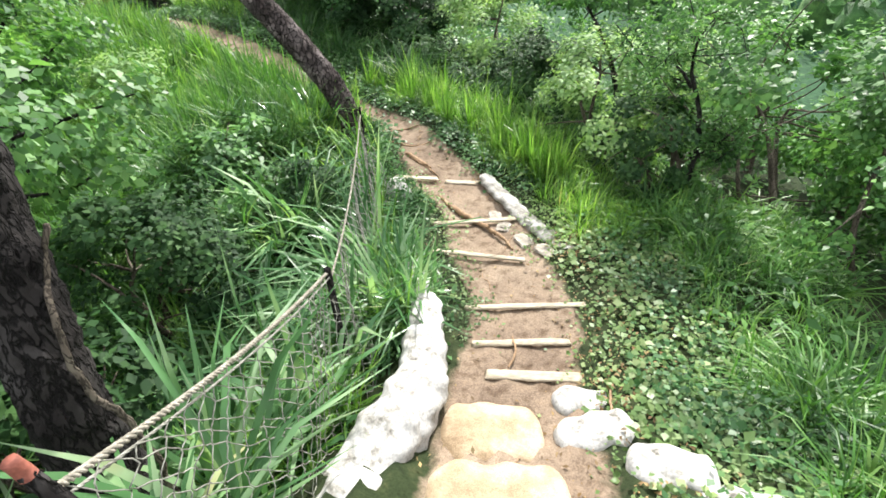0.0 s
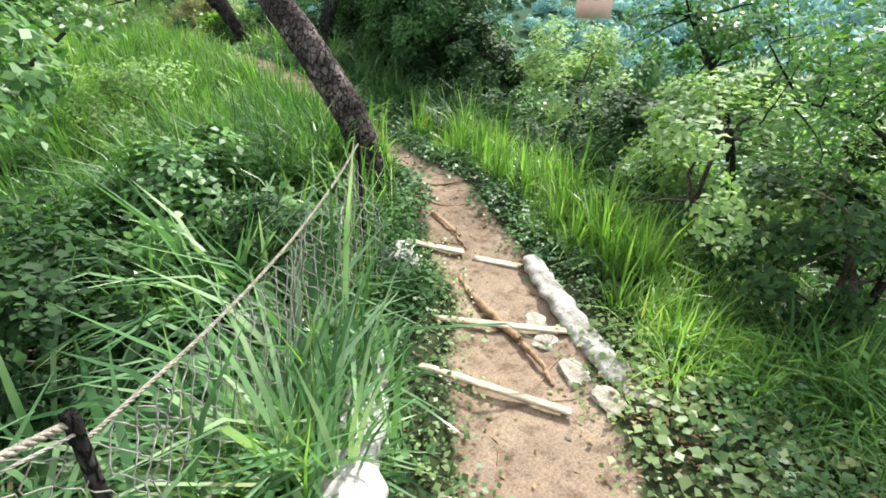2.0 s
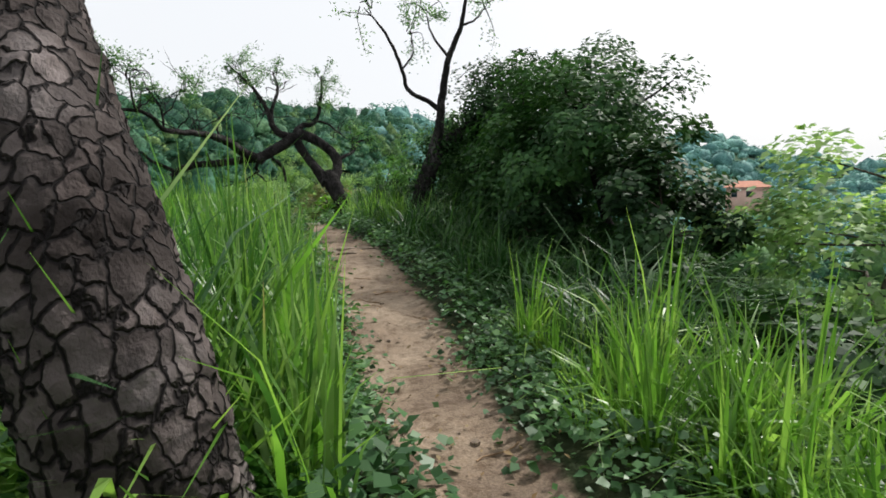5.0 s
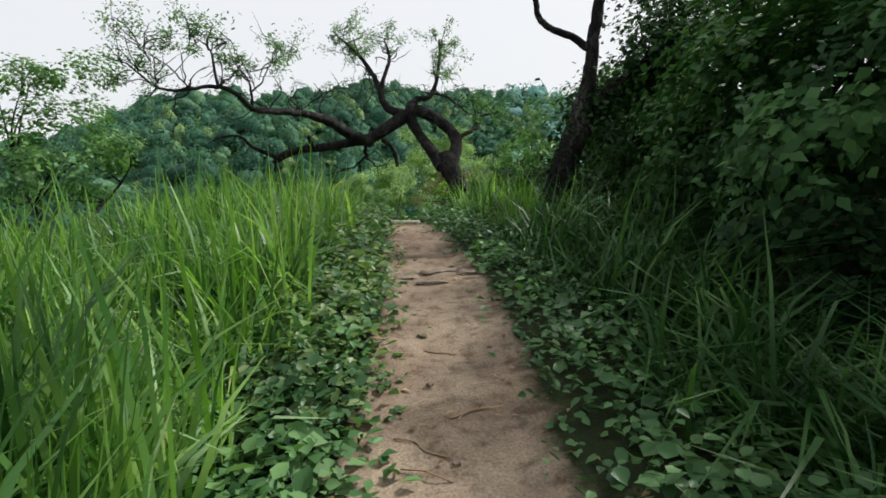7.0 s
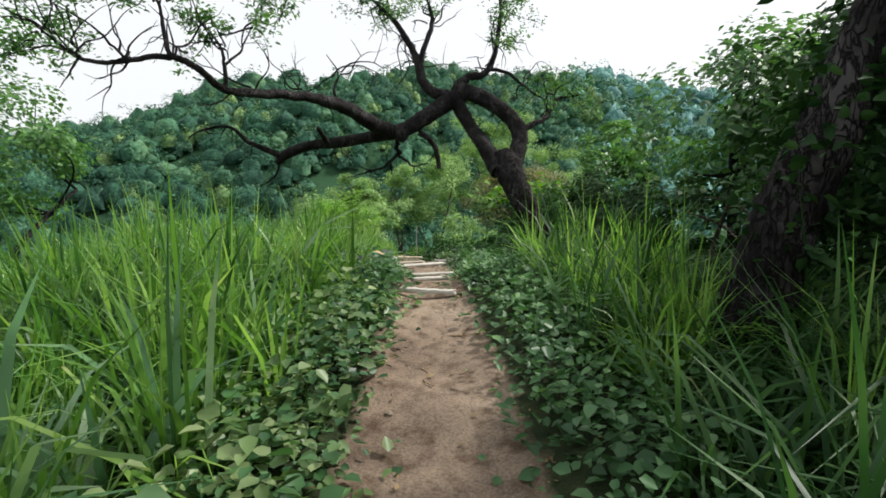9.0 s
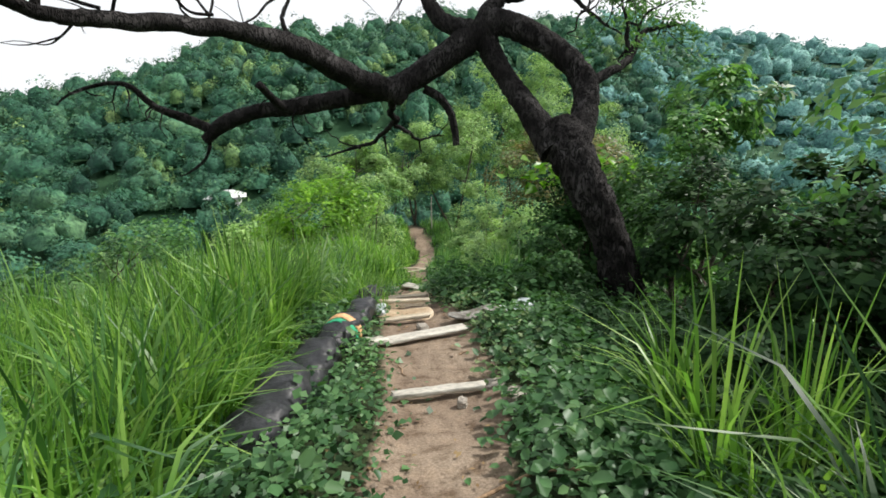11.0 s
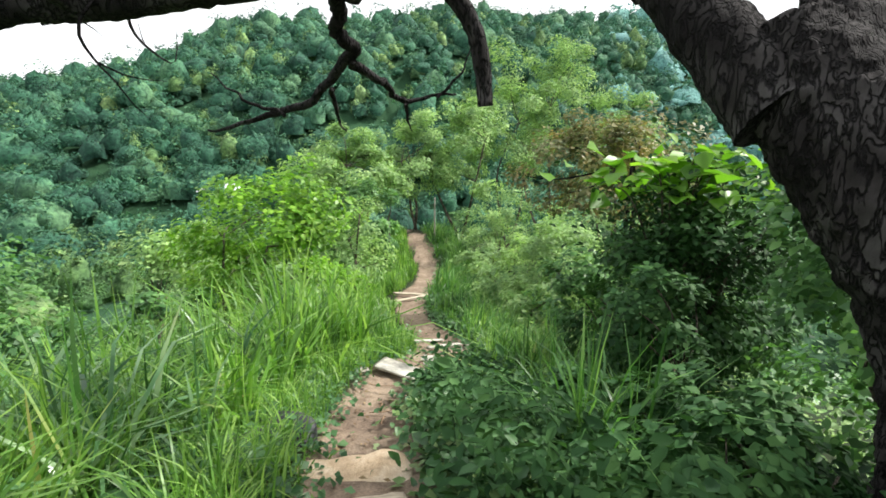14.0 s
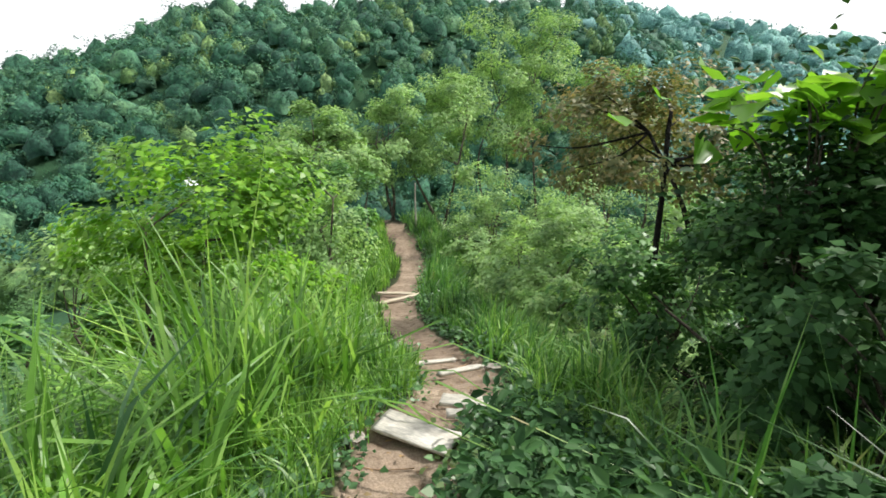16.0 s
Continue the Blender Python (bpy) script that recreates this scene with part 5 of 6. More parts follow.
def grass(label, where, per, tall, wide, bend, mat, seed, fan=0.05, outward=0.0, droop=0.35):
    """Tufts of grass: many blades fanning out of each place. One sheet of growth."""
    r = np.random.default_rng(seed)
    centers, nor = where
    m = len(centers)
    scale = r.uniform(0.6, 1.2, m) * (1 + 0.28 * ripple(centers[:, 0], centers[:, 1], 1.1, seed + 7))
    k = np.repeat(np.arange(m), int(per * 0.88))
    n = len(k)
    lean = r.uniform(0, math.tau, m)[k] * 0 + r.uniform(0, math.tau, n)
    if outward:
        base = np.arctan2(-nor[k, 1], -nor[k, 0])
        lean = np.where(r.random(n) < outward, base + r.normal(0, 0.8, n), lean)
    pos = centers[k] + np.column_stack([np.cos(lean), np.sin(lean), np.zeros(n)]) * (np.abs(r.normal(0, fan, n)))[:, None]
    pos[:, 2] -= 0.02
    h = r.uniform(tall[0], tall[1], n) * scale[k]
    w = 1.6 * r.uniform(wide[0], wide[1], n)
    b = np.abs(r.normal(bend + 0.1, droop, n)).clip(0.05, 1.35)
    far = h * b * 0.8
    tip, _, half, _ = along(pos[:, 0] + np.cos(lean) * far, pos[:, 1] + np.sin(lean) * far)
    keep = (np.abs(tip) > half * 0.85 + 0.3 * (h > 0.55)) | (h < 0.2)
    keep &= open_ground(pos)
    pos, h, w, lean, b = pos[keep], h[keep], w[keep], lean[keep], b[keep]
    ob = new("grass", fast_mesh("grass", *blades(pos, h, w, lean, b, seed + 1), mat, False))
    return tagged(ob, label, "grass", kind="stuff")


def herbs(label, where, per, size, rise, mat, seed, up=0.7, slim=0.75, fan=0.12):
    """Low broad-leaved growth: leaves on short stalks at uneven heights."""
    r = np.random.default_rng(seed)
    centers, _ = where
    m = len(centers)
    k = np.repeat(np.arange(m), per)
    n = len(k)
    big = r.uniform(0.6, 1.35, m)[k]
    tallness = r.uniform(0.4, 1.2, m)[k]
    off = r.normal(0, fan, (n, 2))
    pos = centers[k] + np.column_stack([off, np.zeros(n)])
    stays = open_ground(pos) if mat is not DRY else np.ones(n, bool)
    pos, off, big, tallness = pos[stays], off[stays], big[stays], tallness[stays]
    n = len(pos)
    pos[:, 2] = height(pos[:, 0], pos[:, 1]) + 0.015 + rise * tallness * r.random(n) ** 0.7 * np.exp(-(off ** 2).sum(1) / (2 * (fan * 1.3) ** 2))
    ob = new("herbs", fast_mesh("herbs", *leaves(pos, r.uniform(size[0], size[1], n) * big, seed + 3, up, slim, plain=size[1] < 0.078 or size[1] > 0.13), mat, False))
    return tagged(ob, label, "ground cover", kind="stuff")


# first stretch, left: arching cane grass behind the sacks
grass("tall arching pale-green cane grass in the gully", scatter(190, -15.6, -12.2, 0.8, 2.0, -1, 101), 13, (0.9, 1.45), (0.022, 0.042), 0.85, GRASS_BLUE, 102, 0.06, 0.15)
grass("broad pale cane grass leaning over the netting", scatter(75, -14.2, -12.9, 0.7, 1.4, -1, 191), 13, (0.95, 1.5), (0.018, 0.034), 0.8, GRASS_BLUE, 192, 0.06)
grass("dense green grass at the gully edge", scatter(170, -15.0, -12.4, 0.6, 1.5, -1, 103), 16, (0.4, 0.9), (0.006, 0.014), 0.6, GRASS_SUN, 104, 0.06)
grass("dark green grass down the gully side", scatter(330, -16.5, -9.0, 1.6, 4.5, -1, 105), 14, (0.6, 1.1), (0.010, 0.020), 0.7, GRASS, 106, 0.1)
herbs("leafy herbs among the netting and sacks", scatter(600, -14.4, -10.8, 0.36, 0.9, -1, 107), 10, (0.03, 0.065), 0.16, HERB, 108, 0.5)
# leaf colour deepened for the dark hollow behind the netting
herbs("tangled leafy herbs around the netting post", scatter(1100, -12.6, -9.6, 0.25, 1.5, -1, 185), 10, (0.035, 0.075), 0.42, SHRUB_DEEP, 186, 0.4, 0.55)
grass("tall bright blades above the tangled herbs", scatter(12, -11.6, -9.8, 0.6, 1.4, -1, 187), 9, (0.8, 1.25), (0.012, 0.022), 0.5, GRASS_SUN, 188, 0.06)
herbs("pale leafy herbs beside the steps", scatter(130, -14.2, -11.4, -0.06, 0.10, -1, 109), 9, (0.022, 0.045), 0.10, HERB_PALE, 110, 0.6)
grass("broad pale cane blades before the netting", scatter(45, -14.3, -13.2, 0.42, 0.75, -1, 391), 13, (0.55, 0.95), (0.013, 0.024), 0.75, GRASS_BLUE, 392, 0.06)
# first stretch, right
herbs("pale trampled herbs at the edge of the steps", scatter(800, -16.4, -12.4, 0.27, 1.5, 1, 111), 10, (0.035, 0.072), 0.12, HERB_PALE, 112, 0.7)
herbs("sparse pale herbs among the edging sacks", scatter(170, -16.2, -12.4, -0.05, 0.3, 1, 183), 8, (0.02, 0.05), 0.10, HERB_PALE, 184, 0.6)
herbs("green herbs on the bank by the steps", scatter(420, -15.6, -12.4, 0.5, 1.6, 1, 189), 10, (0.03, 0.06), 0.25, HERB, 190, 0.6)
herbs("green herbs beside the path", scatter(1300, -12.4, -7.5, 0.04, 1.2, 1, 113), 10, (0.03, 0.06), 0.2, HERB, 114, 0.6)
grass("fine bright green grass beside the path", scatter(300, -13.2, -8.5, 0.35, 1.3, 1, 115), 18, (0.25, 0.55), (0.005, 0.011), 0.6, GRASS_SUN, 116, 0.07, 0.1)
grass("short fine grass on the bank by the steps", scatter(260, -16.0, -12.5, 1.0, 2.2, 1, 215), 16, (0.25, 0.5), (0.005, 0.010), 0.75, GRASS, 216, 0.08)
grass("soft green grass on the bank", scatter(620, -16.5, -9.0, 1.3, 3.0, 1, 117), 16, (0.35, 0.65), (0.008, 0.016), 0.85, GRASS, 118, 0.08)
grass("upright tufts of bright yellow-green grass", scatter(56, -12.4, -7.8, 0.30, 0.95, 1, 119), 30, (0.4, 0.85), (0.007, 0.015), 0.38, GRASS_SUN, 120, 0.06)
# around the leaning tree and into the shade
grass("tall grass hiding the foot of the leaning tree", scatter(130, -10.0, -8.6, 0.2, 1.3, -1, 321), 16, (0.6, 1.05), (0.008, 0.018), 0.55, GRASS_SUN, 322, 0.06)
grass("very tall grass behind the leaning tree", scatter(190, -9.1, -6.8, 0.6, 2.4, -1, 327), 15, (0.8, 1.2), (0.009, 0.020), 0.5, GRASS, 328, 0.07)
grass("pale arching grass on the mound behind the netting", scatter(190, -10.2, -8.0, 0.9, 3.2, -1, 323), 15, (0.8, 1.3), (0.010, 0.022), 0.8, GRASS_BLUE, 324, 0.08)
grass("tall green grass along the path", scatter(330, -9.8, -6.5, 0.3, 1.7, -1, 121), 16, (0.6, 1.1), (0.008, 0.019), 0.45, GRASS, 122, 0.06)
herbs("low dark leafy plants at the path edge", scatter(900, -10.8, -5.0, 0.03, 0.75, -1, 123), 9, (0.04, 0.075), 0.22, HERB, 124, 0.65)
grass("bright tall grass field", scatter(560, -8.5, 0.8, 0.42, 3.6, -1, 125), 15, (0.5, 1.0), (0.009, 0.022), 0.45, GRASS_SUN, 126, 0.07)
grass("tall green grass field", scatter(850, -9.5, 1.5, 0.7, 6.0, -1, 127), 15, (0.5, 1.0), (0.010, 0.024), 0.5, GRASS, 128, 0.09)
herbs("broad soft leaves along the path edge", scatter(900, -7.5, 1.2, 0.02, 0.8, -1, 129), 8, (0.04, 0.085), 0.34, HERB, 130, 0.7)
grass("broad bluish grass blades among the herbs", scatter(170, -8.0, 1.0, 0.5, 2.4, -1, 231), 12, (0.5, 0.95), (0.016, 0.028), 0.75, GRASS_BLUE, 232, 0.07)
herbs("pale rounded leaves along the path", scatter(420, -6.0, 0.0, 0.05, 0.55, -1, 131), 7, (0.05, 0.09), 0.34, HERB_PALE, 132, 0.7)
herbs("rounded leaves along the path", scatter(700, -7.5, 0.8, 0.05, 0.8, 1, 133), 8, (0.038, 0.08), 0.3, HERB, 134, 0.7)
# blade colour darkened in place of shade from the right-hand trees
grass("long drooping grass coloured dark for the shade", scatter(430, -8.5, 0.5, 0.5, 2.4, 1, 135), 14, (0.6, 1.15), (0.009, 0.019), 0.85, GRASS_SHADED, 136, 0.08)
grass("bright upright grass clumps beside the path", scatter(40, -2.6, 2.2, 0.8, 1.6, 1, 137), 30, (0.5, 1.0), (0.008, 0.017), 0.42, GRASS_SUN, 138, 0.07)
# second flight
grass("dense tall sunlit grass beside the sandbags", scatter(1000, 0.6, 6.0, 0.85, 3.6, -1, 141), 16, (0.5, 0.95), (0.008, 0.018), 0.45, GRASS_SUN, 142, 0.07)
grass("tall grass on the slope", scatter(650, 1.0, 8.6, 0.9, 6.0, -1, 143), 15, (0.5, 1.0), (0.010, 0.020), 0.5, GRASS, 144, 0.09)
grass("sunlit tall grass clumps above the path", scatter(135, 6.4, 9.6, 0.45, 1.8, -1, 145), 26, (1.0, 1.5), (0.010, 0.022), 0.75, GRASS_SUN, 146, 0.08)
grass("pale bluish grass blades", scatter(200, 5.2, 9.5, 0.7, 2.4, -1, 147), 18, (0.7, 1.2), (0.013, 0.024), 0.75, GRASS_BLUE, 148, 0.08)
herbs("leafy herbs by the sandbags", scatter(900, 0.8, 7.5, 0.04, 0.9, -1, 149), 9, (0.03, 0.065), 0.2, HERB, 150, 0.6)
herbs("broad green leaves beside the steps", scatter(620, 0.6, 8.5, 0.06, 0.55, 1, 151), 9, (0.04, 0.085), 0.26, HERB, 152, 0.7)
# deeper leaf colour in place of shade under the tree
herbs("broad leaves coloured deeper for the shade under the forked tree", scatter(420, 0.6, 6.0, 0.5, 1.0, 1, 351), 9, (0.045, 0.09), 0.3, SHRUB_DEEP, 352, 0.7)
grass("tall sunlit grass behind the forked trunk", scatter(26, 5.4, 6.5, 0.9, 1.8, 1, 353), 16, (0.5, 0.95), (0.007, 0.015), 0.7, GRASS, 354, 0.08)
grass("fine sunlit grass beside the eroded path", scatter(110, 8.2, 12.0, 0.25, 1.2, 1, 355), 18, (0.35, 0.7), (0.006, 0.012), 0.65, GRASS_SUN, 356, 0.07)
# the next two covers are near black to stand for deep shade
herbs("ground cover coloured dark for the shade beside the path", scatter(700, -8.0, 0.6, 0.8, 2.4, 1, 197), 9, (0.05, 0.10), 0.35, SHRUB_DARK_SHADED, 198, 0.6, 0.6)
herbs("ground cover coloured dark for the shade under the forked tree", scatter(1100, 0.6, 5.6, 0.9, 2.7, 1, 195), 9, (0.05, 0.10), 0.3, SHRUB_DARK_SHADED, 196, 0.6, 0.6)
herbs("small bright herbs on the steps", scatter(520, 2.6, 8.5, -0.02, 0.7, 1, 153), 9, (0.03, 0.06), 0.16, HERB_PALE, 154, 0.6)
grass("long grass coloured darker for the shade under the tree", scatter(18, 1.0, 5.0, 1.2, 2.8, 1, 155), 12, (0.5, 0.9), (0.007, 0.015), 0.85, GRASS_SHADED, 156, 0.07, 0.1)
grass("long green grass behind the tree", scatter(20, 6.6, 9.5, 0.6, 2.2, 1, 159), 16, (0.5, 1.0), (0.007, 0.016), 0.8, GRASS, 160, 0.07)
grass("tall arching sunlit grass beside the tree", scatter(24, 6.9, 8.0, 1.6, 2.4, 1, 257), 16, (0.85, 1.3), (0.008, 0.016), 0.95, GRASS_SUN, 258, 0.08)
grass("bright clumps of grass beyond the tree", scatter(12, 6.8, 8.6, 1.1, 2.1, 1, 157), 16, (0.6, 1.0), (0.008, 0.015), 0.75, GRASS, 158, 0.07)
herbs("tall dark leafy herbs beside the broken planks", scatter(1100, 4.6, 8.6, 0.12, 1.9, 1, 181), 10, (0.05, 0.10), 0.45, SHRUB_DEEP, 182, 0.45, 0.5)
grass("short grass overhanging the eroded path", scatter(420, 4.6, 11.0, 0.0, 0.55, -1, 281), 14, (0.18, 0.45), (0.005, 0.010), 0.7, GRASS_SUN, 282, 0.06, 0.2)
herbs("small leaves along the eroded path edge", scatter(420, 5.2, 12.0, -0.02, 0.5, -1, 283), 8, (0.03, 0.06), 0.16, HERB, 284, 0.6)
# beyond
grass("grass tufts along the far path", scatter(420, 9.5, 26.0, 0.12, 1.3, -1, 161), 18, (0.4, 0.85), (0.012, 0.024), 0.5, GRASS_SUN, 162, 0.1)
grass("grass tufts along the far path", scatter(420, 9.0, 26.0, 0.12, 1.3, 1, 163), 18, (0.4, 0.85), (0.012, 0.024), 0.55, GRASS, 164, 0.1)
herbs("low herbs along the far path", scatter(500, 8.0, 24.0, 0.0, 0.6, 1, 165), 8, (0.05, 0.09), 0.22, HERB, 166, 0.6)
herbs("rough green growth on the slopes", scatter(1800, -9.5, 26, 2.0, 8.5, -1, 167), 10, (0.08, 0.16), 0.5, SHRUB, 168, 0.5, 0.5, 0.3)
# near-black leaves here stand for the deep shade of the gully
herbs("tangled undergrowth coloured dark for the shaded gully", scatter(1300, -17.4, -9.2, 1.5, 8.5, -1, 325), 10, (0.06, 0.13), 0.6, SHRUB_DARK_SHADED, 326, 0.4, 0.5, 0.3)
herbs("rough green growth on the bank by the steps", scatter(1100, -17, -8, 1.6, 7.5, 1, 169), 10, (0.07, 0.14), 0.5, SHRUB, 170, 0.5, 0.5, 0.3)
# same rough growth as on the bank, darkened to stand for shade
herbs("rough growth coloured dark for the shade of the trees", scatter(1100, -8, 8, 1.5, 7.0, 1, 361), 10, (0.06, 0.13), 0.5, SHRUB_DARK_SHADED, 362, 0.5, 0.5, 0.3)
herbs("pale rough growth on the sunny slopes", scatter(1300, 8, 27, 1.0, 7.5, 1, 177), 10, (0.08, 0.15), 0.6, SHRUB_PALE, 178, 0.5, 0.5, 0.3)
herbs("rough scrub over the lower slopes", scatter(2300, -17.5, 29, 7.5, 19, -1, 285), 8, (0.14, 0.28), 0.6, SHRUB, 286, 0.5, 0.6, 0.5)
herbs("rough scrub over the lower slopes", scatter(2300, -17.5, 29, 6.5, 19, 1, 287), 8, (0.14, 0.28), 0.6, SHRUB, 288, 0.5, 0.6, 0.5)
# fallen leaves and bits on the soil
herbs("scattered dead leaves on the sandy path", scatter(420, -16.0, 12.0, -0.34, 0.12, 1, 171), 2, (0.02, 0.05), 0.004, DRY, 172, 1.6, 0.45, 0.2)
herbs("scattered dead leaves on the sandy path", scatter(420, -16.0, 12.0, -0.34, 0.12, -1, 173), 2, (0.02, 0.05), 0.004, DRY, 174, 1.6, 0.45, 0.2)
herbs("leaf litter beside the steps", scatter(500, -16.2, -13.0, -0.05, 0.7, 1, 175), 4, (0.02, 0.05), 0.01, DRY, 176, 1.4, 0.4, 0.12)

# ---------------------------------------------------------------- shrubs and small trees
bush("shrub", "thin-stemmed shrub with small dark leaves", "shrub", (-0.4, -14.0), (-0.4, -13.9, 0.2), (0.8, 0.9, 0.6), 5000, 0.06, SHRUB_DARK_SHADED, 201, stem=0.03, stems=3, clumps=24, shell=0.7)
bush("shrub", "leafy yellow-green shrub on the bank", "shrub", (0.0, -13.0), (0.1, -12.9, 0.4), (1.2, 1.2, 0.8), 8000, 0.06, SHRUB_PALE, 202, clumps=30)
bush("shrub", "dense dark green shrub behind the grass", "shrub", (1.3, -11.3), (1.4, -11.2, -0.3), (1.2, 1.2, 0.85), 8000, 0.07, SHRUB_DARK_SHADED, 203, clumps=30)
bush("shrub", "round pale-green bush with light tips", "shrub", (3.7, -8.4), (3.8, -8.2, 0.0), (1.4, 1.4, 1.0), 9000, 0.08, SHRUB_PALE, 204, clumps=36)
bush("shrub", "dark leafy shrub low on the slope", "shrub", (2.2, -9.6), (2.3, -9.5, -0.8), (1.3, 1.3, 0.75), 7000, 0.08, SHRUB_DARK_SHADED, 205)
bush("shrub", "dark leafy shrub low on the slope", "shrub", (2.6, -6.4), (2.8, -6.2, -0.7), (1.4, 1.5, 0.75), 7000, 0.08, SHRUB_DARK_SHADED, 206)
bush("shrub", "thin shrub with sparse leaves on the bank", "shrub", (-0.6, -16.4), (-0.5, -16.3, 0.8), (1.1, 1.1, 1.0), 6500, 0.06, SHRUB, 207, clumps=26)
bush("shrub", "broad-leaved light green shrub", "shrub", (0.4, -15.2), (0.6, -15.0, 0.9), (1.6, 1.6, 1.3), 8000, 0.08, SHRUB, 208, clumps=30)
bush("tree", "dense round dark-leaved tree with trailing climbers", "tree", (3.6, -3.4), (4.1, -3.5, 1.0), (1.7, 1.8, 1.9), 26000, 0.085, SHRUB_DEEP, 209, BARK_DARK, 0.09, 2, 60)
bush("tree", "dense dark-leaved tree beside the climbers", "tree", (4.3, -1.2), (4.4, -0.9, 1.6), (1.7, 2.0, 2.0), 22000, 0.085, SHRUB_DARK_SHADED, 210, BARK_DARK, 0.08, 2, 55)
bush("tree", "dark-leaved tree arching over the shaded path edge", "tree", (3.5, -5.4), (3.0, -5.0, 1.25), (1.4, 1.8, 1.1), 18000, 0.08, SHRUB_DEEP, 371, BARK_DARK, 0.08, 2, 60)
bush("tree", "leafy tree with small leaves against the sky", "tree", (2.0, -12.4), (1.1, -11.8, 1.25), (0.75, 0.8, 0.75), 5000, 0.055, SHRUB, 372, BARK_DARK, 0.035, 2, 34)
# crown added over the gully only to block light there
bush("tree", "dark tree added to shade the gully", "tree", (-8.2, -12.4), (-7.4, -11.6, 2.6), (1.8, 1.8, 1.3), 14000, 0.08, SHRUB_DARK_SHADED, 373, BARK_DARK, 0.07, 2, 50)
# two gully shrubs, darkened for the same shade
bush("shrub", "shrub coloured dark for the shaded gully", "shrub", (-5.7, -12.7), (-5.7, -12.6, -0.9), (1.0, 0.8, 0.5), 7000, 0.06, SHRUB_DARK_SHADED, 374, clumps=34)
bush("shrub", "shrub coloured dark for the shaded gully", "shrub", (-4.6, -10.9), (-4.6, -10.9, -0.6), (0.9, 0.8, 0.5), 6000, 0.06, SHRUB_DARK_SHADED, 375, clumps=34)
bush("shrub", "dense dark shrub behind the climbers", "shrub", (3.6, -1.9), (3.6, -1.8, 0.1), (1.2, 1.2, 1.1), 14000, 0.08, SHRUB_DARK_SHADED, 381, clumps=60)
bush("shrub", "dense dark shrub behind the climbers", "shrub", (4.6, 0.6), (4.6, 0.7, 0.1), (1.3, 1.3, 1.2), 12000, 0.09, SHRUB_DARK_SHADED, 382, clumps=60)
# shrubs whose near-black leaves stand for the shade right of the path
bush("shrub", "undergrowth shrub coloured dark for the shade", "shrub", (2.8, -4.6), (2.9, -4.6, -0.3), (1.0, 1.3, 0.7), 6000, 0.08, SHRUB_DARK_SHADED, 211)
bush("shrub", "undergrowth shrub coloured dark for the shade", "shrub", (3.0, 0.6), (3.1, 0.7, 0.1), (1.2, 1.2, 0.8), 6000, 0.08, SHRUB_DARK_SHADED, 212)
bush("shrub", "tall shrub coloured dark for the shade beside the path", "shrub", (2.5, -6.6), (2.6, -6.6, 0.2), (0.9, 1.0, 1.0), 11000, 0.075, SHRUB_DARK_SHADED, 245)
bush("shrub", "tall shrub coloured dark for the shade beside the path", "shrub", (2.3, -4.8), (2.4, -4.8, 0.1), (0.8, 0.9, 0.9), 11000, 0.075, SHRUB_DARK_SHADED, 246)
# tree added for its shadow on the steps, mostly out of view
bush("tree", "dark-leaved tree added to shade the steps", "tree", (4.2, 2.2), (4.2, 2.3, 1.5), (1.5, 1.5, 1.5), 12000, 0.085, SHRUB, 242, BARK_DARK, 0.08, 2, 48)
bush("shrub", "glossy shrub coloured dark for the shade of the steps", "shrub", (2.9, 3.3), (3.0, 3.4, 0.2), (0.85, 0.9, 0.8), 7000, 0.075, SHRUB_DARK_SHADED, 243)
# added where the camera misses it, to keep sun off the trunk's foot
bush("tree", "dense dark-leaved tree added unseen to shade the forked tree's foot", "tree", (5.9, 3.0), (5.9, 3.0, 1.7), (1.6, 1.7, 1.6), 14000, 0.11, SHRUB_DARK_SHADED, 247, BARK_DARK, 0.10, 2, 60)
# leaf colour again holds the shade below the forked tree
bush("shrub", "glossy shrub coloured dark for shade under the forked tree", "shrub", (2.7, 2.9), (2.7, 2.9, 0.1), (0.8, 0.8, 0.6), 6000, 0.07, SHRUB_DARK_SHADED, 248)
bush("shrub", "low shrub coloured dark for shade under the forked tree", "shrub", (2.0, 2.5), (2.0, 2.5, -0.2), (0.5, 0.6, 0.4), 4000, 0.06, SHRUB_DARK_SHADED, 249)
for k, (x, y, z, s) in enumerate([(1.7, -15.9, 0.2, 1.1), (2.8, -14.3, -0.1, 1.2), (2.4, -12.6, -0.6, 1.1), (3.8, -16.6, 0.2, 1.4), (4.6, -13.0, -0.6, 1.4), (0.6, -17.0, 0.5, 1.0)]):
    bush("shrub", "leafy green shrub on the bank below the steps", "shrub", (x, y), (x, y, z), (s, s, s * 0.8), 6500, 0.075, SHRUB, 290 + k, clumps=30)
for k, (x, y, s) in enumerate([(1.2, 5.95, 0.42), (1.55, 5.5, 0.45), (0.95, 6.5, 0.36), (1.75, 6.2, 0.5), (1.15, 5.2, 0.36)]):
    bush("shrub", "low leafy shrub beside the broken planks", "shrub", (x, y), (x, y, float(height(x, y)) + s * 0.7), (s, s, s * 0.8), 2000, 0.055, SHRUB_DEEP, 350 + k, stem=0.012, clumps=20, slim=0.6)
# left of the first stretch
# near-black shrub added in place of the shaded hollow behind the netting
bush("shrub", "tangled shrub added as the dark behind the netting post", "shrub", (-3.5, -11.0), (-3.5, -11.0, -0.35), (0.5, 0.6, 0.5), 5000, 0.05, SHRUB_DARK_SHADED, 360, stem=0.015, clumps=26)
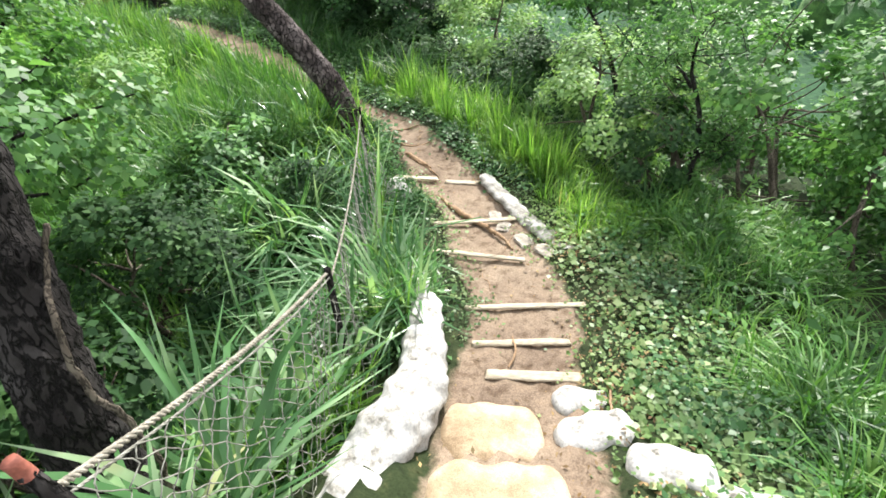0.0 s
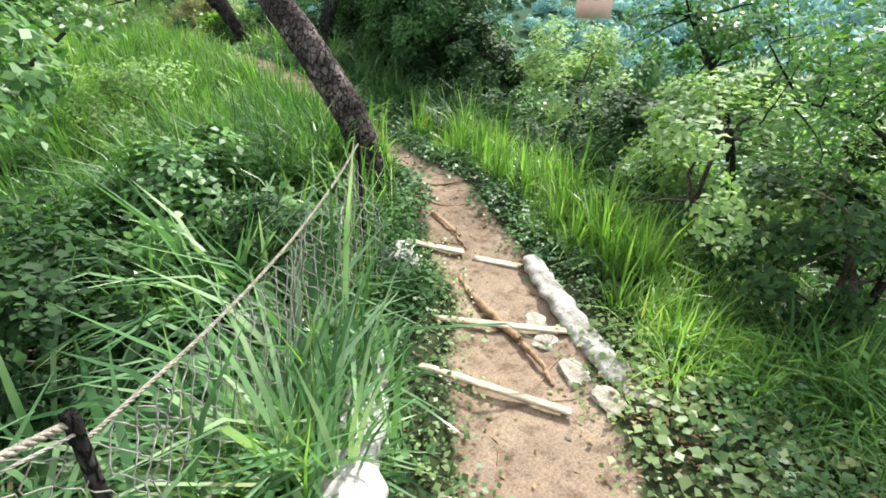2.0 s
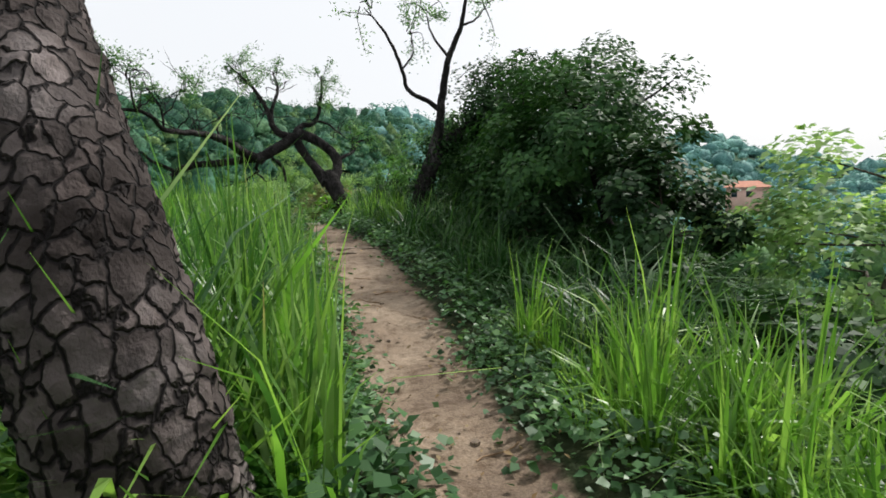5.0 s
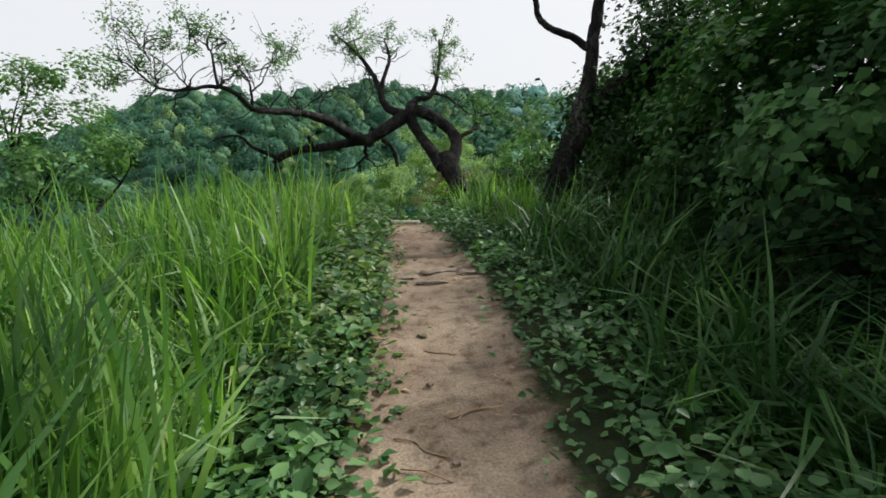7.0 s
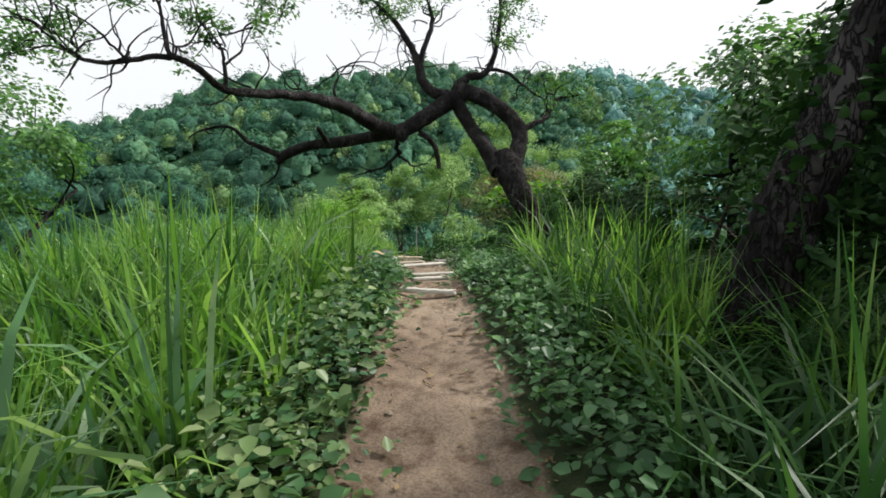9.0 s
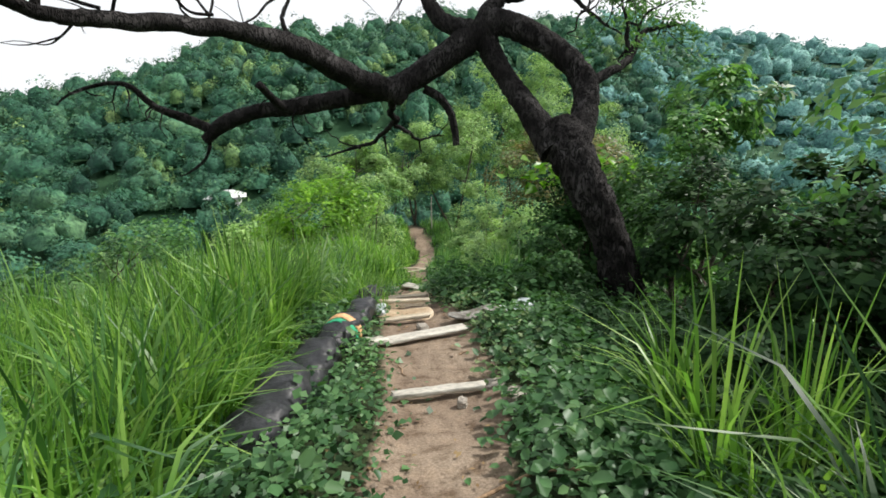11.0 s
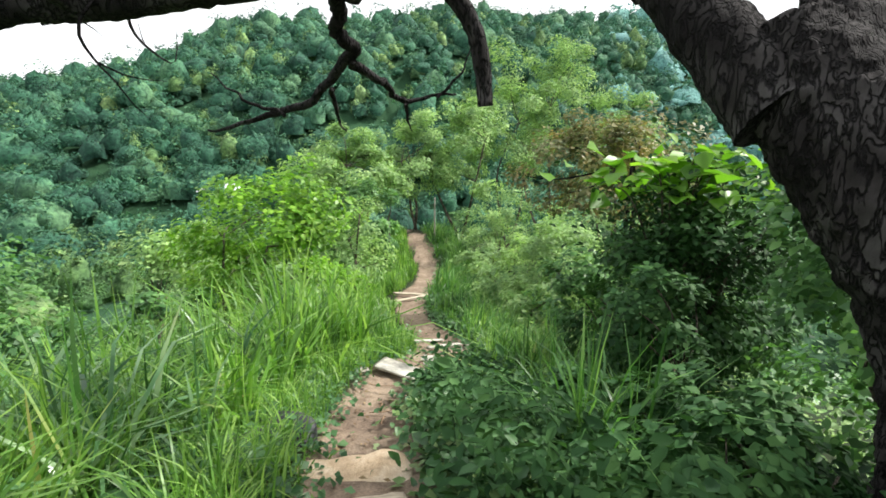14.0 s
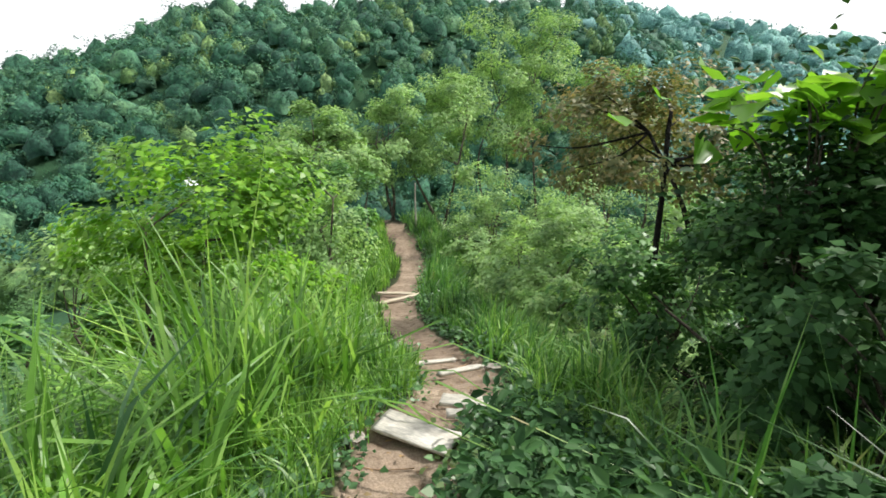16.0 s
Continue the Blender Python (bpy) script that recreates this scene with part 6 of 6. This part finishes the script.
bush("shrub", "leafy shrub rising from the gully", "shrub", (-5.4, -11.2), (-5.4, -11.1, -0.1), (1.1, 1.1, 0.8), 9000, 0.06, SHRUB_DARK_SHADED, 213, clumps=30)
bush("shrub", "leafy shrub rising from the gully", "shrub", (-3.9, -9.9), (-3.9, -9.8, -0.3), (1.1, 1.1, 0.7), 7000, 0.075, SHRUB, 214, clumps=30)
bush("tree", "small grey-green tree beyond the gully", "tree", (-6.2, -10.0), (-6.2, -9.8, 1.3), (1.6, 1.6, 1.4), 9000, 0.085, SHRUB, 215, BARK_DARK, 0.06, 2, 40)
bush("tree", "small grey-green tree beyond the gully", "tree", (-5.2, -6.6), (-5.2, -6.4, 1.2), (1.8, 1.6, 1.4), 9000, 0.085, SHRUB, 216, BARK_DARK, 0.06, 2, 40)
bush("shrub", "dark shrub deep in the gully", "shrub", (-6.6, -12.8), (-6.6, -12.6, 0.0), (1.1, 1.0, 0.8), 6000, 0.08, SHRUB_DARK_SHADED, 217)
bush("shrub", "pale feathery shrub beyond the grass", "shrub", (-3.4, -5.6), (-3.5, -5.5, 0.0), (1.2, 1.2, 0.6), 6000, 0.06, SHRUB_PALE, 218)
# left of the second stretch
bush("tree", "small tree with sparse dark foliage", "tree", (-7.0, 3.6), (-7.0, 3.8, 1.5), (1.8, 1.7, 2.0), 11000, 0.085, SHRUB, 219, BARK_DARK, 0.06, 2, 34)
bush("tree", "small tree with sparse dark foliage", "tree", (-8.4, 0.4), (-8.4, 0.6, 1.4), (1.8, 1.8, 1.7), 8000, 0.09, SHRUB, 220, BARK_DARK, 0.06, 2, 36)
bush("shrub", "low green shrub on the slope", "shrub", (-5.2, 7.8), (-5.2, 8.0, -0.9), (1.3, 1.3, 0.6), 7000, 0.075, SHRUB, 221)
bush("shrub", "fresh bright-green bush on the slope", "shrub", (-2.9, 11.2), (-2.9, 11.1, -0.75), (1.4, 1.3, 1.05), 19000, 0.085, SHRUB_FRESH, 222, clumps=56)
bush("shrub", "pale green bush on the slope", "shrub", (-2.0, 14.2), (-1.95, 14.3, -1.4), (0.9, 0.9, 1.1), 7000, 0.07, SHRUB_PALE, 223)
bush("shrub", "green bush below the ridge", "shrub", (-5.4, 13.4), (-5.4, 13.4, -2.1), (1.7, 1.6, 1.0), 8000, 0.10, SHRUB_PALE, 224)
# right of the second flight
bush("shrub", "dark glossy shrub beneath the forked tree", "shrub", (3.0, 5.0), (3.1, 5.2, 0.15), (0.9, 1.0, 0.75), 7000, 0.075, SHRUB_DARK_SHADED, 225)
bush("shrub", "dark glossy shrub behind the forked tree", "shrub", (3.4, 6.8), (3.5, 6.9, 0.4), (1.1, 1.1, 0.95), 8000, 0.08, SHRUB, 226, clumps=34)
bush("tree", "young tree with long glossy leaves", "tree", (4.2, 7.6), (4.25, 7.6, 1.35), (0.8, 0.8, 0.75), 2200, 0.14, SHRUB, 227, BARK_GREY, 0.03, 1, 18, 0.32, 0.1)
bush("shrub", "shaded shrub by the path bend", "shrub", (2.4, 9.4), (2.5, 9.5, -0.7), (1.0, 1.0, 0.8), 8000, 0.075, SHRUB_DEEP, 228)
bush("tree", "small spreading tree with russet leaf tips", "tree", (3.3, 13.6), (3.4, 13.8, -0.2), (1.9, 1.7, 1.3), 12000, 0.085, SHRUB_BROWN, 229, BARK_DARK, 0.06, 3, 46)
bush("shrub", "dense olive shrub beside the path", "shrub", (1.7, 14.6), (1.8, 14.8, -2.5), (1.3, 1.4, 0.9), 9000, 0.075, SHRUB_PALE, 230)
bush("shrub", "dense pale olive shrub beside the path", "shrub", (3.4, 18.0), (3.4, 18.0, -2.9), (1.8, 1.8, 1.1), 8000, 0.09, SHRUB_PALE, 231)
bush("shrub", "thick shrub growing by the bend", "shrub", (1.6, 21.0), (1.5, 21.4, -3.2), (1.4, 1.4, 1.1), 7000, 0.08, SHRUB_PALE, 232)
bush("shrub", "dark shrub on the falling slope", "shrub", (3.2, 9.6), (3.3, 9.8, -0.9), (1.2, 1.2, 1.0), 9000, 0.08, SHRUB_DEEP, 234)
bush("shrub", "green shrub on the falling slope", "shrub", (2.4, 11.6), (2.5, 11.8, -1.9), (1.1, 1.2, 0.85), 8000, 0.08, SHRUB, 235)
bush("shrub", "dark shrub on the falling slope", "shrub", (4.6, 11.8), (4.7, 12.0, -1.2), (1.3, 1.3, 1.1), 8000, 0.08, SHRUB, 236)
bush("shrub", "green shrub on the falling slope", "shrub", (1.5, 12.6), (1.6, 12.8, -2.7), (0.8, 0.9, 0.6), 6000, 0.07, SHRUB_PALE, 237)
bush("shrub", "green shrub on the falling slope", "shrub", (-3.4, 8.6), (-3.5, 8.8, -1.6), (1.1, 1.1, 0.75), 7000, 0.08, SHRUB, 238)
bush("shrub", "dark leafy shrub beside the grass", "shrub", (1.2, -9.6), (1.3, -9.4, -0.6), (0.8, 0.9, 0.6), 6000, 0.07, SHRUB_DARK_SHADED, 239)
bush("shrub", "dark leafy shrub beside the grass", "shrub", (1.6, -7.6), (1.7, -7.5, -0.6), (0.9, 1.0, 0.6), 6000, 0.07, SHRUB_DARK_SHADED, 240)
for k, (x, y, z, s) in enumerate([(2.6, 16.6, -2.3, 1.2), (4.8, 15.6, -1.9, 1.4), (0.9, 17.6, -3.2, 0.8), (2.4, 24.0, -2.6, 1.5), (4.6, 20.6, -2.2, 1.5), (-2.6, 16.6, -2.8, 0.9), (-4.4, 18.2, -3.0, 1.4), (-6.4, 16.0, -3.2, 1.5), (6.6, 18.2, -2.0, 1.6), (-3.6, 13.4, -2.6, 0.9)]):
    bush("shrub", "pale olive feathery shrub on the sunny slope", "shrub", (x, y), (x, y, z), (s, s, s * 0.8), 6000, 0.085, SHRUB_PALE, 270 + k, clumps=34)
# feathery trees past the bend
for k, (x, y, z, rx, rz, n, mat) in enumerate([(-1.6, 27.0, -0.6, 1.9, 1.9, 8000, SHRUB_PALE), (0.6, 28.0, -0.2, 1.9, 2.0, 8000, SHRUB_PALE), (-3.8, 24.0, -1.0, 1.7, 1.6, 8000, SHRUB_PALE), (3.2, 31.0, 1.4, 2.2, 2.8, 9000, SHRUB_PALE),
                                               (6.2, 33.0, 1.8, 2.4, 2.8, 9000, SHRUB_PALE), (-2.9, 19.6, -2.1, 1.2, 1.2, 7000, SHRUB), (6.8, 24.0, -1.0, 2.3, 1.8, 8000, SHRUB_BROWN), (9.0, 30.0, 0.0, 2.4, 2.0, 7000, SHRUB_PALE),
                                               (-7.2, 22.0, -3.0, 2.2, 1.6, 7000, SHRUB), (-6.4, 28.0, -2.2, 2.2, 1.8, 7000, SHRUB_PALE)]):
    bush("tree", "slender feathery pale-green tree past the bend" if mat is SHRUB_PALE else "rounded leafy tree past the bend", "tree", (x, y), (x, y, z - 0.5), (rx * 1.05, rx * 1.05, rz * 1.3), int(n * 1.9), 0.115, mat, 250 + k, BARK_GREY, 0.06, 2, 40)

# plant with large soft leaves
bush("shrub", "dense green shrub under the large leaves", "shrub", (2.5, 8.6), (2.6, 8.65, -0.5), (0.95, 0.7, 0.85), 11000, 0.075, SHRUB_DEEP, 233, clumps=50)
bush("shrub", "dense green shrub under the large leaves", "shrub", (1.9, 8.0), (1.95, 8.0, -0.75), (0.6, 0.6, 0.5), 6000, 0.07, SHRUB_DEEP, 235, clumps=34)
big = thing("large_leaved_plant", "climbing plant with very large bright green leaves", "plant", (2.4, 8.8, -1.4))
_r = np.random.default_rng(3)
_p = np.array([2.55, 8.85, 0.42]) + _r.normal(0, 1, (150, 3)) * np.array([0.5, 0.35, 0.15])
part("leaves", fast_mesh("leaves", *leaves(_p, _r.uniform(0.16, 0.32, 150), 4, 0.7, 0.85, None, 0.3), BIG_LEAF, False), big)
_s = []
for k in range(14):
    q = _p[k * 10]
    _s.append(tube([(2.45 + _r.normal(0, 0.15), 8.8 + _r.normal(0, 0.12), -1.6, 0.016), (*(q * 0.6 + np.array([2.45, 8.8, -0.4]) * 0.4), 0.010), (*q, 0.004)], 5, 0.08, 0.05, 400 + k))
tagged(part("undergrowth", fast_mesh("undergrowth", *join(_s), BARK_GREY), big), kind="stuff")
_p = np.array([2.65, 8.9, -0.2]) + _r.normal(0, 1, (2600, 3)) * np.array([0.5, 0.35, 0.4])
part("foliage", fast_mesh("foliage", *leaves(_p, _r.uniform(0.05, 0.1, 2600), 6, 0.3, 0.6), SHRUB_DARK_SHADED, False), big, "dark tangled lower leaves")

# ---------------------------------------------------------------- woods and houses far off


def woods(name, label, spots, size, per, leaf, mat, seed, flat=0.85):
    """Many crowns seen from far: each of several leafy boughs round a smaller dark body."""
    r = np.random.default_rng(seed)
    n = len(spots)
    rad = size[0] + (size[1] - size[0]) * r.random(n) ** 1.7
    tallness = flat * r.uniform(0.7, 1.6, n)
    shape = np.column_stack([r.uniform(0.85, 1.25, n), r.uniform(0.85, 1.25, n), tallness])
    boughs = 9
    bd = unit(r.normal(0, 1, (n, boughs, 3)) + np.array([0, 0, 0.35]))
    bd *= r.uniform(0.25, 0.85, (n, boughs, 1))
    br = r.uniform(0.22, 0.5, (n, boughs))
    k = np.repeat(np.arange(n), per)
    m = n * per
    b = r.integers(0, boughs, m)
    d = unit(r.normal(0, 1, (m, 3)) + 0.8 * bd[k, b] + np.array([0, 0, 0.35]))
    pos = spots[k] + (bd[k, b] + d * (br[k, b] * r.uniform(0.7, 1.1, m))[:, None]) * rad[k][:, None] * shape[k]
    pos[:, 2] += (rad * tallness * 0.75)[k]
    nor = unit(d * 1.3 + r.normal(0, 0.4, (m, 3)) + np.array([0, 0, 0.4]))
    ax = unit(np.cross(nor, r.normal(0, 1, (m, 3))))
    sd = np.cross(nor, ax)
    away = np.abs(along(spots[:, 0], spots[:, 1])[0])
    s = (r.uniform(0.4, 1.3, m) * leaf * (rad * np.clip(away / 28, 0.4, 1))[k])[:, None]
    jag = r.uniform(0.5, 1.1, (m, 3, 1))
    v = np.stack([pos + ax * s * jag[:, 0], pos + (sd * 0.8 - ax * 0.5) * s * jag[:, 1], pos - (sd * 0.8 + ax * 0.5) * s * jag[:, 2]], 1).reshape(-1, 3)
    q = np.arange(m * 3).reshape(-1, 3)
    nu, nv = 7, 4
    a = np.linspace(0, math.tau, nu, endpoint=False)[None, :]
    e = np.linspace(math.pi / 2, -0.5, nv)[:, None]
    dome = np.stack([np.cos(e) * np.cos(a), np.cos(e) * np.sin(a), np.sin(e) * np.ones_like(a)], -1).reshape(-1, 3)
    swell = 1 + r.normal(0, 0.16, (n, nu * nv))
    body = spots[:, None] + dome[None] * (rad[:, None] * swell * np.interp(away, [25, 35, 110, 180, 300], [0.5, 0.58, 0.62, 0.66, 0.8])[:, None])[..., None] * shape[:, None]
    body[..., 2] += (rad * tallness * 0.6)[:, None]
    i = np.arange(nv - 1)[:, None] * nu + np.arange(nu)[None]
    j = np.arange(nv - 1)[:, None] * nu + (np.arange(nu)[None] + 1) % nu
    cell = np.concatenate([np.stack([i, j, j + nu], -1).reshape(-1, 3), np.stack([i, j + nu, i + nu], -1).reshape(-1, 3)])
    bq = (np.arange(n)[:, None, None] * (nu * nv) + cell[None]).reshape(-1, 3)
    v, q = join([(body.reshape(-1, 3), bq), (v, q)])
    return tagged(new(name, fast_mesh(name, v, q, mat)), label, "woodland", kind="stuff")


def belt(n, r0, r1, a0, a1, seed):
    r = np.random.default_rng(seed)
    az = np.radians(r.uniform(a0, a1, n))
    dist = np.sqrt(r.uniform(r0 ** 2, r1 ** 2, n))
    x, y = -np.sin(az) * dist, 2 + np.cos(az) * dist
    s, _, _, _ = along(x, y)
    ridge = np.interp(np.degrees(az), HILLS[:, 0], HILLS[:, 2])
    k = (np.abs(s) > (13 if r1 < 100 else 30)) & (dist < ridge * 1.04)
    x, y = x[k], y[k]
    return np.column_stack([x, y, height(x, y)])


woods("slope_trees", "mixed green trees on the near slopes", belt(230, 15, 62, 6, 75, 301), (1.2, 2.4), 420, 0.13, SLOPE, 302)
woods("slope_trees", "mixed green trees on the near slopes", belt(330, 15, 80, -92, 2, 303), (1.4, 2.8), 240, 0.16, SLOPE, 304)
woods("slope_trees", "pale green trees on the near slopes", belt(130, 15, 70, -95, 70, 305), (1.2, 2.3), 420, 0.13, FAR_PALE, 306)
woods("slope_trees", "trees behind the start of the walk", belt(90, 14, 50, 95, 260, 307), (2.0, 3.2), 90, 0.22, SLOPE, 308)
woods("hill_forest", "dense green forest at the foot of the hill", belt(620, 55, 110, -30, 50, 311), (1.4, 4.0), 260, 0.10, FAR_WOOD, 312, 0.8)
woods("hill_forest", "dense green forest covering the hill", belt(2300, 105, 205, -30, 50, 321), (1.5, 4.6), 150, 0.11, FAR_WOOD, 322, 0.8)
woods("hill_forest", "pale tree crowns scattered over the hill forest", belt(300, 55, 190, -25, 45, 313), (1.2, 3.2), 200, 0.11, FAR_PALE, 314, 1.05)
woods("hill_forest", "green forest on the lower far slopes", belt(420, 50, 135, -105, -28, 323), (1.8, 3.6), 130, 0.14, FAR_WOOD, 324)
# crowns whose blue colour carries the distance haze
woods("hill_forest", "dense forest tinted blue for haze on the far hills", belt(2300, 110, 440, -92, -16, 315), (2.6, 6.8), 48, 0.17, FAR_HAZED, 316, 0.65)
woods("hill_forest", "forest on the far side of the valley", belt(260, 70, 260, 50, 120, 317), (4.0, 7.0), 40, 0.2, FAR_WOOD, 318)



def box(a, b):
    x0, y0, z0 = a
    x1, y1, z1 = b
    v = np.array([(x0, y0, z0), (x1, y0, z0), (x1, y1, z0), (x0, y1, z0), (x0, y0, z1), (x1, y0, z1), (x1, y1, z1), (x0, y1, z1)], float)
    return v, np.array([(0, 3, 2, 1), (4, 5, 6, 7), (0, 1, 5, 4), (1, 2, 6, 5), (2, 3, 7, 6), (3, 0, 4, 7)])


def house(label, at, turn, w, d, h, wall, roof, seed):
    """A small house: walls, hipped roof with eaves, windows."""
    ob = thing("house", label, "house")
    made = [part("wall", fast_mesh("wall", *box((-w / 2, -d / 2, -3), (w / 2, d / 2, h)), wall, False), ob)]
    e, p = 0.8, h + d * 0.28
    v = np.array([(-w / 2 - e, -d / 2 - e, h), (w / 2 + e, -d / 2 - e, h), (w / 2 + e, d / 2 + e, h), (-w / 2 - e, d / 2 + e, h), (-w / 4, 0, p), (w / 4, 0, p)], float)
    me = bpy.data.meshes.new("roof")
    me.from_pydata([tuple(c) for c in v], [], [(0, 1, 5, 4), (2, 3, 4, 5), (1, 2, 5), (3, 0, 4), (0, 3, 2, 1)])
    me.materials.append(roof)
    made.append(part("roof", me, ob))
    for k in range(int(w // 3)):
        for s in range(max(1, int(h // 2.9))):
            x = -w / 2 + 1.6 + k * 3
            made.append(part("window", fast_mesh("window", *box((x - 0.6, -d / 2 - 0.06, 0.9 + s * 2.9), (x + 0.6, -d / 2 + 0.02, 2.2 + s * 2.9)), GLASS_DARK, False), ob))
    ob.matrix_world = pose(*at, 0, 0, turn)
    return ob


house("pink rendered house with a red tiled roof among trees", (109.5, 69.7, -1.0), -53, 8.4, 5.4, 3.1, PINK_WALL, ROOF_RED, 1)
house("small pale house among trees on the valley slope", (-32.4, 74.6, -11.0), 20, 4.2, 3.2, 2.2, PALE_WALL, PALE_WALL, 2)
tagged(new("pole", fast_mesh("pole", *tube([(-0.62, 24.0, float(height(-0.62, 24.0)) - 0.2, 0.04), (-0.62, 24.0, -2.8, 0.028), (-0.6, 24.0, -2.2, 0.024)], 8, 0.3, 0.02, 1), STONE)), "short pale grey pole beside the far path", "pole")
